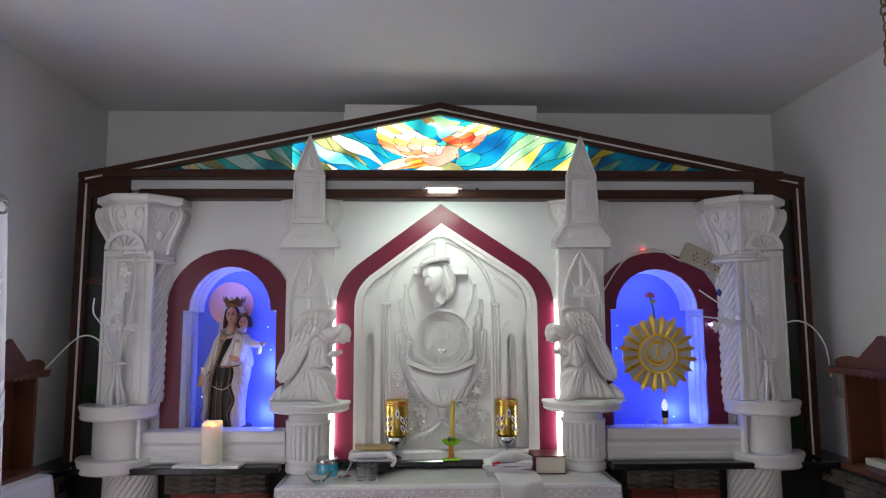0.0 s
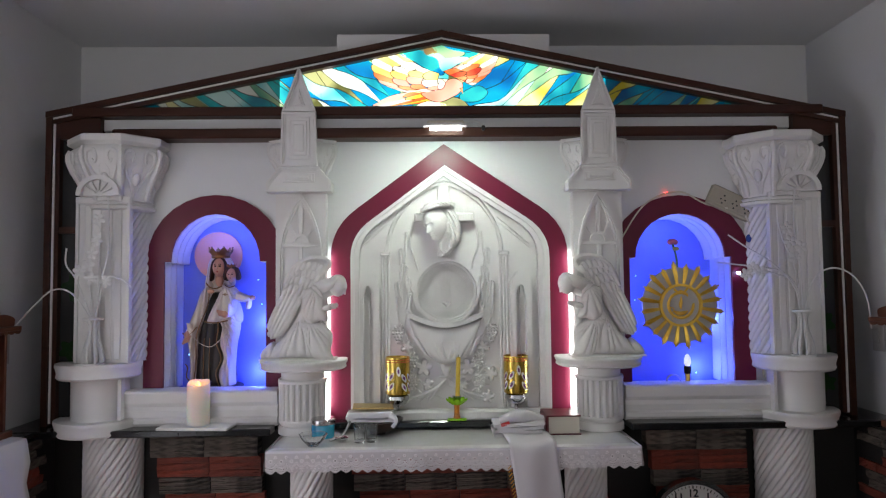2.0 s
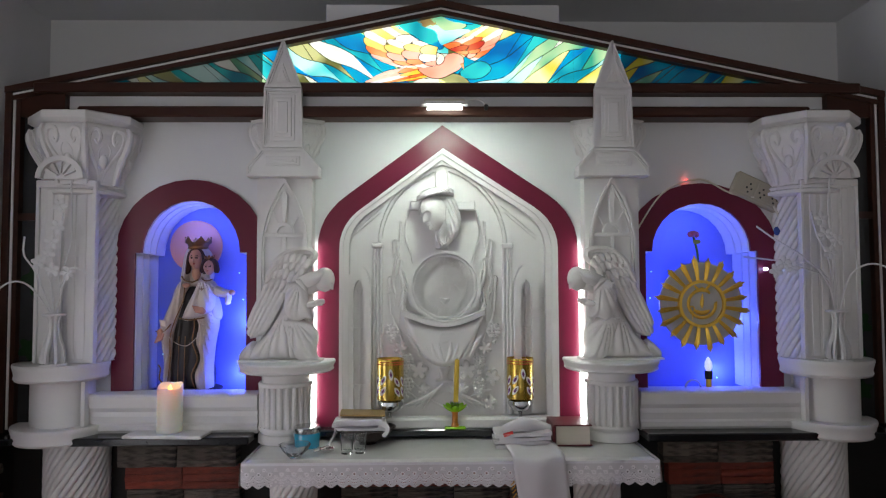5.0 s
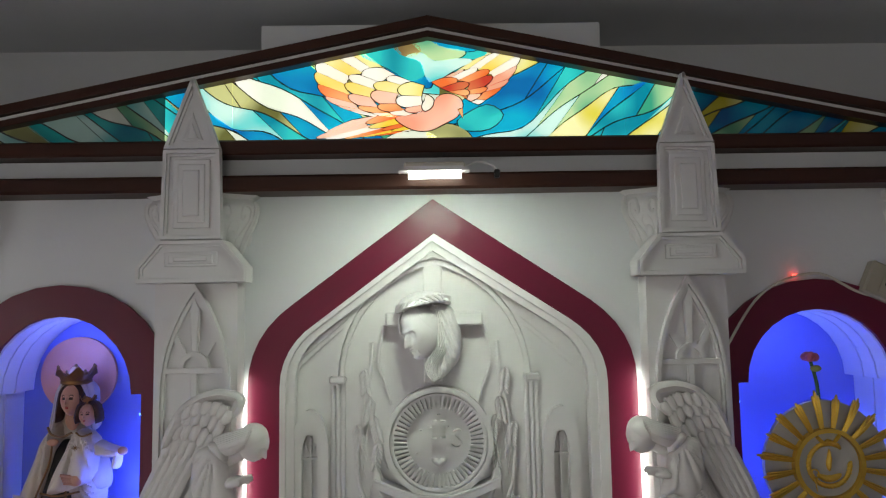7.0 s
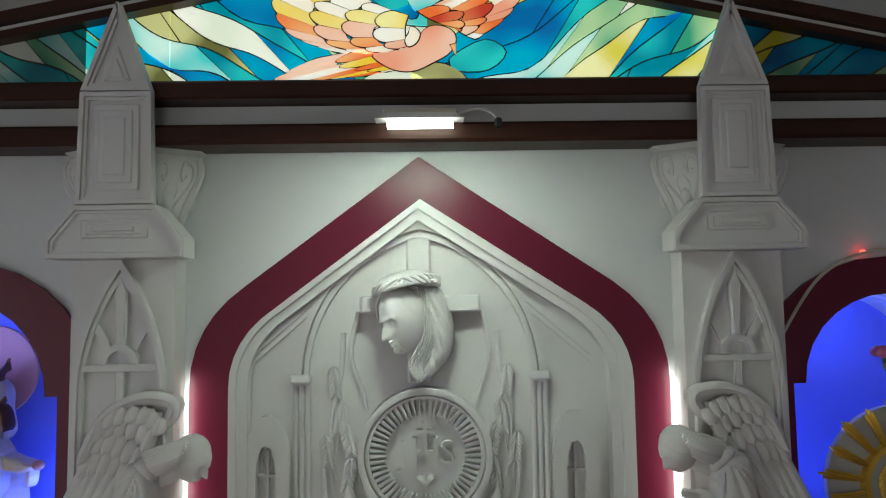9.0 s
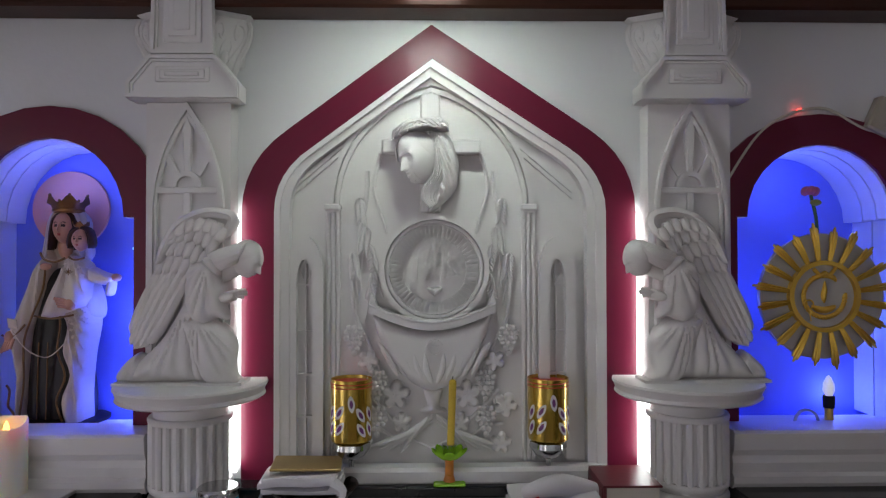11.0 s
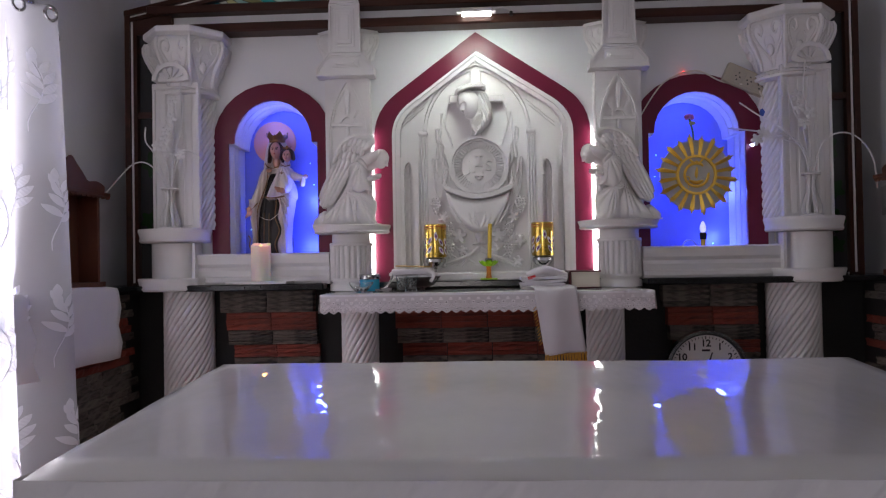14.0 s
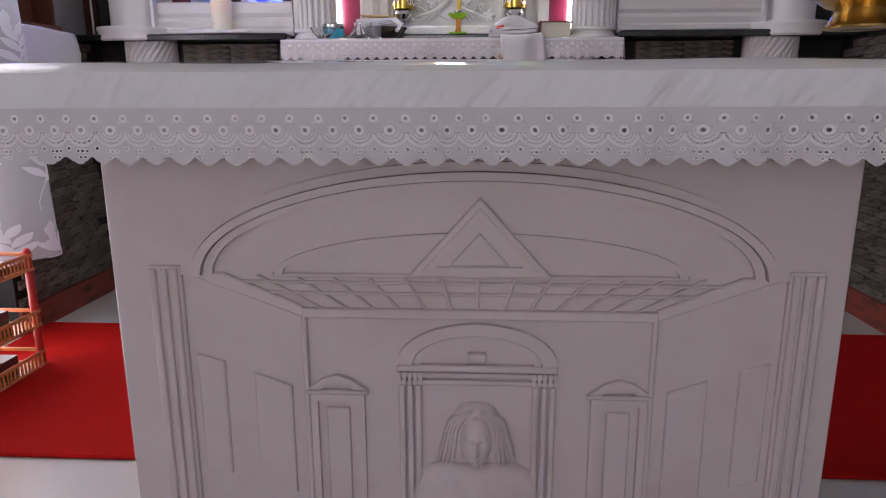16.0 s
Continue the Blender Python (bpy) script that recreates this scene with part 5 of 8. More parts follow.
# chalice
dip = lambda x, z0, d: z0 - d * math.cos(0.5 * math.pi * (x - 0.010) / 0.146)
rim_x = np.linspace(0.010 - 0.146, 0.010 + 0.146, 25)
lower = spline([(0.150, 1.452), (0.136, 1.405), (0.104, 1.345), (0.058, 1.298), (0.010, 1.280), (-0.038, 1.298), (-0.084, 1.345), (-0.116, 1.405), (-0.130, 1.452)], 5)
bowl = [(float(x), dip(x, 1.466, 0.042)) for x in rim_x] + lower
part("chalice_bowl", swell(bowl, RY, 0.040, 0.006, round_to=0.022), WHITE, rel)
rim_up = [(float(x), dip(x, 1.487, 0.042)) for x in rim_x]
rim_dn = [(float(x), dip(x, 1.468, 0.042)) for x in rim_x]
part("chalice_rim", band(rim_up, rim_dn, RY - 0.050, RY), WHITE, rel)
part("chalice_lip", tube([(x, RY - 0.048, z) for x, z in rim_up], 0.0042, 7), WHITE, rel, smooth=True)
for k in (-1, 1):
    tip = 0.010 + k * 0.146
    part("rim_wing", prism([(tip, 1.468), (tip + k * 0.004, 1.488), (tip - k * 0.004, 1.515), (tip - k * 0.018, 1.480)][::-k], RY - 0.034, RY, 0.002), WHITE, rel)
part("chalice_knop", swell(spline([(0.012 + 0.022, 1.285), (0.012 + 0.014, 1.245), (0.012 + 0.028, 1.238), (0.012 + 0.028, 1.228), (0.012 - 0.028, 1.228), (0.012 - 0.028, 1.238), (0.012 - 0.014, 1.245), (0.012 - 0.022, 1.285)], 4, True), RY, 0.02, 0.004), WHITE, rel)
for q in (-1, 1):
    for k in range(5):
        a = radians(62 + 20 * k)
        pts = [(hx + q * (0.006 + 0.02 * k), 1.305 + 0.004 * k), (hx + q * (0.018 + 0.023 * k), 1.335 + 0.008 * k), (hx + q * (0.022 + 0.027 * k), 1.372 + 0.006 * k)]
        part("bowl_leaf", tube(spline([(x, RY - 0.041 + 0.0030 * k, z) for x, z in pts], 6), 0.0058, 8, taper=lambda w: 0.35 + math.sin(math.pi * min(1, w * 0.9 + 0.1))), WHITE, rel, smooth=True)
    for k in range(4):
        x0 = 0.02 + 0.014 * k
        part("base_leaf", tube(spline([(hx + q * 0.004, RY - 0.006, 1.225 - 0.008 * k), (hx + q * (x0 + 0.02), RY - 0.012, 1.19 - 0.006 * k), (hx + q * (x0 + 0.06 + 0.012 * k), RY - 0.006, 1.135 + 0.004 * k)], 6), 0.006, 8, taper=lambda w: 0.3 + math.sin(math.pi * w)), WHITE, rel, smooth=True)
part("bowl_medallion", band([(hx + 0.020 * math.cos(a), 1.385 + 0.020 * math.sin(a)) for a in np.linspace(0, 2 * math.pi, 32, endpoint=False)], [(hx + 0.014 * math.cos(a), 1.385 + 0.014 * math.sin(a)) for a in np.linspace(0, 2 * math.pi, 32, endpoint=False)], RY - 0.050, RY - 0.01, True), WHITE, rel)
part("medallion_upright", box(hx - 0.002, hx + 0.002, RY - 0.049, RY - 0.01, 1.373, 1.397), WHITE, rel)
part("medallion_arm", box(hx - 0.009, hx + 0.009, RY - 0.0485, RY - 0.01, 1.386, 1.390), WHITE, rel)
# cross with a carved bowed head
part("cross_beam", box(-0.108, 0.124, RY - 0.036, RY - 0.004, 1.838, 1.872, 0.004), WHITE, rel)
part("cross_post", box(-0.018, 0.030, RY - 0.012, RY - 0.001, 1.70, 1.99, 0.004), WHITE, rel)

# ---- statues ----
def plume(line, width, y, rise, bm, mat=0, tip=0.25, barbs=14, n=14):
    """One carved feather, leaf or lock along a line (x, z): a low ridge with a quill and slanting grooves."""
    pts = [np.array(p) for p in line]
    rows = []
    m = 6
    for i in range(n + 1):
        s = i / n
        q = s * (len(pts) - 1)
        k = min(int(q), len(pts) - 2)
        p = pts[k] + (pts[k + 1] - pts[k]) * (q - k)
        d = pts[k + 1] - pts[k]
        d = d / (np.hypot(*d) + 1e-9)
        side = np.array((-d[1], d[0]))
        w = width * (min(1.0, 0.55 + 1.6 * s) if s < 1 - tip else math.sqrt(max(1 - ((s - 1 + tip) / tip) ** 2, 0.002)))
        row = []
        for j in range(m + 1):
            u = 2 * j / m - 1
            h = rise * math.sqrt(max(1 - u * u, 0)) * (0.45 + 0.55 * s) + 0.10 * rise * (abs(u) < 0.1)
            h -= 0.22 * rise * max(0.0, math.sin(barbs * math.pi * (s - 0.25 * abs(u) * width * 4))) * (0 < abs(u) < 1)
            c = p + side * w * u
            row.append(bm.verts.new((c[0], y - max(h, 0), c[1])))
        for u in (-1, 1):
            c = p + side * w * u
            row.insert(0 if u < 0 else len(row), bm.verts.new((c[0], y + 0.012, c[1])))
        rows.append(row)
    for a, b in zip(rows, rows[1:]):
        for j in range(m + 2):
            f = bm.faces.new((a[j], a[j + 1], b[j + 1], b[j]))
            f.material_index, f.smooth = mat, True
    return bm


def visage(x, y, z, rx, ry, rz, bm, skin=0, lip=0, eye=0, brow=0, turn=None, beard=0.0, deep=1.0):
    """A carved face that looks towards -y: brow, nose, eyes, lips and chin on an egg."""
    nu, nv = 72, 60
    g = lambda a, b, s: math.exp(-((a / s) ** 2) - ((b / s) ** 2))
    rows = []
    for j in range(nv + 1):
        ph = math.pi * j / nv
        row = []
        for i in range(nu):
            th = 2 * math.pi * i / nu
            u, w, d = math.sin(ph) * math.cos(th), math.cos(ph), math.sin(ph) * math.sin(th)
            k = 1 - 0.22 * max(0.0, -w) ** 1.5
            push = 0.0
            if d < 0:
                push += 0.26 * math.exp(-((u / 0.11) ** 2)) * (max(0.0, min(1.0, (0.22 - w) / 0.42)) if w > -0.26 else max(0.0, 1 - (-0.26 - w) / 0.07))
                push -= 0.13 * (g(u - 0.34, w - 0.10, 0.17) + g(u + 0.34, w - 0.10, 0.17))
                push += 0.08 * (g(u - 0.34, w - 0.08, 0.09) + g(u + 0.34, w - 0.08, 0.09))
                push += 0.05 * math.exp(-(((w - 0.26) / 0.07) ** 2)) * (abs(u) < 0.6)
                push += 0.10 * math.exp(-((u / 0.20) ** 2)) * (math.exp(-(((w + 0.41) / 0.045) ** 2)) + math.exp(-(((w + 0.52) / 0.05) ** 2)))
                push += 0.12 * g(u, w + 0.78, 0.20)
                push += beard * 0.2 * g(u, w + 0.8, 0.4) * (1 + 0.4 * math.sin(40 * u))
            p = Vector((rx * u * k, ry * d - ry * push * deep, rz * w))
            row.append(((u, w, d), bm.verts.new((turn @ p if turn else p) + Vector((x, y, z)))))
        rows.append(row)
    for a, b in zip(rows, rows[1:]):
        for i in range(nu):
            c = (a[i], a[(i + 1) % nu], b[(i + 1) % nu], b[i])
            f = bm.faces.new([v for _, v in c])
            u, w, d = (sum(q[0][k] for q in c) / 4 for k in range(3))
            f.smooth, f.material_index = True, skin
            if d < 0:
                if abs(abs(u) - 0.34) < 0.14 and abs(w - 0.08) < 0.055:
                    f.material_index = eye
                elif 0.18 < abs(u) < 0.56 and abs(w - 0.27 + 0.25 * (abs(u) - 0.35) ** 2 * 4) < 0.03:
                    f.material_index = brow
                elif abs(u) < 0.17 and -0.54 < w < -0.40:
                    f.material_index = lip
    bmesh.ops.remove_doubles(bm, verts=[v for r in (rows[0], rows[-1]) for _, v in r], dist=1e-6)


def pleats(px, pz, count, deep, wave=0.0, keen=3.0):
    """Folds that fan out from a point, with narrow grooves between round ridges."""
    def at(x, z):
        a = math.atan2(z - pz, x - px)
        r = math.hypot(x - px, z - pz)
        return -deep * (1 - math.sin(count * a + wave * r + 0.8 * math.sin(3 * count * a / 5 + 9 * r)) ** 2) ** keen * min(1.0, r / 0.05)
    return at


ANGEL = material("matte_white_plaster", (0.72, 0.69, 0.68), 0.7, 0.05, 6, 90, 0.3, 0.002)
for s, tx in ((1, -0.538), (-1, 0.590)):
    bx, by, bz, k = tx + 0.010, 3.435, 1.318, 0.00049
    P = lambda pts: [(bx + s * (x - 459) * k, bz + (825 - y) * k) for x, y in pts]
    pv = lambda x, y: P([(x, y)])[0]
    a = bmesh.new()
    wing = P([(662, 95), (640, 62), (560, 50), (470, 75), (395, 125), (352, 210), (312, 290), (250, 430), (200, 570), (190, 635), (215, 672), (270, 640), (345, 560), (420, 420), (480, 330), (535, 270), (575, 190), (640, 130)])
    swell(spline(wing, 4, True), by + 0.018, 0.036, 0.005, None, a, 0, 0.012)
    # long flight feathers, then three shorter rows, then the rounded leading edge
    for i, line in enumerate(([(352, 250), (290, 380), (232, 500), (196, 600)], [(380, 260), (305, 420), (240, 560), (198, 650)], [(412, 270), (336, 420), (268, 560), (216, 670)], [(445, 285), (372, 420), (300, 560), (244, 664)], [(478, 300), (408, 420), (338, 555), (275, 645)])):
        plume(spline(P(line), 5), 0.0115, by - 0.017 - 0.0012 * i, 0.009, a, 0, 0.12, 26, 22)
    for row, (starts, d, lift) in enumerate((([(352, 235), (386, 232), (422, 235), (458, 245), (494, 262)], (-42, 100), 0.010), ([(362, 180), (398, 172), (436, 174), (474, 184), (510, 205), (538, 232)], (-36, 82), 0.014), ([(398, 130), (438, 118), (480, 116), (522, 124), (560, 142), (580, 168)], (-30, 76), 0.018), ([(400, 118), (440, 100), (482, 88), (524, 82), (566, 86), (600, 100), (622, 124)], (-34, 62), 0.021))):
        for i, (x, y) in enumerate(starts):
            plume(P([(x, y), (x + 0.45 * d[0], y + 0.5 * d[1]), (x + d[0], y + d[1])]), 0.0112, by - lift - 0.009 - 0.0012 * i, 0.008, a, 0, 0.35, 10, 10)
    plume(spline(P([(560, 215), (592, 172), (630, 140), (652, 105), (646, 74), (610, 60), (545, 56), (466, 80), (398, 130), (354, 206), (316, 290)]), 5), 0.0115, by - 0.027, 0.010, a, 0, 0.10, 1, 50)
    robe = P([(500, 280), (462, 340), (440, 430), (420, 480), (375, 560), (320, 640), (250, 705), (205, 760), (200, 822), (420, 826), (640, 824), (692, 815), (668, 785), (662, 700), (648, 600), (595, 548), (560, 520), (620, 480), (640, 380), (610, 280), (560, 255)])
    swell(spline(robe, 4, True), by + 0.0, 0.058, 0.0042, pleats(*pv(455, 450), 17, 0.007, 0, 2.0), a, 0, 0.045)
    knee = P([(440, 540), (520, 530), (590, 545), (650, 580), (688, 625), (690, 690), (672, 760), (688, 818), (560, 822), (505, 740), (470, 640)])
    swell(spline(knee, 4, True), by - 0.040, 0.030, 0.0036, pleats(*pv(520, 520), 13, 0.006, 0, 2.0), a, 0, 0.042)
    sleeve = P([(470, 320), (500, 285), (545, 275), (592, 300), (618, 350), (632, 425), (646, 475), (662, 520), (645, 538), (600, 528), (545, 556), (490, 530), (458, 450)])
    swell(spline(sleeve, 4, True), by - 0.046, 0.026, 0.0036, pleats(*pv(575, 270), 12, 0.005, 0, 2.0), a, 0, 0.030)
    collar = P([(535, 262), (590, 262), (622, 300), (618, 350), (585, 330), (550, 300)])
    swell(spline(collar, 4, True), by - 0.050, 0.020, 0.004, None, a, 0, 0.014)
    # joined palms
    swell(spline(P([(615, 425), (660, 405), (690, 412), (690, 446), (650, 458), (620, 455)]), 4, True), by - 0.052, 0.020, 0.0035, None, a, 0, 0.009)
    for i, (ex, ey) in enumerate(((738, 400), (742, 411), (738, 423), (722, 436))):
        (x0, z0), (x1, z1) = pv(670, 416 + 8 * i), pv(ex, ey)
        tube([(x0, by - 0.068 + 0.004 * i, z0), (0.5 * (x0 + x1), by - 0.070 + 0.004 * i, 0.5 * (z0 + z1) + 0.002), (x1, by - 0.066 + 0.004 * i, z1)], 0.0046, 8, a, taper=lambda q: 1 - 0.35 * q)
    # bowed head in profile, with long smooth hair
    F = Vector((s * 0.80, -0.22, -0.56)).normalized()
    U = (Vector((s * 0.56, 0.0, 0.82)) - F * F.dot(Vector((s * 0.56, 0.0, 0.82)))).normalized()
    X_ = (-F).cross(U)
    turn = Matrix((X_, -F, U)).transposed()
    hx1, hz1 = pv(733, 270)
    hy1 = by - 0.045
    visage(hx1, hy1, hz1, 0.0275, 0.034, 0.037, a, turn=turn, deep=1.2)
    crown_at = Vector((hx1, hy1, hz1)) + turn @ Vector((0, 0.007, 0.009))
    ball(*crown_at, 0.031, 0.033, 0.033, a, 20, 14, turn=turn)
    tube([(hx1 - s * 0.006, hy1 + 0.006, hz1 - 0.006), (pv(605, 335)[0], by - 0.03, pv(605, 335)[1])], 0.020, 12, a)
    for i in range(11):
        w = i / 10
        x0, z0 = pv(742 - 40 * w, 196 + 74 * w)
        x1, z1 = pv(655 - 8 * w, 222 + 74 * w)
        x2, z2 = pv(548 + 50 * w, 250 + 66 * w)
        yy = by - 0.040 - 0.040 * math.sin(math.pi * (0.12 + 0.62 * w))
        tube(spline([(x0, yy - 0.002, z0), (x1, yy + 0.002, z1), (x2, yy + 0.020, z2)], 6), 0.0075, 8, a, taper=lambda q: 0.75 + 0.35 * math.sin(math.pi * q) - 0.35 * q)
    foot = P([(225, 690), (175, 722), (132, 775), (140, 822), (235, 816), (260, 730)])
    swell(spline(foot, 4, True), by + 0.004, 0.045, 0.0045, pleats(*pv(230, 690), 5, 0.006), a, 0, 0.02)
    box(bx - s * 0.155 if s > 0 else bx - 0.125, bx + 0.125 if s > 0 else bx + 0.155, by - 0.06, by + 0.015, bz, bz + 0.006, bm=a)
    single("angel_statue", a, ANGEL, "white plaster kneeling angel with folded wing on a shelf", "statue", "angels", smooth=True)

# painted statue in the blue niche
ROBE = material("cream_painted_robe", (0.62, 0.53, 0.47), 0.42, 0.10, 7, 90, 0.1, 0.001)
HABIT = material("dark_brown_habit", (0.010, 0.006, 0.006), 0.5, 0.2, 7, 90, 0.1, 0.001)
SKIN = material("painted_flesh", (0.58, 0.30, 0.21), 0.38, 0.05, 8, 90, 0.05, 0.001)
HAIR = material("brown_paint", (0.045, 0.016, 0.010), 0.5, 0.2)
TRIM = material("gold_braid_paint", (0.20, 0.10, 0.035), 0.4, 0.2)
GOWN = material("pale_cream_gown", (0.70, 0.62, 0.58), 0.42, 0.06)
LIPS = material("red_lip_paint", (0.40, 0.06, 0.05), 0.35)
BRONZE = material("dark_bronze_crown", (0.30, 0.15, 0.06), 0.42, 0.3, 20, metal=0.8)
sx, sy, sz = -0.911, 3.63, 1.19
st = bmesh.new()
M = [ROBE, HABIT, SKIN, HAIR, TRIM, GOWN, BRONZE, LIPS]
Q = lambda pts: [(sx + x, sz + z) for x, z in pts]
down = lambda count, deep, lean=0.0, keen=3.0: (lambda x, z: -deep * (1 - abs(math.sin(count * (x - sx + lean * (z - sz)) + 0.9 * math.sin(11 * z + 20 * x)))) ** keen)
# habit with long straight folds, cloak, scapular
swell(spline(Q([(-0.05, 0.36), (0.03, 0.37), (0.06, 0.2), (0.07, 0.0), (-0.08, 0.0), (-0.075, 0.2)]), 5, True), sy, 0.06, 0.0042, down(95, 0.006, 0, 2.0), st, 1, 0.05)
cloak = Q([(-0.015, 0.425), (-0.055, 0.385), (-0.075, 0.33), (-0.10, 0.27), (-0.118, 0.225), (-0.112, 0.20), (-0.10, 0.12), (-0.098, 0.02), (-0.075, 0.0), (-0.062, 0.10), (-0.06, 0.2), (-0.03, 0.28), (-0.008, 0.37)])
swell(spline(cloak, 5, True), sy - 0.01, 0.068, 0.0042, pleats(sx - 0.02, sz + 0.44, 21, 0.007, 0, 2.0), st, 0, 0.026)
fall = Q([(0.01, 0.30), (0.045, 0.315), (0.085, 0.30), (0.098, 0.25), (0.085, 0.17), (0.078, 0.08), (0.076, 0.0), (0.035, 0.0), (0.018, 0.06), (0.038, 0.12), (0.022, 0.18), (0.03, 0.24)])
swell(spline(fall, 5, True), sy - 0.02, 0.070, 0.0038, pleats(sx + 0.035, sz + 0.32, 25, 0.009, 0, 2.0), st, 0, 0.022)
sleeve = Q([(0.03, 0.42), (0.07, 0.38), (0.10, 0.31), (0.10, 0.26), (0.06, 0.25), (0.03, 0.32)])
swell(spline(sleeve, 5, True), sy - 0.01, 0.06, 0.0042, pleats(sx + 0.05, sz + 0.42, 9, 0.010), st, 0, 0.02)
for line in ([(-0.012, 0.39), (-0.018, 0.33), (-0.045, 0.26), (-0.062, 0.2), (-0.062, 0.1), (-0.075, 0.005)], [(0.02, 0.30), (0.024, 0.24), (0.018, 0.18), (0.036, 0.12), (0.016, 0.06), (0.034, 0.003)], [(-0.115, 0.22), (-0.09, 0.215), (-0.06, 0.245)], [(-0.103, 0.10), (-0.095, 0.085), (-0.098, 0.05), (-0.085, 0.03), (-0.096, 0.01)]):
    tube(spline([(sx + x, sy - 0.078, sz + z) for x, z in line], 6), 0.0026, 6, st, mat=4)
for dx in (-0.036, -0.014):
    tube([(sx + dx, sy - 0.062, sz + 0.20), (sx + dx - 0.004, sy - 0.062, sz + 0.01)], 0.0016, 5, st, mat=4)
tube(spline([(sx - 0.085, sy - 0.085, sz + 0.23), (sx - 0.05, sy - 0.085, sz + 0.185), (sx + 0.0, sy - 0.087, sz + 0.168), (sx + 0.045, sy - 0.09, sz + 0.205)], 6), 0.0014, 5, st, mat=0)
swell(Q([(-0.098, 0.262), (-0.075, 0.258), (-0.072, 0.235), (-0.094, 0.238)]), sy - 0.085, 0.004, 0.003, None, st, 0)
# head with hair, veil and crown
hx_ = sx + 0.018
ball(hx_ - 0.002, sy - 0.040, sz + 0.432, 0.017, 0.018, 0.03, st, 14, 9, 2)
visage(hx_, sy - 0.048, sz + 0.480, 0.0265, 0.029, 0.040, st, 2, 7, 3, 3, Matrix.Rotation(radians(-3), 3, "X"))
for q in (-1, 1):
    plume(spline([(hx_ + q * 0.004, sz + 0.519), (hx_ + q * 0.022, sz + 0.500), (hx_ + q * 0.029, sz + 0.462), (hx_ + q * 0.032, sz + 0.425)], 4), 0.0085, sy - 0.052, 0.014, st, 3, 0.2, 3, 14)
ball(hx_, sy - 0.034, sz + 0.498, 0.029, 0.026, 0.026, st, 16, 10, 3)
for o, w, y_ in ((0.030, 0.007, 0.046), (0.038, 0.008, 0.036)):
    plume(spline([(hx_ + o * 1.30, sz + 0.405), (hx_ + o * 1.16, sz + 0.455), (hx_ + o * 1.0, sz + 0.500), (hx_ + o * 0.45, sz + 0.527), (hx_ - o * 0.45, sz + 0.527), (hx_ - o * 1.0, sz + 0.500), (hx_ - o * 1.22, sz + 0.455), (hx_ - o * 1.45, sz + 0.400)], 5), w, sy - y_, 0.012, st, 0, 0.05, 2, 34)
swell(spline(Q([(-0.06, 0.36), (-0.035, 0.41), (-0.028, 0.46), (-0.022, 0.505), (0.018, 0.532), (0.058, 0.505), (0.062, 0.46), (0.06, 0.40)]), 5, True), sy + 0.0, 0.03, 0.005, None, st, 0, 0.012)
tube(spline([(sx - 0.022, sy - 0.082, sz + 0.418), (sx - 0.008, sy - 0.090, sz + 0.402), (sx + 0.018, sy - 0.092, sz + 0.396), (sx + 0.04, sy - 0.088, sz + 0.405)], 5), 0.0028, 6, st, mat=4)
def crown(x, y, z, r, h, spikes=5):
    """A flared crown with pointed leaves and balls between them."""
    n = spikes * 8
    ring = [[st.verts.new((x + r * (1 + 0.42 * w) * math.cos(2 * math.pi * i / n), y + r * (1 + 0.42 * w) * math.sin(2 * math.pi * i / n), z + h * w * (1.0 if w < 0.5 else 0.50 + 0.50 * abs(math.cos(spikes * math.pi * i / n)) ** 2.2))) for i in range(n)] for w in (0, 0.35, 1)]
    for lo, hi in zip(ring, ring[1:]):
        for i in range(n):
            st.faces.new((lo[i], lo[(i + 1) % n], hi[(i + 1) % n], hi[i])).material_index = 6
    lathe([(r * 0.96, z - 0.1 * h), (r * 1.10, z), (r * 1.10, z + 0.12 * h), (r * 0.96, z + 0.2 * h)], x, y, 24, st, mat=6)
    for i in range(spikes):
        for off, rr, zz in ((0.0, 1.42, 0.98), (0.5, 1.25, 0.62)):
            t_ = 2 * math.pi * (i + off) / spikes
            ball(x + r * rr * math.cos(t_), y + r * rr * math.sin(t_), z + h * zz, 0.09 * h, 0.09 * h, 0.10 * h, st, 8, 6, 6)
crown(hx_ + 0.002, sy - 0.036, sz + 0.520, 0.033, 0.040, 6)
# the child on her arm
swell(spline(Q([(0.04, 0.405), (0.02, 0.36), (-0.005, 0.31), (-0.022, 0.262), (0.005, 0.258), (0.05, 0.27), (0.085, 0.29), (0.095, 0.34), (0.10, 0.385), (0.07, 0.408)]), 5, True), sy - 0.06, 0.045, 0.0038, pleats(sx + 0.06, sz + 0.42, 11, 0.010), st, 5, 0.02)
cxx, czz = sx + 0.080, sz + 0.448
tube(spline([(cxx - 0.022, sy - 0.105, sz + 0.408), (cxx - 0.004, sy - 0.112, sz + 0.400), (cxx + 0.016, sy - 0.105, sz + 0.406)], 5), 0.0022, 6, st, mat=4)
tube(spline([(sx - 0.022, sy - 0.105, sz + 0.268), (sx + 0.02, sy - 0.110, sz + 0.262), (sx + 0.07, sy - 0.105, sz + 0.27)], 5), 0.0026, 6, st, mat=4)
visage(cxx, sy - 0.092, czz, 0.0205, 0.021, 0.027, st, 2, 7, 3, 3, Matrix.Rotation(radians(-3), 3, "X"))
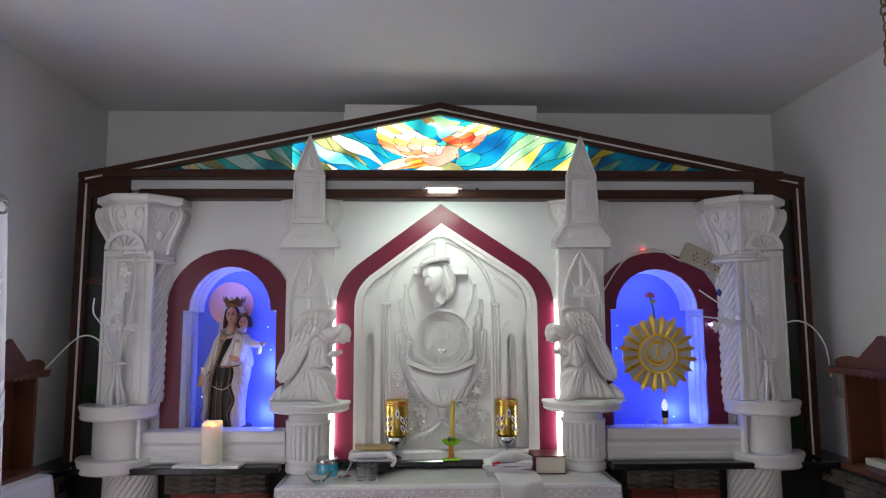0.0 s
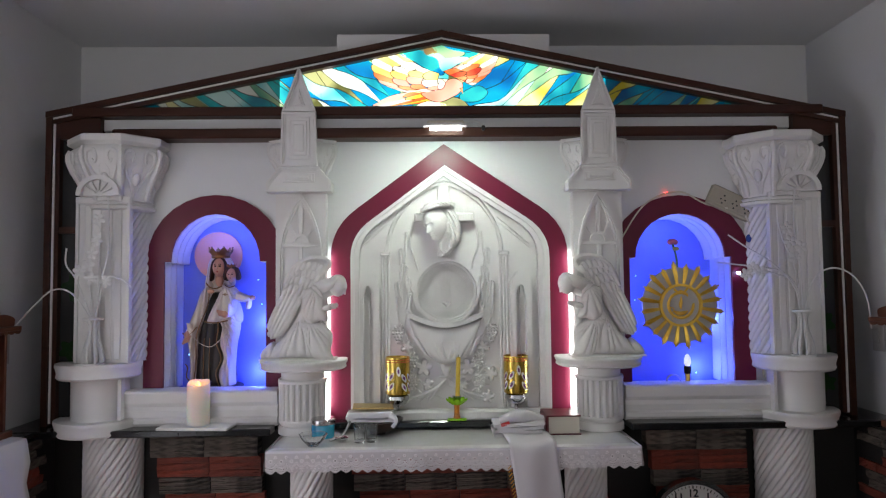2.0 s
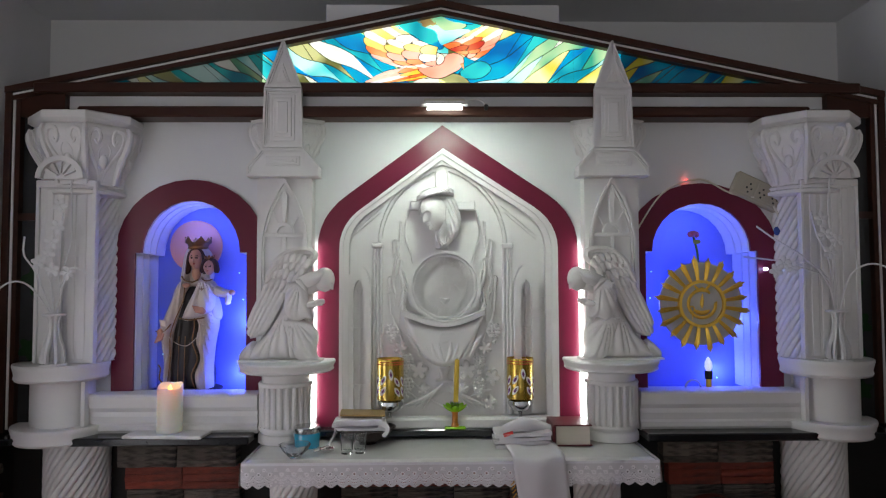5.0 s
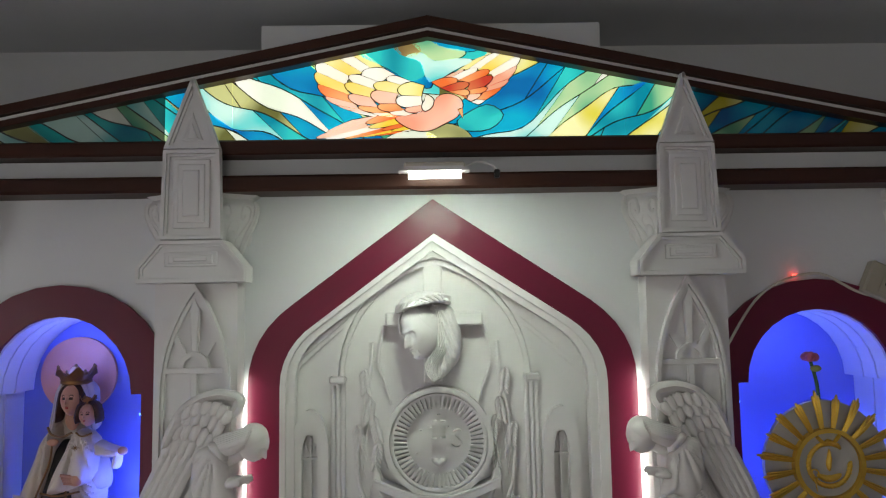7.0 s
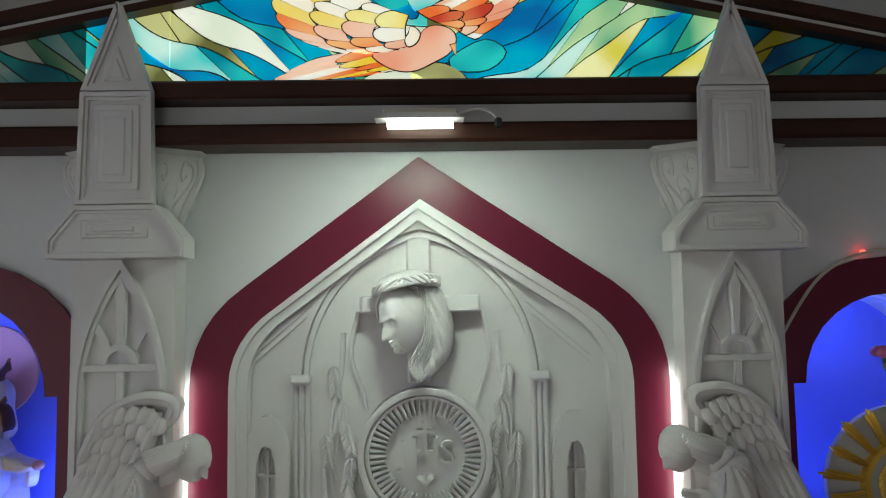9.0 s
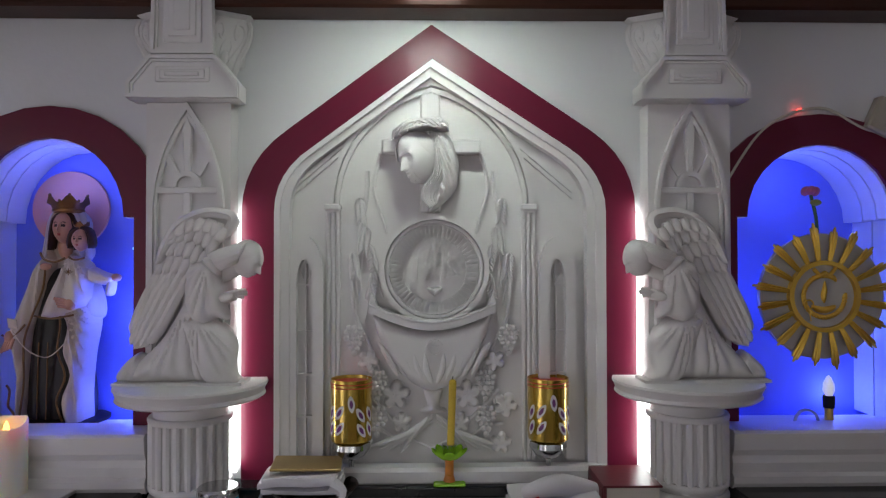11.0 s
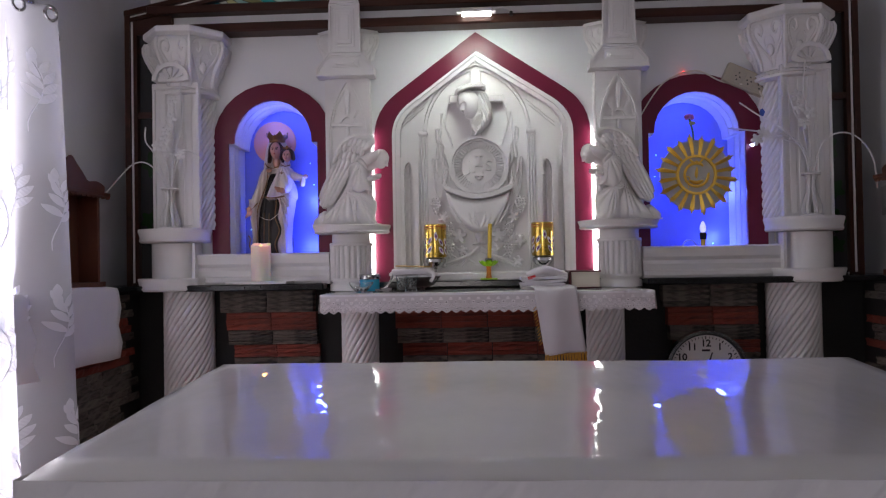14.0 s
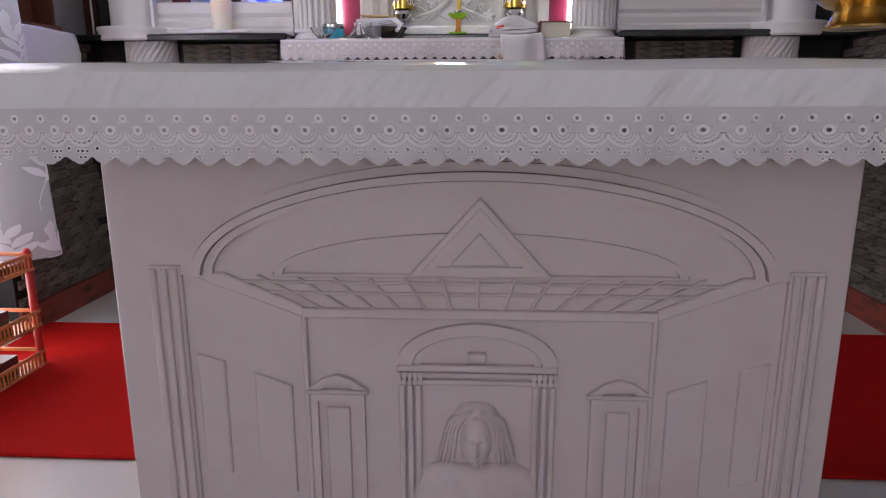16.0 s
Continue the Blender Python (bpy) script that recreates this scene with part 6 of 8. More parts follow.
for q in (-1, 1):
    plume(spline([(cxx + q * 0.002, czz + 0.030), (cxx + q * 0.018, czz + 0.020), (cxx + q * 0.025, czz - 0.004), (cxx + q * 0.024, czz - 0.020)], 4), 0.009, sy - 0.094, 0.012, st, 3, 0.3, 3, 12)
ball(cxx, sy - 0.080, czz + 0.008, 0.025, 0.022, 0.026, st, 14, 9, 3)
crown(cxx - 0.004, sy - 0.084, sz + 0.474, 0.013, 0.018, 5)
swell(spline(Q([(0.09, 0.385), (0.125, 0.372), (0.152, 0.362), (0.150, 0.345), (0.12, 0.34), (0.09, 0.35)]), 5, True), sy - 0.06, 0.03, 0.004, pleats(sx + 0.09, sz + 0.37, 8, 0.005), st, 5, 0.012)
swell(spline(Q([(0.135, 0.352), (0.152, 0.352), (0.148, 0.318), (0.130, 0.315)]), 4, True), sy - 0.062, 0.022, 0.004, None, st, 0, 0.01)
ball(sx + 0.158, sy - 0.078, sz + 0.358, 0.012, 0.012, 0.010, st, 10, 7, 2)
for i in range(4):
    tube([(sx + 0.052 + 0.004 * i, sy - 0.104, sz + 0.305 - 0.006 * i), (sx + 0.028 + 0.003 * i, sy - 0.114, sz + 0.310 - 0.006 * i)], 0.0038, 7, st, mat=2)
    tube([(sx - 0.100 + 0.005 * i, sy - 0.080, sz + 0.212), (sx - 0.112 + 0.007 * i, sy - 0.086, sz + 0.178 + 0.003 * i)], 0.0038, 7, st, mat=2)
ball(sx + 0.058, sy - 0.100, sz + 0.296, 0.016, 0.012, 0.015, st, 10, 7, 2)
ball(sx - 0.098, sy - 0.076, sz + 0.214, 0.012, 0.012, 0.016, st, 10, 7, 2)
ball(sx + 0.0, sy - 0.098, sz + 0.385, 0.014, 0.008, 0.009, st, 10, 7, 2)
for t_ in range(4):
    r_ = Matrix.Rotation(radians(45 * t_), 3, "Y")
    ball(sx + 0.058, sy - 0.106, sz + 0.372, 0.0014, 0.002, 0.011 if t_ % 2 == 0 else 0.007, st, 8, 6, 4, r_)
lathe([(0.105, sz), (0.105, sz + 0.006), (0.09, sz + 0.012)], sx, sy - 0.01, 32, st, mat=1)
single("madonna_statue", st, M, "painted plaster statue of a crowned robed mother holding a child", "statue", smooth=True)
# carved face of the bust on the altar front
bm = bmesh.new()
visage(MX, BY - 0.016, 0.270, 0.028, 0.028, 0.046, bm, beard=0.6, deep=1.8)
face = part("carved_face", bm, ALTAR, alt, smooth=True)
for q in (-1, 1):
    for i in range(4):
        part("lock", plume(spline([(MX + q * (0.008 + 0.004 * i), 0.324 - 0.002 * i), (MX + q * (0.029 + 0.005 * i), 0.300), (MX + q * (0.037 + 0.006 * i), 0.262), (MX + q * (0.040 + 0.008 * i), 0.228)], 4), 0.0042, BY - 0.020 + 0.002 * i, 0.007, bmesh.new(), 0, 0.2, 2, 14), ALTAR, face, smooth=True)

# carved bowed head with thorns on the cross of the panel, in three-quarter view
F = Vector((-0.66, -0.66, -0.36)).normalized()
U = Vector((-0.40, -0.10, 0.90))
U = (U - F * F.dot(U)).normalized()
turn = Matrix(((-F).cross(U), -F, U)).transposed()
HC = Vector((-0.024, RY - 0.054, 1.826))
fig = bmesh.new()
visage(*HC, 0.037, 0.044, 0.060, fig, turn=turn, beard=0.7, deep=1.7)
head = part("bowed_head", fig, WHITE, rel, smooth=True)
rgh = random.Random(12)
bm = bmesh.new()
ball(*(HC + turn @ Vector((0, 0.012, 0.012))), 0.040, 0.042, 0.047, bm, 24, 16, turn=turn)
part("skull_cap", bm, WHITE, head, smooth=True)
# the long fall of hair, a curved mass that ends in a point, carved into locks
mass = spline([(0.004, 1.885), (0.034, 1.892), (0.060, 1.868), (0.072, 1.815), (0.070, 1.765), (0.044, 1.728), (0.006, 1.700), (0.000, 1.712), (0.014, 1.745), (0.020, 1.785), (0.010, 1.835)], 5, True)
part("hair_mass", swell(mass, RY - 0.012, 0.046, 0.0036, lambda x, z: 0.0035 * math.sin(420 * (x + 0.35 * z + 1.1 * (z - 1.78) ** 2)), None, 0, 0.026), WHITE, head, smooth=True)
for i in range(13):
    w = i / 12
    x0 = 0.004 + 0.058 * w
    lock = spline([(x0 - 0.004, 1.886 - 0.020 * w * w), (x0 + 0.006, 1.835 - 0.01 * w), (x0 + 0.004, 1.785), (x0 - 0.016 - 0.012 * w + rgh.uniform(-0.002, 0.002), 1.742), (0.006 + 0.022 * w, 1.708 + 0.014 * w)], 5)
    part("lock", plume(lock, 0.0036, RY - 0.058 + 0.030 * w * w, 0.007, bmesh.new(), 0, 0.3, 1, 20), WHITE, head, smooth=True)
for i in range(5):
    x0 = -0.072 + 0.006 * i
    part("loose_lock", plume(spline([(x0 + 0.006, 1.876), (x0 - 0.002, 1.850), (x0 + 0.002, 1.818 + 0.006 * (i % 2))], 4), 0.0030, RY - 0.040 - 0.005 * i, 0.006, bmesh.new(), 0, 0.35, 1, 12), WHITE, head, smooth=True)
crown_line = spline([(-0.080, RY - 0.046, 1.872), (-0.060, RY - 0.082, 1.880), (-0.018, RY - 0.092, 1.892), (0.022, RY - 0.074, 1.898), (0.046, RY - 0.040, 1.894)], 7)
crown = part("thorn_crown", swell(spline([(-0.078, 1.872), (-0.070, 1.900), (-0.040, 1.916), (0.0, 1.920), (0.038, 1.910), (0.048, 1.888), (0.0, 1.890), (-0.04, 1.880)], 4, True), RY - 0.034, 0.046, 0.004, lambda x, z: 0.004 * math.sin(260 * z - 190 * x), None, 0, 0.020), WHITE, head, smooth=True)
for q in range(4):
    part("twisted_stem", tube([(x, y - 0.004 * math.sin(0.9 * i + 2 * q), z + 0.007 * math.sin(0.7 * i + 1.6 * q) + 0.006) for i, (x, y, z) in enumerate(crown_line)], 0.0042, 6), WHITE, head, smooth=True)
for i in range(1, len(crown_line), 4):
    x, y, z = crown_line[i]
    part("thorn", tube([(x, y, z), (x + rgh.uniform(-0.012, 0.012), y - 0.012, z + rgh.uniform(-0.010, 0.014))], 0.0026, 5, taper=lambda q: 1 - 0.9 * q), WHITE, head)

halo = thing("halo_disc", -0.893, YW + 0.175, 1.74, "dull pink round halo on the niche wall", "halo")
part("disc", prism([(-0.925 + 0.098 * math.cos(a), 1.722 + 0.098 * math.sin(a)) for a in np.linspace(0, 2 * math.pi, 48, endpoint=False)], YW + 0.168, YW + 0.178), material("dull_pink_paint", (0.78, 0.36, 0.26), 0.6, 0.06), halo)

# ---- sunburst monstrance in the other niche ----
STEEL_ROD = material("dull_steel", (0.5, 0.5, 0.5), 0.3, 0.1, metal=1.0)
mx, my, mz = 0.917, 3.46, 1.503
mon = thing("monstrance", mx, my, 1.30, "gilded sunburst monstrance on a pale round plate", "monstrance")
PLATE = material("pale_satin_plate", (0.50, 0.48, 0.46), 0.4, 0.08)
circ = lambda r, n=64: [(mx + r * math.cos(a), mz + r * math.sin(a)) for a in np.linspace(0, 2 * math.pi, n, endpoint=False)]
part("back_plate", prism(circ(0.146), my, my + 0.012, 0.003), PLATE, mon)
part("ring", band(circ(0.083), circ(0.073), my - 0.016, my + 0.001, True), GOLD, mon)
part("inner_plate", prism(circ(0.072), my - 0.006, my + 0.001), PLATE, mon)
wreath = part("wreath", tube([(mx + 0.048 * math.cos(radians(60 + 300 * i / 40)), my - 0.008, mz + 0.048 * math.sin(radians(60 + 300 * i / 40))) for i in range(41)], 0.002, 6), GOLD, mon, smooth=True)
for i in range(34):
    a = radians(60 + 300 * i / 33)
    part("wreath_leaf", ball(mx + 0.048 * math.cos(a), my - 0.010, mz + 0.048 * math.sin(a), 0.0095, 0.004, 0.0045, None, 8, 6, turn=Matrix.Rotation(-a - radians(60), 3, "Y")), GOLD, wreath, smooth=True)
bm = bmesh.new()
swell(spline([(mx - 0.028, mz - 0.020), (mx, mz - 0.024), (mx + 0.028, mz - 0.020), (mx + 0.020, mz - 0.034), (mx, mz - 0.040), (mx - 0.020, mz - 0.034)], 4, True), my - 0.006, 0.008, 0.003, None, bm)
swell(spline([(mx + 0.004, mz + 0.036), (mx + 0.008, mz + 0.01), (mx + 0.002, mz - 0.016), (mx - 0.006, mz), (mx - 0.002, mz + 0.02)], 4, True), my - 0.006, 0.006, 0.003, None, bm)
part("flame_emblem", bm, GOLD, mon)
part("ribbon_bow", tube(spline([(mx - 0.025, my - 0.010, mz + 0.064), (mx - 0.01, my - 0.012, mz + 0.05), (mx, my - 0.012, mz + 0.055), (mx + 0.012, my - 0.012, mz + 0.05), (mx + 0.028, my - 0.010, mz + 0.066)], 5), 0.0045, 7), GOLD, mon, smooth=True)
rgm = random.Random(5)
for i in range(20):
    a = 2 * math.pi * (i + 0.5) / 20
    long = 0.172 if i % 2 else 0.163
    c, s_ = math.cos(a), math.sin(a)
    ray = bmesh.new()
    for k in (-1, 0, 1):
        r0, r1 = 0.084, long - 0.010 * abs(k) - rgm.uniform(0, 0.004)
        p = []
        for q in (0.0, 0.5, 1.0):
            w = k * (0.0030 + 0.0034 * q)
            r = r0 + (r1 - r0) * q
            p.append((mx + r * c - w * s_, my - 0.009 - 0.006 * math.sin(math.pi * (0.2 + 0.6 * q)) + 0.001 * abs(k), mz + r * s_ + w * c))
        tube(spline(p, 4), 0.0036, 6, ray, taper=lambda q: 0.75 + 0.35 * q if q < 0.9 else 0.5)
    part("ray", ray, GOLD, mon, smooth=True)
part("hanger_ring", tube([(mx - 0.040 + 0.010 * math.cos(a), my - 0.018, mz - 0.018 + 0.010 * math.sin(a)) for a in np.linspace(0, 2 * math.pi, 18, endpoint=False)], 0.002, 6, closed=True), GOLD, mon, smooth=True)
part("locket", lathe([(0.001, 0), (0.013, 0.001), (0.016, 0.005), (0.013, 0.009), (0.009, 0.0095)], 0, 0, 24), material("dark_lens", (0.03, 0.03, 0.035), 0.1, metal=0.6), mon, "dark glass locket in a steel rim", smooth=True).matrix_local = Matrix.Translation(Vector((mx - 0.037, my - 0.022, mz - 0.072)) - base_of(mon)) @ pose(0, 0, 0, 90, 0, 0)
part("locket_chain", tube([(mx - 0.040, my - 0.018, mz - 0.028), (mx - 0.037, my - 0.020, mz - 0.056)], 0.0012, 5), GOLD, mon)
part("wall_stay", tube([(mx, my + 0.010, mz), (mx, YW + 0.181, mz)], 0.008, 10), STEEL_ROD, mon, "steel stay to the niche wall")
coil = thing("steel_coil", 0.895, 3.49, 1.165, "small coil of steel wire on the niche floor", "wire")
part("coil", tube([(0.895 + 0.028 * math.cos(0.55 * k), 3.49, 1.205 + 0.028 * math.sin(0.55 * k)) for k in range(34)], 0.0035, 6), STEEL_ROD, coil, smooth=True)
part("coil_foot", box(0.875, 0.915, 3.475, 3.505, 1.1655, 1.180, 0.003), STEEL_ROD, coil)
# rose on top, small bulb candle, coiled wire
rose = thing("artificial_rose", 0.905, 3.52, 1.67, "pink artificial rose on a green stem", "flower")
bm = bmesh.new()
for k in range(9):
    a = 2.4 * k
    r = 0.004 + 0.0016 * k
    ball(0.897 + r * math.cos(a), 3.47 + r * math.sin(a), 1.752 - 0.0006 * k, 0.010, 0.010, 0.010, bm, 8, 6)
part("bloom", bm, material("pink_petals", (0.55, 0.13, 0.20), 0.6, 0.3), rose, smooth=True)
part("stem", tube(spline([(0.917, 3.475, 1.64), (0.912, 3.472, 1.69), (0.898, 3.470, 1.745)], 5), 0.004, 7), material("green_plastic", (0.05, 0.14, 0.04), 0.5), rose)
part("leaf", ball(0.910, 3.468, 1.722, 0.014, 0.004, 0.008), material("yellow_green_leaf", (0.30, 0.32, 0.06), 0.5), rose, smooth=True)
bulb = thing("candle_bulb", 0.955, 3.50, 1.165, "small white candle bulb in a black and brass holder", "bulb")
part("brass_sleeve", lathe([(0.016, 1.166), (0.016, 1.172), (0.010, 1.176), (0.010, 1.235)], 0.955, 3.50, 16), GOLD, bulb, smooth=True)
part("black_socket", lathe([(0.013, 1.235), (0.014, 1.26), (0.012, 1.264)], 0.955, 3.50, 16), DARK, bulb, smooth=True)
part("bulb_glass", lathe([(0.008, 1.264), (0.013, 1.276), (0.012, 1.292), (0.005, 1.308), (0.001, 1.312)], 0.955, 3.50, 16), glowing("white_bulb", (0.85, 0.9, 1.0), 0.5), bulb, smooth=True)

# ---- lights and fittings on the retable ----
STEEL = material("polished_steel", (0.55, 0.55, 0.56), 0.18, 0.08, 20, 120, 0.02, 0.001, metal=1.0)
IVORY = material("ivory_plastic", (0.62, 0.58, 0.50), 0.4, 0.05)
BLACK = material("black_plastic", (0.012, 0.012, 0.013), 0.4, 0.2)
CLEAR = glass("clear_glass", (0.95, 0.97, 0.97))
fix = thing("tube_light", 0.012, 3.40, 2.18, "short white tube light fixed on the wooden beam", "lamp")
part("housing", box(-0.055, 0.085, 3.385, 3.42, 2.198, 2.214, 0.004), IVORY, fix)
part("reflector", prism([(-0.068, 2.192), (0.095, 2.192), (0.078, 2.202), (-0.05, 2.202)], 3.375, 3.42), WHITE, fix)
part("tube", tube([(-0.045, 3.385, 2.184), (0.075, 3.385, 2.184)], 0.010, 12), glowing("lit_tube", (0.93, 1.0, 0.97), 9), fix, smooth=True)
part("cable", tube(spline([(0.085, 3.40, 2.206), (0.12, 3.40, 2.215), (0.15, 3.40, 2.205), (0.16, 3.41, 2.185)], 6), 0.003, 6), WHITE, fix)
part("plug", box(0.153, 0.166, 3.398, 3.412, 2.178, 2.198, 0.003), BLACK, fix)
for x in (-0.462, 0.512):
    sl = thing("strip_light", x, YW - 0.01, 1.10, "bright white vertical strip light beside the arch", "lamp", "strip lights")
    part("strip", box(x - 0.016, x + 0.016, YW - 0.006, YW - 0.0005, 1.095, 1.70, 0.002), glowing("lit_strip", (0.93, 1.0, 1.0), 6.0), sl)
# string of blue lamps
rgs = random.Random(8)
BLUE_LED = glowing("blue_led", (0.12, 0.35, 1.0), 6)
for nx in (NL, NR):
    ls = thing("blue_light_string", nx, YW + 0.1, 1.2, "string of tiny blue lamps inside the niche", "string lights", "blue light strings")
    for i in range(5):
        x = nx + rgs.choice((-1, 1)) * rgs.uniform(0.10, 0.165)
        z = 1.22 + 0.10 * i
        part("tiny_lamp", ball(x, YW + rgs.uniform(0.12, 0.17), z, 0.003, 0.003, 0.003, u=8, v=6), BLUE_LED, ls)
led = thing("red_indicator", 0.885, YW, 1.945, "tiny red lamp above the niche arch", "indicator")
part("lamp", ball(0.885, YW - 0.012, 1.944, 0.007, 0.005, 0.004, u=10, v=6), glowing("red_led", (1.0, 0.05, 0.04), 8), led)
led = thing("blue_indicator", 1.16, YW - 0.03, 1.62, "tiny bright blue lamp on a wire", "indicator")
part("lamp", ball(1.155, YW - 0.03, 1.625, 0.008, 0.006, 0.006, u=10, v=6), glowing("bright_blue_led", (0.35, 0.5, 1.0), 20), led)
# extension board and its wires
# The board's ivory is darkened in its colour to stand for shade there.
SHADED_IVORY = material("shaded_ivory_plastic", (0.40, 0.36, 0.29), 0.45, 0.08)
eb = thing("extension_board", 1.16, YW - 0.03, 1.82, "ivory socket board tilted above the niche", "socket board")
R = Matrix.Translation((1.145, YW - 0.012, 1.898)) @ pose(0, 0, 0, 0, 25, 0)
def placed(bm, m):
    bmesh.ops.transform(bm, matrix=m, verts=bm.verts)
    return bm
part("board", placed(box(-0.10, 0.10, -0.018, 0.012, -0.042, 0.042, 0.005), R), SHADED_IVORY, eb)
for i in range(3):
    cx_ = -0.045 + 0.05 * i
    part("socket_plate", placed(box(cx_ - 0.021, cx_ + 0.021, -0.0195, -0.017, -0.028, 0.028, 0.001), R), SHADED_IVORY, eb)
    for dx, dz in ((0, 0.012), (-0.009, -0.004), (0.009, -0.004), (0, -0.018)):
        part("socket_hole", placed(box(cx_ + dx - 0.003, cx_ + dx + 0.003, -0.0203, -0.0185, dz - 0.003, dz + 0.003), R), BLACK, eb)
part("plug", placed(lathe([(0.012, 0), (0.014, 0.01), (0.010, 0.03)], 0.055, -0.03, 14), R), WHITE, eb, smooth=True)
part("cable", tube(spline([(1.19, YW - 0.03, 1.85), (1.215, YW - 0.035, 1.78), (1.22, YW - 0.03, 1.70), (1.225, YW - 0.03, 1.55), (1.24, YW - 0.03, 1.22)], 6), 0.004, 7), IVORY, eb)
part("thin_wire", tube(spline([(1.12, YW - 0.03, 1.88), (1.04, YW - 0.012, 1.90), (0.93, YW - 0.016, 1.948), (0.80, YW - 0.012, 1.90), (0.70, YW - 0.012, 1.76)], 8), 0.0035, 6), IVORY, eb)
part("connector", ball(1.20, YW - 0.03, 1.76, 0.012, 0.008, 0.016), material("blue_plastic", (0.03, 0.08, 0.35), 0.4), eb, smooth=True)

# ---- vases with white wire flowers on the outer shelves ----
FLOWER = material("white_card_flower", (0.70, 0.69, 0.70), 0.7, 0.05)
for s, vx in ((-1, -1.268), (1, 1.325)):
    vy, vz = 3.335, 1.317
    va = thing("cutout_vase", vx, vy, vz, "white cut-out vase of curved slats on a round shelf", "vase", "cutout vases")
    for k in range(4):
        ang = 40 + 45 * k
        prof = spline([(0.016, 0.0), (0.040, 0.012), (0.036, 0.05), (0.020, 0.10), (0.017, 0.14), (0.030, 0.168)], 5)
        bm = bmesh.new()
        o = [bm.verts.new((r, -0.004, z)) for r, z in prof] + [bm.verts.new((max(r - 0.013, 0.002), -0.004, z)) for r, z in reversed(prof)]
        f = bm.faces.new(o)
        ext = bmesh.ops.extrude_face_region(bm, geom=[f])
        bmesh.ops.translate(bm, verts=[v for v in ext["geom"] if isinstance(v, bmesh.types.BMVert)], vec=(0, 0.008, 0))
        other = bm.copy()
        bmesh.ops.transform(other, matrix=pose(0, 0, 0, 0, 0, 180), verts=other.verts)
        part("slat", placed(bm, pose(vx, vy, vz, 0, 0, ang)), FLOWER, va)
        part("slat", placed(other, pose(vx, vy, vz, 0, 0, ang)), FLOWER, va)
    part("foot", lathe([(0.042, vz), (0.042, vz + 0.006)], vx, vy, 24), FLOWER, va)
    part("rim", lathe([(0.034, vz + 0.160), (0.036, vz + 0.164), (0.034, vz + 0.168)], vx, vy, 24), FLOWER, va)
    fl = thing("wire_flowers", vx, vy, vz + 0.01, "white card flowers on thin curved stems", "flowers", "wire flowers")
    if s < 0:
        stems = ([(0, 0, 0.1), (0.02, 0, 0.28), (0.055, -0.01, 0.42), (0.052, -0.01, 0.60)], [(0, 0, 0.1), (-0.01, 0, 0.25), (-0.03, -0.01, 0.33)], [(0, 0, 0.1), (0.01, 0.01, 0.3), (0.02, 0, 0.50)],
                 [(0, 0, 0.1), (0.03, -0.01, 0.26), (0.07, -0.02, 0.30)], [(0, 0, 0.15), (-0.05, -0.02, 0.30), (-0.09, -0.02, 0.36), (-0.09, -0.02, 0.42)], [(0, 0, 0.15), (-0.06, -0.03, 0.255), (-0.13, -0.03, 0.27), (-0.20, -0.03, 0.21), (-0.27, -0.03, 0.13)], [(0, 0, 0.15), (0.06, -0.04, 0.3), (0.11, -0.05, 0.31), (0.16, -0.05, 0.275)])
        blooms = ((-0.03, 0.335), (0.015, 0.31), (0.0, 0.36), (0.065, 0.30), (0.03, 0.45), (0.035, 0.52), (0.01, 0.40))
    else:
        stems = ([(0, 0, 0.1), (-0.02, 0, 0.25), (-0.08, -0.02, 0.31), (-0.20, -0.04, 0.33), (-0.34, -0.06, 0.345)], [(0, 0, 0.1), (-0.03, -0.01, 0.25), (-0.12, -0.03, 0.34), (-0.22, -0.04, 0.40), (-0.29, -0.05, 0.445)], [(0, 0, 0.1), (-0.02, 0, 0.26), (-0.10, -0.02, 0.30), (-0.21, -0.04, 0.325)],
                 [(0, 0, 0.1), (0.0, 0, 0.3), (-0.02, 0, 0.5), (-0.01, 0, 0.62)], [(0, 0, 0.1), (-0.02, 0.0, 0.32), (-0.06, 0, 0.42), (-0.08, 0, 0.50)], [(0, 0, 0.12), (0.03, -0.02, 0.27), (0.09, -0.03, 0.32), (0.16, -0.04, 0.30), (0.215, -0.04, 0.22), (0.23, -0.04, 0.10)])
        blooms = ((-0.20, 0.325), (-0.225, 0.30), (-0.17, 0.31), (-0.06, 0.42), (-0.045, 0.36), (-0.02, 0.40), (-0.07, 0.47))
    for p in stems:
        part("stem", tube(spline([(vx + x, vy + y, vz + z) for x, y, z in p], 7), 0.0030, 6), FLOWER, fl)
    for bx_, bz_ in blooms:
        bm = bmesh.new()
        for k in range(5):
            a = 2 * math.pi * k / 5 + bx_ * 30
            ball(vx + bx_ + 0.013 * math.cos(a), vy - 0.045, vz + bz_ + 0.013 * math.sin(a), 0.0120, 0.0025, 0.0085, bm, 8, 6, turn=Matrix.Rotation(-a, 3, "Y"))
        ball(vx + bx_, vy - 0.047, vz + bz_, 0.004, 0.003, 0.004, bm, 8, 6)
        part("bloom", bm, FLOWER, fl, smooth=True)

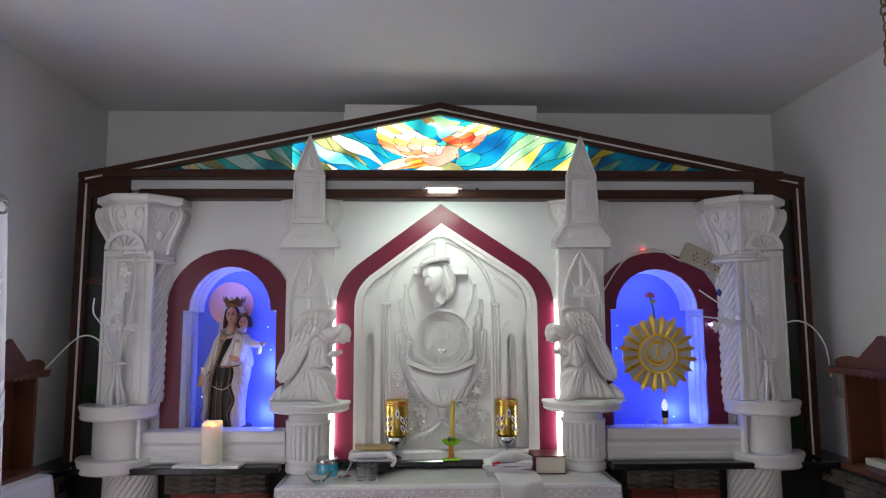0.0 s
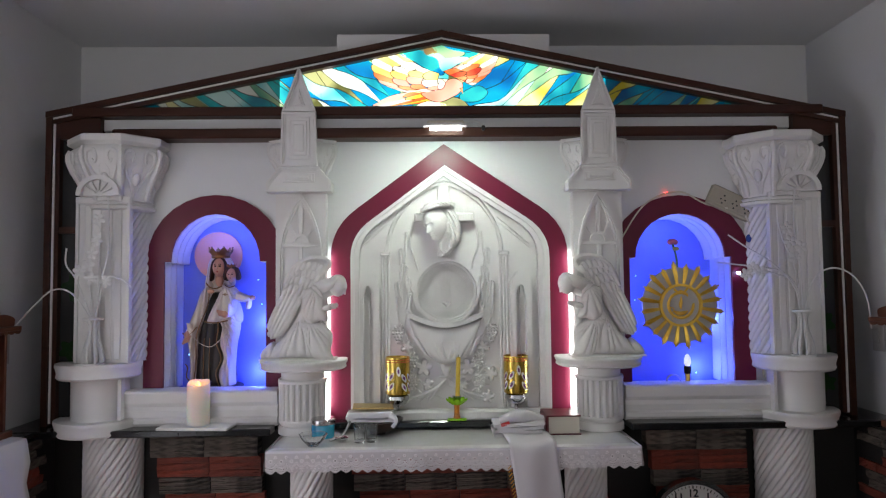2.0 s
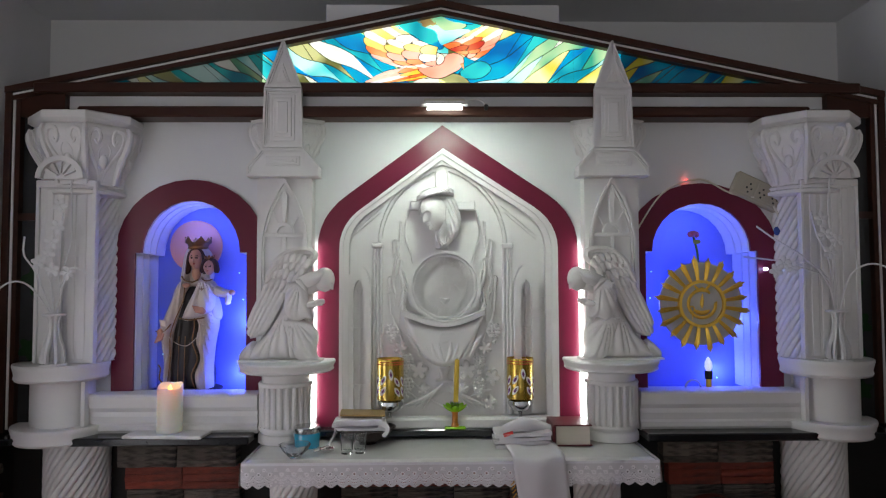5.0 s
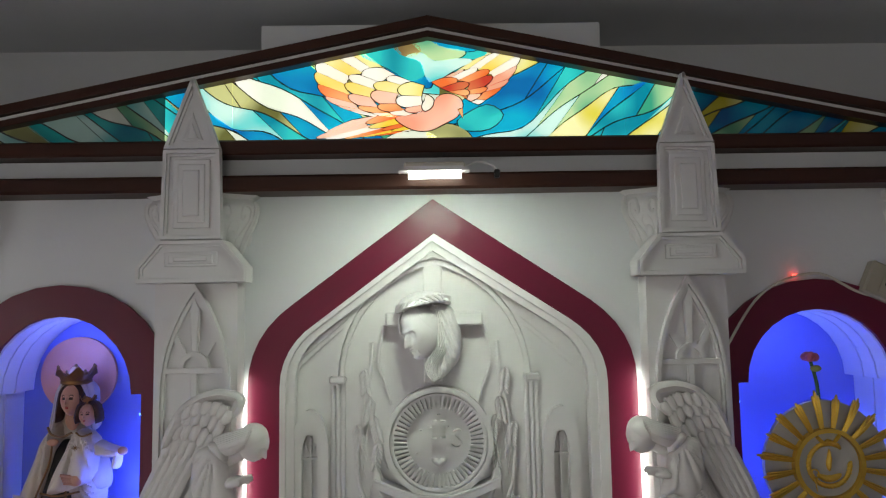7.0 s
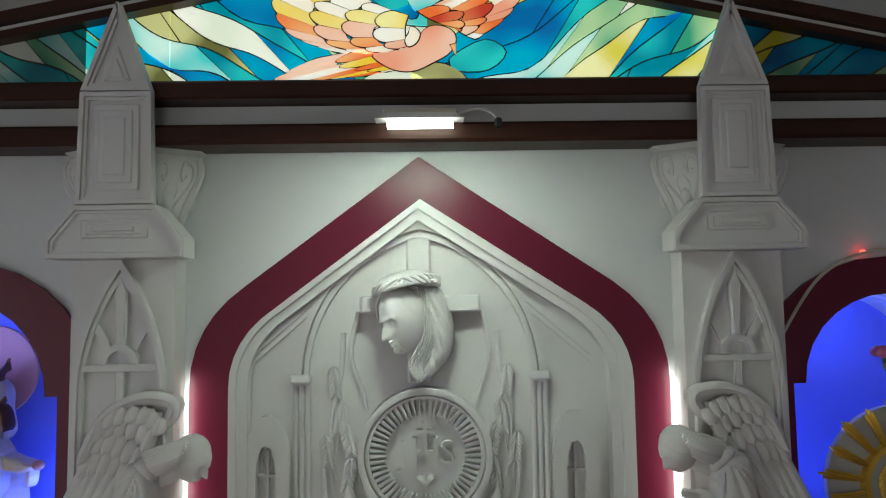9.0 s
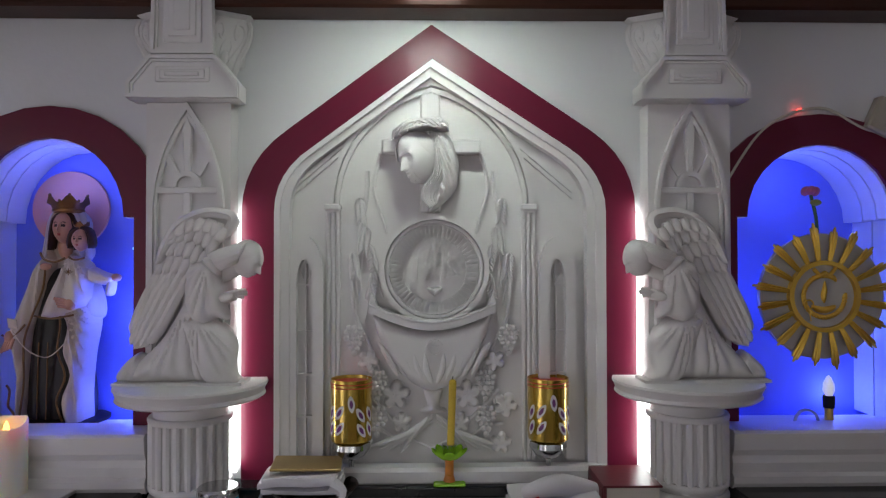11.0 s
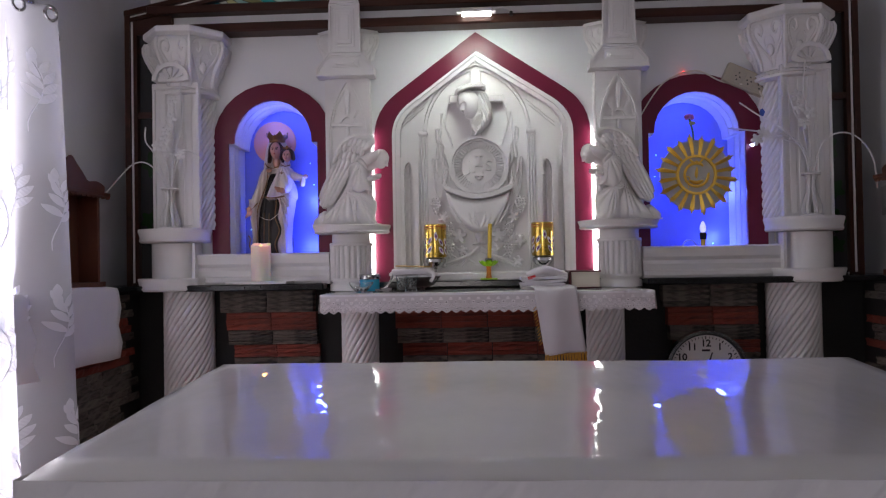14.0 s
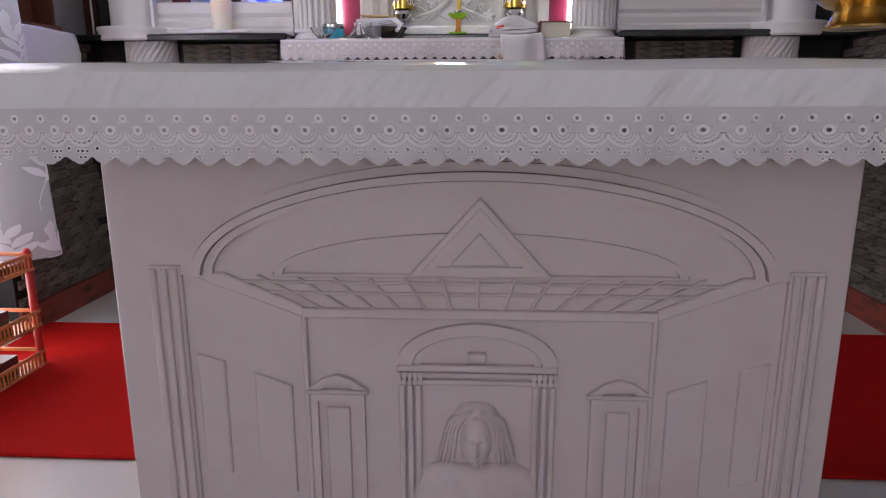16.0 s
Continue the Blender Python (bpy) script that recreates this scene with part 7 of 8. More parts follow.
# ---- on the ledge ----
GY, GB = 3.465, LT + 0.001
SILVERLEAF = material("silver_leaf_paint", (0.75, 0.72, 0.75), 0.35, 0.1)
PURPLE = material("violet_paint", (0.16, 0.03, 0.18), 0.4)
REDLINE = material("red_painted_line", (0.5, 0.02, 0.02), 0.35)
AMBER = material("amber_lustre_glass", (0.62, 0.40, 0.05), 0.16, 0.55, 14, 90, 0.0, metal=0.75, coat=1.0, stretch=(3, 3, 0.3))
for gx in (-0.176, 0.277):
    gb = thing("goblet_lamp", gx, GY, GB, "amber glass lamp with silver leaves on a steel goblet", "lamp", "goblet lamps")
    part("steel_foot", lathe([(0.028, GB), (0.027, GB + 0.003), (0.008, GB + 0.010), (0.006, GB + 0.04), (0.008, GB + 0.052)], gx, GY, 28), STEEL, gb, smooth=True)
    part("steel_cup", lathe([(0.008, GB + 0.050), (0.030, GB + 0.060), (0.042, GB + 0.078), (0.040, GB + 0.090), (0.032, GB + 0.094)], gx, GY, 28, shape=lambda a, z: 1 + 0.06 * math.cos(6 * a) * (z - GB - 0.05) / 0.04), STEEL, gb, smooth=True)
    part("glass_chimney", lathe([(0.040, GB + 0.096), (0.047, GB + 0.098), (0.0475, GB + 0.102), (0.0475, GB + 0.236), (0.0465, GB + 0.237), (0.0455, GB + 0.235), (0.0455, GB + 0.104)], gx, GY, 40), AMBER, gb, "amber painted glass", smooth=True)
    part("golden_lining", lathe([(0.035, GB + 0.10), (0.035, GB + 0.200)], gx, GY, 28), material("gold_foil", (0.66, 0.44, 0.07), 0.3, 0.25, 25, metal=0.5), gb, smooth=True)
    for z in (0.2185, 0.2265):
        part("red_band", lathe([(0.0474, GB + z), (0.0481, GB + z + 0.0006), (0.0481, GB + z + 0.0018), (0.0474, GB + z + 0.0026)], gx, GY, 36), REDLINE, gb)
    for a, z, tl in ((-84, 0.186, 6), (-118, 0.166, -32), (-118, 0.130, -34), (-58, 0.160, 30), (-56, 0.126, 32), (-150, 0.162, -20), (-150, 0.128, -20), (-28, 0.160, 20), (-28, 0.126, 20)):
        leaf_ob = None
        for r, mm, nm in ((1.0, SILVERLEAF, "leaf"), (0.5, PURPLE, "leaf_vein")):
            bm = bmesh.new()
            off = 0.0478 + (0.0005 if r < 1 else 0)
            ring_ = []
            for i in range(20):
                q = 2 * math.pi * i / 20
                px, pz = 0.0078 * r * math.sin(q) * abs(math.sin(q)) ** 0.35, 0.019 * r * math.cos(q)
                c, s_ = math.cos(radians(tl)), math.sin(radians(tl))
                px, pz = px * c - pz * s_, px * s_ + pz * c
                ang = radians(a) + px / off
                ring_.append((ang, pz))
            rows = [[bm.verts.new((gx + (off + d) * math.cos(q), GY + (off + d) * math.sin(q), GB + z + w)) for q, w in ring_] for d in (-0.0006, 0.0004)]
            bm.faces.new(rows[1])
            for i in range(20):
                bm.faces.new((rows[0][i], rows[0][(i + 1) % 20], rows[1][(i + 1) % 20], rows[1][i]))
            leaf_ob = part(nm, bm, mm, gb if r == 1.0 else leaf_ob)
cd = thing("green_candle_holder", 0.048, 3.445, GB, "bright green lotus holder with a thin yellow candle", "candle holder")
LIME = material("lime_plastic", (0.30, 0.62, 0.02), 0.25, 0.1)
part("foot", box(0.012, 0.084, 3.42, 3.47, GB, GB + 0.006, 0.002), LIME, cd)
part("stem", lathe([(0.014, GB + 0.006), (0.010, GB + 0.02), (0.010, GB + 0.05), (0.014, GB + 0.058)], 0.048, 3.445, 18), material("orange_beads", (0.65, 0.22, 0.02), 0.3, 0.4, 60), cd, smooth=True)
for k in range(8):
    a = radians(45 * k + 10)
    bm = swell(spline([(0, 0.0), (0.012, 0.012), (0.011, 0.028), (0.0, 0.038), (-0.011, 0.028), (-0.012, 0.012)], 4, True), 0, 0.005, 0.003)
    part("petal", placed(bm, Matrix.Translation((0.048, 3.445, GB + 0.058)) @ pose(0, 0, 0, 0, 0, 45 * k) @ pose(0, -0.01, 0, 52, 0, 0)), LIME, cd)
part("metal_cup", lathe([(0.013, GB + 0.062), (0.017, GB + 0.09), (0.015, GB + 0.09)], 0.048, 3.445, 18), STEEL, cd, smooth=True)
part("candle", placed(lathe([(0.0085, 0.07), (0.0085, 0.232), (0.004, 0.236)], 0, 0, 16), Matrix.Translation((0.048, 3.445, GB)) @ pose(0, 0, 0, 0, 2, 0)), material("yellow_wax", (0.72, 0.50, 0.06), 0.4, 0.05), cd, "yellow wax", smooth=True)
part("wick", placed(lathe([(0.001, 0.236), (0.001, 0.243)], 0, 0, 6), Matrix.Translation((0.048, 3.445, GB)) @ pose(0, 0, 0, 0, 2, 0)), BLACK, cd)
# flickering pillar candle on a white board
single("white_board", placed(box(-0.13, 0.13, -0.075, 0.075, 0, 0.010, 0.002), pose(-0.90, 3.385, LT + 0.001, 0, 0, -4)), WHITE, "thin white board under a candle", "board")
WAX = bpy.data.materials.new("glowing_ivory_wax")
WAX.use_nodes = True
ws = WAX.node_tree.nodes["Principled BSDF"]
ws.inputs["Base Color"].default_value = (0.80, 0.72, 0.64, 1)
ws.inputs["Roughness"].default_value = 0.5
ws.inputs["Subsurface Weight"].default_value = 0.8
ws.inputs["Subsurface Radius"].default_value = (0.05, 0.02, 0.008)
ws.inputs["Subsurface Scale"].default_value = 0.6
# Wax emission grows towards the top, in place of light passing through.
wt = WAX.node_tree
wc = wt.nodes.new("ShaderNodeTexCoord")
wx_ = wt.nodes.new("ShaderNodeSeparateXYZ")
wr = wt.nodes.new("ShaderNodeMapRange")
wr.inputs["From Min"].default_value, wr.inputs["From Max"].default_value = 0.07, 0.16
wr.inputs["To Min"].default_value, wr.inputs["To Max"].default_value = 0.0, 0.10
wt.links.new(wc.outputs["Object"], wx_.inputs[0])
wt.links.new(wx_.outputs["Z"], wr.inputs["Value"])
wt.links.new(wr.outputs[0], ws.inputs["Emission Strength"])
ws.inputs["Emission Color"].default_value = (1.0, 0.30, 0.10, 1)
pc = thing("pillar_candle", -0.90, 3.37, LT + 0.011, "ivory pillar candle with a warm glowing top", "candle")
z0 = LT + 0.012
bm = lathe([(0.040, z0), (0.0405, z0 + 0.004), (0.0405, z0 + 0.148), (0.039, z0 + 0.152), (0.036, z0 + 0.149), (0.030, z0 + 0.132), (0.016, z0 + 0.128), (0.002, z0 + 0.127)], -0.90, 3.37, 48)
for v in bm.verts:
    if v.co.z > z0 + 0.14:
        v.co.z += 0.009 * (v.co.y - 3.37) / 0.04 + 0.003 * math.sin(3 * math.atan2(v.co.y - 3.37, v.co.x + 0.90))
part("wax", bm, WAX, pc, smooth=True)
part("flame", lathe([(0.001, z0 + 0.129), (0.007, z0 + 0.134), (0.005, z0 + 0.146), (0.0006, z0 + 0.156)], -0.90, 3.37, 12), glowing("flame_glow", (1.0, 0.42, 0.10), 5), pc, smooth=True)
lamp("candle_glow", "POINT", pose(-0.90, 3.37, z0 + 0.16), 0.03, (1.0, 0.45, 0.15), 0.006)

# ---- on the small altar table ----
TT = TZ + 0.001
def folded_cloth(name, x0, x1, y0, y1, z0, layers, mat, label, seed, category="cloth"):
    rg = random.Random(seed)
    th = thing(name, (x0 + x1) / 2, (y0 + y1) / 2, z0, label, category)
    for k in range(layers):
        bm = box(x0 + rg.uniform(0, 0.02), x1 - rg.uniform(0, 0.03), y0 + rg.uniform(0, 0.01), y1 - rg.uniform(0, 0.02), z0 + 0.011 * k, z0 + 0.011 * k + 0.0105)
        bmesh.ops.subdivide_edges(bm, edges=bm.edges, cuts=7, use_grid_fill=True)
        for v in bm.verts:
            v.co.z += 0.006 * noise.noise(Vector((14 * v.co.x, 14 * v.co.y, seed + 0.7 * k))) + 0.003 * k * (v.co.x - x0) / (x1 - x0)
            v.co.z = max(v.co.z, z0)
            v.co.y += 0.006 * noise.noise(Vector((11 * v.co.x, 3 * v.co.z, seed + 5)))
        part("fold", placed(bm, Matrix.Identity(4)), mat, th, smooth=True)
    return th
LINEN = material("grey_white_linen", (0.60, 0.57, 0.60), 0.85, 0.08, 12, 500, 0.3, 0.001)
folded_cloth("folded_stole", 0.17, 0.36, 3.29, 3.42, TT, 4, LINEN, "grey-white folded linen with a red tag", 4)
part("red_tag", placed(box(-0.016, 0.016, -0.001, 0.001, -0.006, 0.006), Matrix.Translation((0.215, 3.296, TT + 0.046)) @ pose(0, 0, 0, -30, -15, 8)), REDLINE, bpy.data.objects["folded_stole"])
bm = tube(spline([(0.20, 3.33, TT + 0.05), (0.26, 3.32, TT + 0.07), (0.31, 3.35, TT + 0.058), (0.37, 3.36, TT + 0.045)], 6), 0.022, 10, taper=lambda q: 0.6 + 0.5 * math.sin(math.pi * q))
part("rolled_corner", bm, LINEN, bpy.data.objects["folded_stole"], smooth=True)
# long cloth that hangs over the edge, with a gold fringe
hc = thing("hanging_stole", 0.29, 3.2, TT, "long white stole with a gold fringe hanging over the table", "stole")
bm = bmesh.new()
path = [(0.20, 3.36, TT + 0.012), (0.205, 3.30, TT + 0.010), (0.21, 3.22, TT + 0.008), (0.212, 3.168, TT + 0.005), (0.214, 3.152, TT - 0.014), (0.222, 3.147, 0.97), (0.235, 3.143, 0.88), (0.247, 3.140, 0.805)]
path = spline(path, 4)
cols = []
for i in range(15):
    w = i / 14
    cols.append([bm.verts.new((x + 0.165 * w - 0.012 * w * q / len(path), y - 0.003 * math.sin(9 * w + 0.2 * q) - 0.004 * math.sin(4 * w), z + 0.003 * math.sin(7 * w + 0.15 * q) + 0.012 * w * (q / len(path)))) for q, (x, y, z) in enumerate(path)])
for a, b in zip(cols, cols[1:]):
    for k in range(len(path) - 1):
        bm.faces.new((a[k], b[k], b[k + 1], a[k + 1]))
so = part("cloth", bm, LINEN, hc, smooth=True)
so.modifiers.new("thickness", "SOLIDIFY").thickness = 0.003
FRINGE = material("gold_fringe", (0.55, 0.27, 0.03), 0.6, 0.3, 60)
for k in range(30):
    x = 0.248 + 0.0052 * k
    zt = 0.806 + 0.012 * k / 29
    part("fringe_strand", tube([(x, 3.140, zt), (x + 0.002 * math.sin(3 * k), 3.139, zt - 0.02), (x + 0.003 * math.sin(2 * k), 3.139, zt - 0.042 - 0.004 * math.sin(5 * k))], 0.0024, 5), FRINGE, hc)
for k in range(12):
    z = 0.985 - 0.012 * k
    part("side_fringe", tube([(0.216 + 0.002 * k, 3.150, z), (0.206 + 0.002 * k, 3.151, z - 0.012)], 0.0018, 5), FRINGE, hc)
# red book
bk = thing("red_prayer_book", 0.425, 3.39, TT, "thick closed prayer book with a dark red cover", "book")
PAGES = material("cream_page_edges", (0.68, 0.63, 0.54), 0.8, 0.08, 5, 400, 0.4, 0.001, stretch=(1, 1, 25))
COVER = material("dark_red_cover", (0.11, 0.012, 0.018), 0.35, 0.2)
part("page_block", box(0.375, 0.487, 3.325, 3.458, TT + 0.004, TT + 0.064), PAGES, bk)
part("cover_top", box(0.366, 0.493, 3.318, 3.464, TT + 0.064, TT + 0.069, 0.002), COVER, bk)
part("cover_bottom", box(0.366, 0.493, 3.318, 3.464, TT, TT + 0.004, 0.001), COVER, bk)
part("spine", box(0.364, 0.375, 3.318, 3.464, TT + 0.003, TT + 0.066, 0.004), COVER, bk)
single("red_pouch", placed(box(-0.03, 0.03, -0.018, 0.018, 0, 0.014, 0.006, segs=2), pose(0.335, 3.455, TT, 0, 0, -10)), REDLINE, "small flat red pouch beside the book", "pouch", smooth=True)
# dark bowl with folded cloth and a gilt book on top
bw = thing("dark_bowl", -0.265, 3.40, TT, "dark glazed bowl holding folded cloths", "bowl")
part("bowl", lathe([(0.03, TT), (0.032, TT + 0.008), (0.066, TT + 0.020), (0.096, TT + 0.054), (0.091, TT + 0.054), (0.060, TT + 0.026)], -0.248, 3.385, 40), material("dark_brown_glaze", (0.02, 0.010, 0.008), 0.12, 0.3), bw, smooth=True)
folded_cloth("white_napkins", -0.36, -0.175, 3.33, 3.45, TT + 0.052, 3, CLOTH, "white folded napkins lying on a bowl", 9)
bm = tube(spline([(-0.20, 3.33, TT + 0.075), (-0.18, 3.325, TT + 0.06), (-0.19, 3.32, TT + 0.035)], 5), 0.016, 8, taper=lambda q: 1 - 0.6 * q)
part("draped_corner", bm, CLOTH, bpy.data.objects["white_napkins"], smooth=True)
single("gilt_plate", placed(box(-0.075, 0.075, -0.05, 0.05, 0, 0.006, 0.002), pose(-0.265, 3.40, TT + 0.094, 0, 2, 5)), material("worn_gilt", (0.40, 0.28, 0.12), 0.4, 0.3, metal=0.7), "flat worn gilt plate on folded napkins", "plate")
# small glass and metal things
def tumbler(x, y, h=0.062, r=0.022):
    bm = lathe([(r * 0.8, TT), (r, TT + h), (r - 0.002, TT + h), (r * 0.8 - 0.002, TT + 0.010), (0.002, TT + 0.009)], x, y, 24)
    return single("drinking_glass", bm, CLEAR, "small clear drinking glass on the cloth", "glass", "drinking glasses", smooth=True)
tumbler(-0.300, 3.255), tumbler(-0.259, 3.262)
JX, JY = -0.442, 3.345
jar = thing("blue_jar", JX, JY, TT, "small blue glass jar with a steel lid", "jar")
part("jar_body", lathe([(0.040, TT), (0.042, TT + 0.004), (0.042, TT + 0.045), (0.040, TT + 0.048), (0.038, TT + 0.045), (0.038, TT + 0.006)], JX, JY, 32), material("blue_tinted_glass", (0.02, 0.30, 0.48), 0.08, 0.2, 20, 120, 0.0, coat=1.0), jar, smooth=True)
part("lid", lathe([(0.043, TT + 0.048), (0.044, TT + 0.052), (0.044, TT + 0.064), (0.040, TT + 0.068)], JX, JY, 32), STEEL, jar, smooth=True)
gbw = lathe([(0.018, TT), (0.02, TT + 0.003), (0.038, TT + 0.022), (0.048, TT + 0.040), (0.045, TT + 0.040), (0.034, TT + 0.022), (0.016, TT + 0.007)], -0.455, 3.212, 36, shape=lambda a, z: 1 + 0.05 * math.cos(10 * a) * (z - TT) / 0.04)
single("glass_bowl", gbw, CLEAR, "clear scalloped glass bowl on the cloth", "bowl", smooth=True)
tl = thing("steel_tongs", -0.37, 3.28, TT, "small polished steel incense tongs", "tongs")
for q in (-1, 1):
    part("arm", tube(spline([(-0.395 + 0.01 * q, 3.27 + 0.015 * q, TT + 0.006), (-0.37, 3.275, TT + 0.012), (-0.355, 3.29 - 0.01 * q, TT + 0.03), (-0.34, 3.30, TT + 0.06 + 0.004 * q)], 6), 0.004, 8), STEEL, tl, smooth=True)
part("cup", lathe([(0.012, TT), (0.022, TT + 0.006), (0.024, TT + 0.014), (0.02, TT + 0.012)], -0.365, 3.268, 20), STEEL, tl, smooth=True)

# ---- wall clock leaning on the lower wall ----
kx, ky, kz, kr = 0.915, 3.38, 0.702, 0.163
ck = thing("wall_clock", kx, ky, kz - kr, "round white wall clock with a silver rim and black pointers", "clock")
cring = lambda r, n=72: [(kx + r * math.cos(a), kz + r * math.sin(a)) for a in np.linspace(0, 2 * math.pi, n, endpoint=False)]
part("rim", band(cring(kr), cring(kr - 0.012), ky - 0.02, ky + 0.02, True), STEEL, ck)
part("inner_rim", band(cring(kr - 0.012), cring(kr - 0.018), ky - 0.012, ky + 0.018, True), BLACK, ck)
part("dial", prism(cring(kr - 0.013), ky - 0.002, ky + 0.018), material("white_dial", (0.72, 0.70, 0.68), 0.5, 0.03), ck)
INK = material("black_ink", (0.01, 0.01, 0.01), 0.5)
for n in range(1, 13):
    a = radians(90 - 30 * n)
    letters(str(n), 0.040, kx + 0.110 * math.cos(a), ky - 0.0035, kz + 0.110 * math.sin(a), 0.0008, INK, ck, "numeral", 0.0008)
for n in range(60):
    a = radians(6 * n)
    r0, r1, w = (0.130, 0.138, 0.0012) if n % 5 else (0.128, 0.139, 0.002)
    c, s_ = math.cos(a), math.sin(a)
    part("minute_mark", prism([(kx + r0 * c - w * s_, kz + r0 * s_ + w * c), (kx + r1 * c - w * s_, kz + r1 * s_ + w * c), (kx + r1 * c + w * s_, kz + r1 * s_ - w * c), (kx + r0 * c + w * s_, kz + r0 * s_ - w * c)], ky - 0.0035, ky - 0.0021), INK, ck)
for ang, long, w, nm in ((18, 0.078, 0.005, "hour_pointer"), (-145, 0.105, 0.0035, "minute_pointer"), (103, 0.10, 0.001, "second_pointer")):
    a = radians(90 - ang)
    c, s_ = math.cos(a), math.sin(a)
    part(nm, prism([(kx - 0.02 * c - w * s_, kz - 0.02 * s_ + w * c), (kx + long * c - 0.4 * w * s_, kz + long * s_ + 0.4 * w * c), (kx + long * c + 0.4 * w * s_, kz + long * s_ - 0.4 * w * c), (kx - 0.02 * c + w * s_, kz - 0.02 * s_ - w * c)], ky - 0.007, ky - 0.005), INK, ck)
part("maker_mark", box(kx - 0.016, kx + 0.016, ky - 0.0032, ky - 0.0021, kz + 0.078, kz + 0.086), INK, ck)
part("wall_mount", box(kx - 0.03, kx + 0.03, ky + 0.018, 3.499, kz + 0.02, kz + 0.07), BLACK, ck)

# ---- wooden wall shelves, switches ----
def wall_shelf(s, xw, y0, y1, deep):
    """A small open wooden shrine on a side wall, with a scalloped roof edge and a carved crest. s: -1 on the left wall, 1 on the right."""
    ws_ = thing("wooden_wall_shelf", xw, (y0 + y1) / 2, LT, "reddish wooden wall shrine with a scalloped roof and crest", "shelf", "wall shelves")
    X = lambda d: xw - s * d * deep
    def bx(name, d0, d1, ya, yb, za, zb, bv=0.002):
        a, b = sorted((X(d0), X(d1)))
        part(name, box(a, b, ya, yb, za, zb, bv), SHELFWOOD, ws_)
    bx("back", 0.001, 0.010, y0, y1, 1.085, 1.455)
    bx("side", 0.010, 0.145, y0, y0 + 0.014, 1.10, 1.445)
    bx("side", 0.010, 0.145, y1 - 0.014, y1, 1.10, 1.445)
    bx("bottom", 0.002, 0.165, y0 - 0.02, y1 + 0.02, 1.082, 1.104)
    bx("roof", 0.002, 0.18, y0 - 0.045, y1 + 0.045, 1.447, 1.462)
    n = 14
    for k in range(n):
        ya = y0 - 0.045 + (y1 - y0 + 0.09) * k / n
        yb = ya + (y1 - y0 + 0.09) / n
        bm = bmesh.new()
        pts = [(ya, 1.4465), (yb, 1.4465)] + [(0.5 * (ya + yb) + 0.5 * (yb - ya) * math.cos(a), 1.4465 - 0.012 * math.sin(a)) for a in np.linspace(0, math.pi, 6)][1:-1]
        f = [bm.verts.new((X(0.176), y, z)) for y, z in pts]
        b = [bm.verts.new((X(0.170), y, z)) for y, z in pts]
        bm.faces.new(f), bm.faces.new(b)
        for i in range(len(pts)):
            j = (i + 1) % len(pts)
            bm.faces.new((f[i], f[j], b[j], b[i]))
        part("roof_scallop", bm, SHELFWOOD, ws_)
    yc, h = (y0 + y1) / 2, (y1 - y0) / 2 + 0.03
    crest = spline([(-h, 1.463), (-h, 1.49), (-0.75 * h, 1.505), (-0.5 * h, 1.50), (-0.35 * h, 1.525), (-0.15 * h, 1.56), (0, 1.585), (0.15 * h, 1.56), (0.35 * h, 1.525), (0.5 * h, 1.50), (0.75 * h, 1.505), (h, 1.49), (h, 1.463)], 4)
    bm = bmesh.new()
    f = [bm.verts.new((X(0.150), yc + y, z)) for y, z in crest]
    b = [bm.verts.new((X(0.135), yc + y, z)) for y, z in crest]
    bm.faces.new(f), bm.faces.new(b)
    for i in range(len(crest)):
        j = (i + 1) % len(crest)
        bm.faces.new((f[i], f[j], b[j], b[i]))
    part("crest", bm, SHELFWOOD, ws_)
    return ws_


wall_shelf(-1, XL, 2.86, 3.24, 0.6)
wall_shelf(1, XR, 2.74, 3.20, 0.95)
single("paper_box", box(1.58, 1.63, 3.05, 3.16, 1.105, 1.13, 0.003), material("white_card_box", (0.6, 0.57, 0.5), 0.6), "small pale paper box in the wooden shelf", "box")
SWITCH = material("grey_switch_plate", (0.42, 0.40, 0.40), 0.4, 0.05)
for s, xw, y0, y1 in ((-1, XL, 3.31, 3.375), (1, XR, 3.40, 3.465)):
    sw = thing("switch_plate", xw, (y0 + y1) / 2, 1.32, "grey square switch plate on the side wall", "switch", "switch plates")
    a, b = sorted((xw, xw - s * 0.012))
    part("plate", box(a, b, y0, y1, 1.32, 1.44, 0.003), SWITCH, sw)
    a, b = sorted((xw - s * 0.012, xw - s * 0.017))
    part("rocker", box(a, b, y0 + 0.02, y1 - 0.02, 1.35, 1.41, 0.002), SWITCH, sw)

# cloth over the ledge below the left shelf
cv = thing("ledge_cover_cloth", -1.50, 3.0, LT, "white cloth draped over the stone ledge", "cloth")
bm = bmesh.new()
prof = [(-1.597, 1.083), (-1.54, 1.086), (-1.475, 1.085), (-1.452, 1.080), (-1.445, 1.066), (-1.442, 1.00), (-1.440, 0.93), (-1.438, 0.86), (-1.436, 0.80)]
rows = []
for j in range(25):
    y = 2.55 + (3.255 - 2.55) * j / 24
    rows.append([bm.verts.new((x + (0.006 * math.sin(17 * y + 3 * i) * (i > 4)), y + 0.004 * math.sin(3 * i), z + 0.004 * math.sin(13 * y) * (i > 1))) for i, (x, z) in enumerate(prof)])
for a, b in zip(rows, rows[1:]):
    for i in range(len(prof) - 1):
        bm.faces.new((a[i], b[i], b[i + 1], a[i + 1]))
cvm = part("cover", bm, CLOTH, cv, smooth=True)
cvm.modifiers.new("thickness", "SOLIDIFY").thickness = 0.003

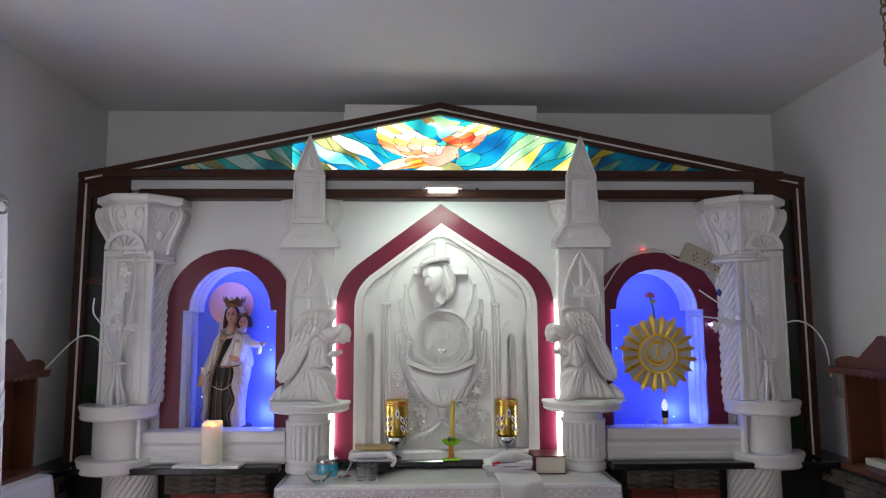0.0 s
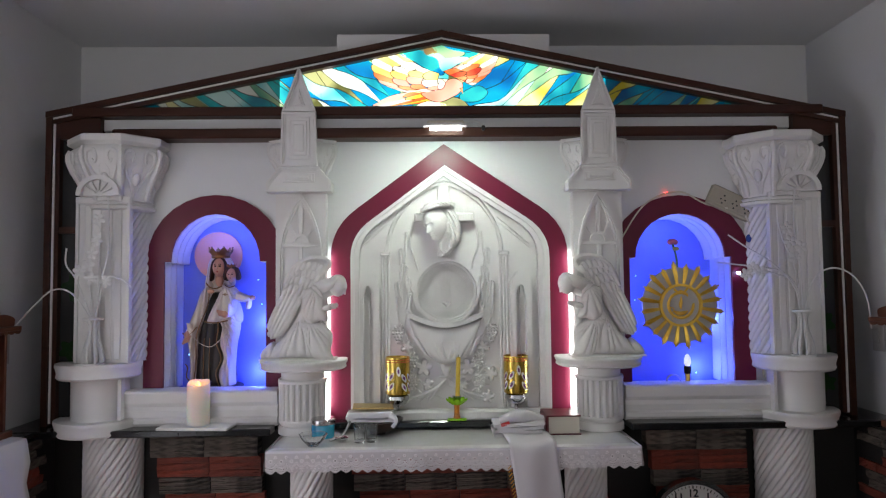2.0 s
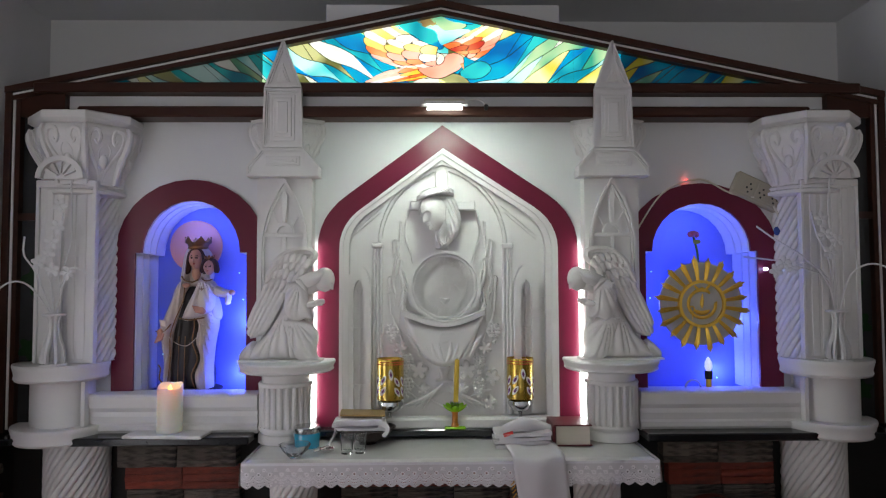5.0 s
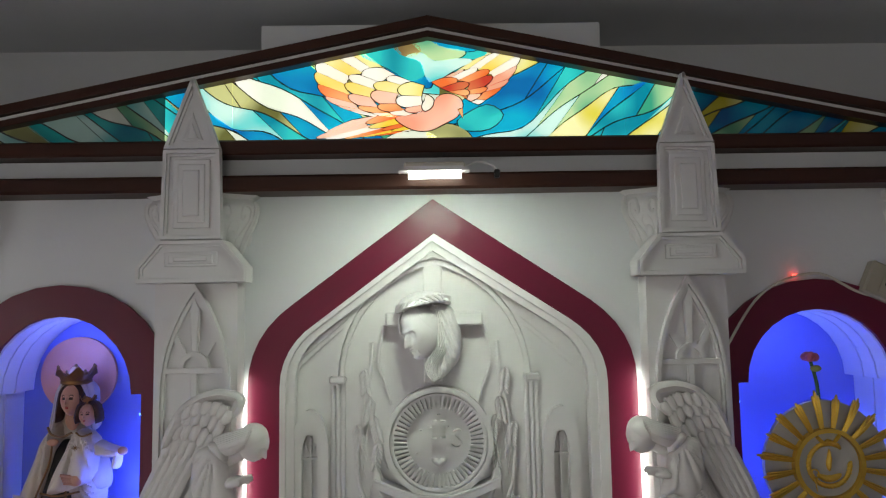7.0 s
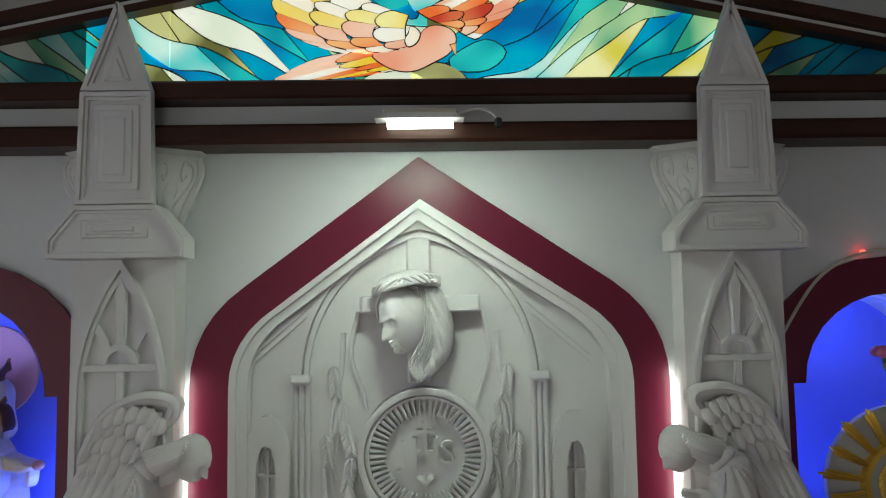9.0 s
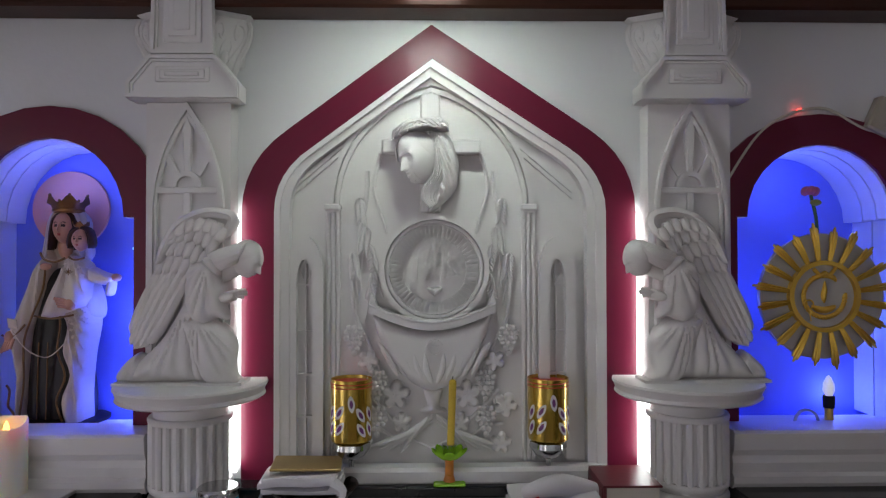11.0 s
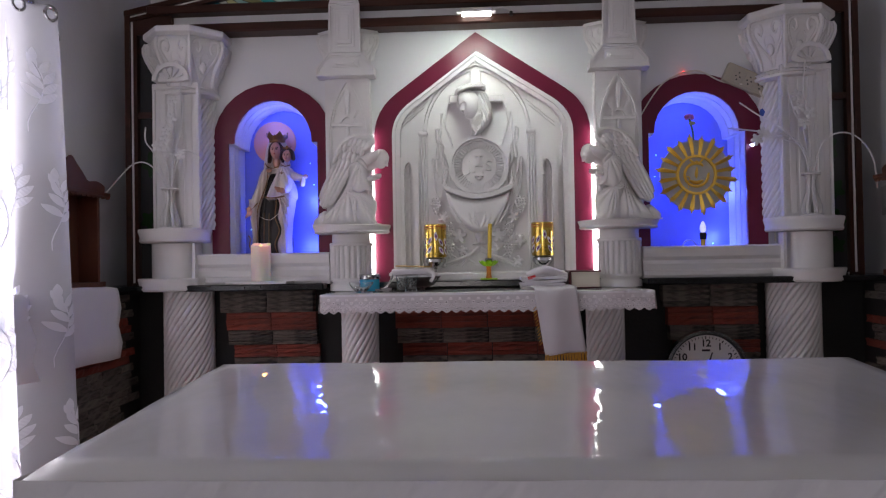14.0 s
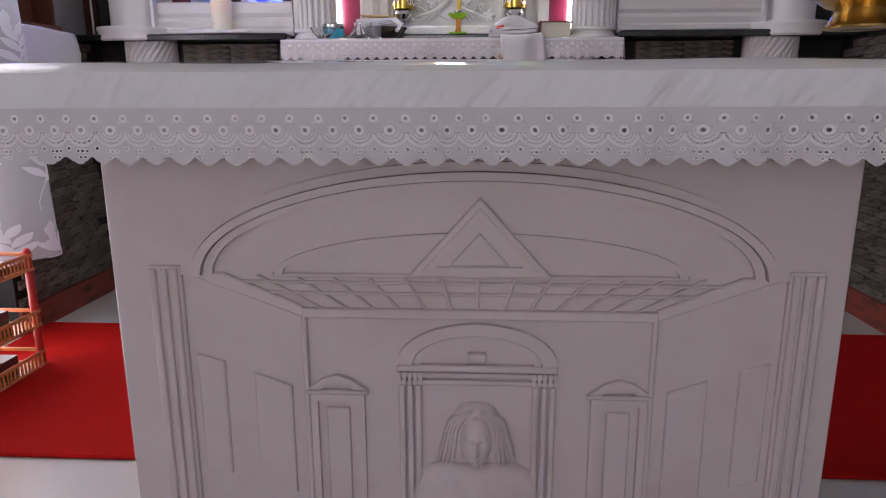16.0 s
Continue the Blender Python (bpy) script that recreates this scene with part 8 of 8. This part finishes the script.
# ---- window, rod and lace curtain ----
win = tagged(thing("window_1", XL - 0.08, 1.58, WZ0, "bright window in the side wall", "", "", "structure"), kind="structure")
FRAMEPAINT = material("white_window_paint", (0.6, 0.6, 0.6), 0.5, 0.05)
for y in (WY0, (WY0 + WY1) / 2 - 0.02, WY1 - 0.04):
    part("window_frame", box(XL - 0.10, XL - 0.05, y, y + 0.04, WZ0, WZ1), FRAMEPAINT, win)
for z in (WZ0, WZ1 - 0.04):
    part("window_rail", box(XL - 0.10, XL - 0.05, WY0 + 0.04, WY1 - 0.04, z, z + 0.04), FRAMEPAINT, win)
rod = thing("curtain_rod", -1.42, 1.8, 2.02, "steel curtain rod with round end knobs", "curtain rod")
part("rod", tube([(-1.43, 0.55, 2.025), (-1.43, 2.78, 2.025)], 0.011, 14), STEEL, rod, smooth=True)
part("end_knob", ball(-1.43, 2.80, 2.025, 0.028, 0.028, 0.028), STEEL, rod, "steel ball", smooth=True)
part("bracket", tube([(-1.60, 2.70, 2.025), (-1.43, 2.70, 2.025)], 0.008, 10), STEEL, rod, smooth=True)
part("bracket_plate", lathe([(0.028, 0), (0.026, 0.006)], 0, 0, 20), STEEL, rod).matrix_local = Matrix.Translation(Vector((-1.598, 2.70, 2.025)) - base_of(rod)) @ pose(0, 0, 0, 0, 90, 0)
gk = thing("holdback_knob", XL, 2.98, 2.0, "clear glass curtain holdback knob on the wall", "knob")
part("knob", ball(XL + 0.06, 2.98, 2.005, 0.03, 0.03, 0.03), glass("cloudy_glass", (0.85, 0.85, 0.80), 0.2), gk, smooth=True)
part("stalk", tube([(XL, 2.98, 2.005), (XL + 0.04, 2.98, 2.005)], 0.008, 10), STEEL, gk)

SHEER = bpy.data.materials.new("sheer_white_lace")
SHEER.use_nodes = True
t = SHEER.node_tree
pr, out = t.nodes["Principled BSDF"], t.nodes["Material Output"]
pr.inputs["Base Color"].default_value, pr.inputs["Roughness"].default_value = (0.93, 0.93, 0.96, 1), 0.9
tl_ = t.nodes.new("ShaderNodeBsdfTranslucent")
tl_.inputs[0].default_value = (0.66, 0.66, 0.72, 1)
tr = t.nodes.new("ShaderNodeBsdfTransparent")
m1, m2 = t.nodes.new("ShaderNodeMixShader"), t.nodes.new("ShaderNodeMixShader")
m1.inputs[0].default_value, m2.inputs[0].default_value = 0.62, 0.26
t.links.new(pr.outputs[0], m1.inputs[1]), t.links.new(tl_.outputs[0], m1.inputs[2])
t.links.new(m1.outputs[0], m2.inputs[1]), t.links.new(tr.outputs[0], m2.inputs[2])
t.links.new(m2.outputs[0], out.inputs["Surface"])
EMB = bpy.data.materials.new("embroidered_white")
EMB.use_nodes = True
t = EMB.node_tree
pr, out = t.nodes["Principled BSDF"], t.nodes["Material Output"]
pr.inputs["Base Color"].default_value, pr.inputs["Roughness"].default_value = (0.9, 0.9, 0.94, 1), 0.8
tl_ = t.nodes.new("ShaderNodeBsdfTranslucent")
tl_.inputs[0].default_value = (0.9, 0.9, 0.95, 1)
m1 = t.nodes.new("ShaderNodeMixShader")
m1.inputs[0].default_value = 0.5
t.links.new(pr.outputs[0], m1.inputs[1]), t.links.new(tl_.outputs[0], m1.inputs[2]), t.links.new(m1.outputs[0], out.inputs["Surface"])
cu = thing("lace_curtain", -1.42, 1.8, 0.3, "sheer white curtain with embroidered leaf sprays", "curtain")


def curtain_at(u, w):
    """The curtain's surface: u along the rod, w down it, both from 0 to 1."""
    y = 0.75 + (2.80 - 0.75) * u
    spread = 1 + 0.06 * w
    y = 2.80 - (2.80 - y) * spread + 0.16 * w * u ** 3
    z = 2.03 - w * (1.73 + 0.02 * math.sin(9 * u))
    x = -1.42 + (0.022 + 0.045 * w) * math.sin(46 * u + 1.5 * w) + 0.02 * w * math.sin(17 * u)
    return Vector((x, y, z))


bm = bmesh.new()
NU, NV = 260, 30
g = [[bm.verts.new(curtain_at(i / NU, j / NV)) for j in range(NV + 1)] for i in range(NU + 1)]
for i in range(NU):
    for j in range(NV):
        bm.faces.new((g[i][j], g[i + 1][j], g[i + 1][j + 1], g[i][j + 1]))
part("sheer_cloth", bm, SHEER, cu, smooth=True)
rgc = random.Random(21)
for u0 in (0.52, 0.60, 0.69, 0.76, 0.83, 0.895, 0.955):
    for w0 in (0.08, 0.30, 0.52, 0.74, 0.92):
        uu, ww = u0 + rgc.uniform(-0.01, 0.01), w0 + 0.10 * ((u0 * 37) % 1)
        if ww > 0.97:
            continue
        bm = bmesh.new()
        for k in range(9):
            a = radians((-1) ** k * (58 - 4 * k)) if k < 8 else 0.0
            long = 0.070 - 0.003 * k
            base = (uu + 0.012 * math.sin(5 * (8 - k) / 14), min(ww + 0.13 * (8 - k) / 14, 0.99))
            rings = []
            for i in range(7):
                s = i / 6
                half = 0.0125 * math.sin(math.pi * (0.06 + 0.92 * s)) ** 0.8
                du, dw = long * s * math.sin(a), -long * s * math.cos(a)
                pu, pw = math.cos(a), math.sin(a)
                p = [curtain_at(min(base[0] + (du + q * half * pu) / 2.05, 1.0), base[1] + (dw + q * half * pw) / 1.73) + Vector((0.004, -0.001, 0)) for q in (-1, 1)]
                rings.append([bm.verts.new(v) for v in p])
            for a_, b_ in zip(rings, rings[1:]):
                bm.faces.new((a_[0], a_[1], b_[1], b_[0]))
        part("leaf_spray", bm, EMB, cu, "embroidered leaf spray")
        line = [curtain_at(uu + 0.012 * math.sin(5 * s / 8), min(ww + 0.13 * s / 8, 1.0)) + Vector((0.004, 0, 0)) for s in range(9)]
        part("sprig_stem", tube(line, 0.002, 5), EMB, cu)

for k in range(15):
    at_ = curtain_at(0.30 + 0.0485 * k, 0.015)
    ring = [Vector((at_.x + 0.004 + 0.006 * math.cos(a), at_.y + 0.021 * math.cos(a), at_.z + 0.021 * math.sin(a))) for a in np.linspace(0, 2 * math.pi, 21)]
    part("eyelet_ring", tube(ring, 0.0055, 8), STEEL, cu, "steel curtain eyelet", smooth=True)

structure("backdrop", box(-3.2, -3.19, -1.5, 5.0, -0.1, 4.5), glowing("bright_overcast_sky", (0.95, 0.96, 1.0), 1.25), "bright overcast sky outside the window")

# ---- plastic rack with books ----
RX0, RX1, RY0, RY1 = -1.415, -1.225, 1.85, 2.515
rk = thing("plastic_rack", -1.32, 2.2, 0.0, "orange and red plastic basket rack beside the wall", "rack")
ORANGE = material("orange_plastic", (0.60, 0.20, 0.07), 0.4, 0.08)
REDP = material("red_plastic", (0.45, 0.02, 0.012), 0.35, 0.08)
for x in (RX0 + 0.012, RX1 - 0.012):
    for y in (RY0 + 0.012, RY1 - 0.012):
        part("post", lathe([(0.012, 0.0), (0.012, 0.375), (0.009, 0.385), (0.002, 0.388)], x, y, 14), REDP, rk, smooth=True)
for zt in (0.372, 0.192, 0.062):
    for a, b, c, d in ((RX0, RX1, RY0, RY0 + 0.006), (RX0, RX1, RY1 - 0.006, RY1), (RX0, RX0 + 0.006, RY0 + 0.006, RY1 - 0.006), (RX1 - 0.006, RX1, RY0 + 0.006, RY1 - 0.006)):
        bk_ = part("basket_rail", box(a, b, c, d, zt - 0.012, zt, 0.002), ORANGE, rk)
        part("lower_rail", box(a, b, c, d, zt - 0.055, zt - 0.045, 0.002), ORANGE, rk)
    part("shelf", box(RX0 + 0.006, RX1 - 0.006, RY0 + 0.006, RY1 - 0.006, zt - 0.055, zt - 0.050), ORANGE, rk)
    for k in range(40):
        y = RY0 + 0.02 + (RY1 - RY0 - 0.04) * k / 39
        part("slat", box(RX1 - 0.005, RX1 - 0.002, y - 0.003, y + 0.003, zt - 0.045, zt - 0.012), ORANGE, rk)
rgb = random.Random(6)
DARK_PAGES = material("darkened_page_edges", (0.17, 0.135, 0.11), 0.8, 0.15, 60)
COVERS = [material("dark_book_cover_" + n, c, 0.4, 0.2) for n, c in (("violet", (0.06, 0.03, 0.07)), ("black", (0.012, 0.012, 0.014)), ("maroon", (0.09, 0.015, 0.02)), ("green", (0.02, 0.05, 0.035)), ("red", (0.25, 0.03, 0.02)))]
for zt, stacks in ((0.372, ((1.98, 3), (2.16, 4), (2.32, 3), (2.44, 1))), (0.192, ((1.98, 3), (2.15, 2), (2.34, 3))), (0.062, ((2.0, 1), (2.18, 2), (2.36, 2)))):
    for y, n in stacks:
        z = zt - 0.0495
        for i in range(n):
            h = rgb.uniform(0.022, 0.034)
            w, d = rgb.uniform(0.058, 0.068), rgb.uniform(0.055, 0.07)
            m = pose(-1.318, y, z, 0, 0, rgb.uniform(-7, 7))
            b = thing("book", -1.318, y, z, "small dark hymn book stacked in the rack", "book", "books in the rack")
            cvr = rgb.choice(COVERS)
            part("page_block", placed(box(-w + 0.004, w - 0.006, -d + 0.003, d - 0.003, 0.003, h - 0.003), m), DARK_PAGES, b)
            part("spine", placed(box(w - 0.005, w, -d, d, 0.002, h - 0.002, 0.001), m), cvr, b)
            part("front_cover", placed(box(-w, w, -d, d, h - 0.003, h, 0.001), m), cvr, b)
            part("back_cover", placed(box(-w, w, -d, d, 0, 0.003, 0.001), m), cvr, b)
            z += h + 0.0005

# ---- hanging brass oil lamp ----
BRASS = material("aged_brass", (0.52, 0.33, 0.10), 0.28, 0.2, 12, 90, 0.1, 0.001, metal=1.0)
OLD = material("dull_chain_brass", (0.20, 0.14, 0.08), 0.45, 0.25, metal=0.8)
ox, oy, ob_ = 0.752, 1.75, 0.940
ol = thing("hanging_oil_lamp", ox, oy, ob_, "brass oil lamp hanging from a long chain", "oil lamp")
part("foot", lathe([(0.056, ob_), (0.057, ob_ + 0.003), (0.050, ob_ + 0.008), (0.042, ob_ + 0.022), (0.040, ob_ + 0.030)], ox, oy, 40), BRASS, ol, smooth=True)
part("dish", lathe([(0.040, ob_ + 0.029), (0.055, ob_ + 0.034), (0.078, ob_ + 0.050), (0.080, ob_ + 0.054), (0.076, ob_ + 0.053), (0.05, ob_ + 0.040), (0.012, ob_ + 0.037)], ox, oy, 48, shape=lambda a, z: 1 + 0.06 * math.exp(-6 * (1 + math.cos(5 * a))) * (z > ob_ + 0.04)), BRASS, ol, smooth=True)
part("stem", lathe([(0.013, ob_ + 0.036), (0.017, ob_ + 0.044), (0.012, ob_ + 0.052), (0.018, ob_ + 0.064), (0.011, ob_ + 0.078), (0.0095, ob_ + 0.10), (0.012, ob_ + 0.128), (0.017, ob_ + 0.148), (0.015, ob_ + 0.158), (0.008, ob_ + 0.168)], ox, oy, 28), BRASS, ol, smooth=True)
part("top_ring", tube([(ox + 0.017 * math.cos(a), oy, ob_ + 0.182 + 0.017 * math.sin(a)) for a in np.linspace(0, 2 * math.pi, 24, endpoint=False)], 0.0028, 8, closed=True), STEEL, ol, "steel ring", smooth=True)
link = None
z, k = ob_ + 0.205, 0
while z < ZC - 0.01:
    turn_ = Matrix.Rotation(radians(90 * (k % 2) + 20), 4, "Z")
    if link is None:
        bm = tube([(0.0065 * math.cos(a), 0, 0.0095 * math.sin(a)) for a in np.linspace(0, 2 * math.pi, 14, endpoint=False)], 0.0018, 6, closed=True)
        link = part("chain_link", bm, OLD, None, "", True)
        o = link
    else:
        o = new("chain_link", link.data)
    o.parent = ol
    o.matrix_local = Matrix.Translation(Vector((ox + 0.002 * math.sin(k), oy, z)) - base_of(ol)) @ turn_
    z += 0.0155
    k += 1

# ---- stone and clay tiles of the lower wall, piece by piece ----
def tile_mesh(name, w, h, d, mat, seed, rough=0.004):
    """A split tile, w long and h high, with an uneven face towards -y."""
    bm = bmesh.new()
    rg = random.Random(seed)
    n = 5
    rows = []
    for z in (0.0, 0.5 * h, h):
        rows.append([bm.verts.new((w * i / n - w / 2, -d - rg.uniform(-rough, rough), z + (rg.uniform(-1, 1) * 0.0012 if 0 < i < n else 0))) for i in range(n + 1)])
    back = [bm.verts.new((x, 0, z)) for x, z in ((-w / 2, 0), (w / 2, 0), (w / 2, h), (-w / 2, h))]
    for a, b in zip(rows, rows[1:]):
        for i in range(n):
            bm.faces.new((a[i], a[i + 1], b[i + 1], b[i]))
    bm.faces.new([*rows[0], back[1], back[0]])
    bm.faces.new([*reversed(rows[2]), back[3], back[2]])
    bm.faces.new([r[0] for r in rows] + [back[3], back[0]])
    bm.faces.new([r[-1] for r in reversed(rows)] + [back[1], back[2]])
    bmesh.ops.recalc_face_normals(bm, faces=bm.faces)
    me = bpy.data.meshes.new(name)
    bm.to_mesh(me)
    bm.free()
    me.materials.append(mat)
    return me


low = bpy.data.objects["wall_lower"]
def piece(parent, name, me, m):
    o = new(name, me)
    o.parent = parent
    o.matrix_local = m
    return o


ROWS_ = ((0.957, 1.048, STONE, 0.060, 0.0), (0.880, 0.955, BRICK, 0.045, 0.022), (0.818, 0.878, STONE, 0.045, 0.030), (0.763, 0.816, BRICK, 0.030, 0.050), (0.60, 0.761, STONE, 0.030, 0.050), (0.44, 0.598, STONE, 0.028, 0.050), (0.28, 0.438, STONE, 0.028, 0.045), (0.12, 0.278, STONE, 0.028, 0.045))
seed = 100
for x0, x1, first in ((-1.105, -0.70, 0), (-0.375, 0.42, 1), (0.765, 1.15, 0)):
    for za, zb, mm, d, inset in ROWS_[first if first else 0:]:
        a, b = x0 + inset, x1 + 0.4 * inset
        n = 2 if x1 - x0 < 0.5 else 4
        for i in range(n):
            xa, xb = a + (b - a) * i / n, a + (b - a) * (i + 1) / n
            seed += 1
            sub = 4 if (mm is STONE and zb - za < 0.12) else (3 if mm is BRICK else 6)
            for k in range(sub):
                h = (zb - za) / sub
                me = tile_mesh("tile", xb - xa - 0.004, h - 0.0015, d, mm, seed * 7 + k, 0.0045)
                piece(low, "stone_strip" if mm is STONE else "clay_strip", me, Matrix.Translation((0.5 * (xa + xb), 3.499, za + k * h)))

# dado of the side walls: strips in courses
kinds = {}
for mm, tag in ((STONE, "stone"), (BRICK, "clay")):
    for w in (0.10, 0.14, 0.19):
        for v in range(3):
            kinds[tag, w, v] = tile_mesh(tag + "_dado_strip", w, 0.030, 0.010, mm, int(w * 1000) + v, 0.004)
rgd = random.Random(31)
for nm, xf, s in (("dado_left", DL, -1), ("dado_right", DR, 1)):
    wall = bpy.data.objects[nm]
    z = 0.104
    while z < 1.03:
        tag = "clay" if 0.88 < z + 0.012 < 0.955 or 0.763 < z + 0.012 < 0.81 else "stone"
        y = (WY1 + 0.03 if s < 0 else 2.1) + rgd.uniform(0, 0.08)
        while y < 3.45:
            w = rgd.choice((0.10, 0.14, 0.19))
            me = kinds[tag, w, rgd.randrange(3)]
            m = Matrix.Translation((xf - s * -0.011, y + w / 2, z)) @ pose(0, 0, 0, 0, 0, 90 if s < 0 else -90)
            if y + w < 3.48:
                piece(wall, tag + "_strip", me, m)
            y += w + 0.002
        z += 0.0325
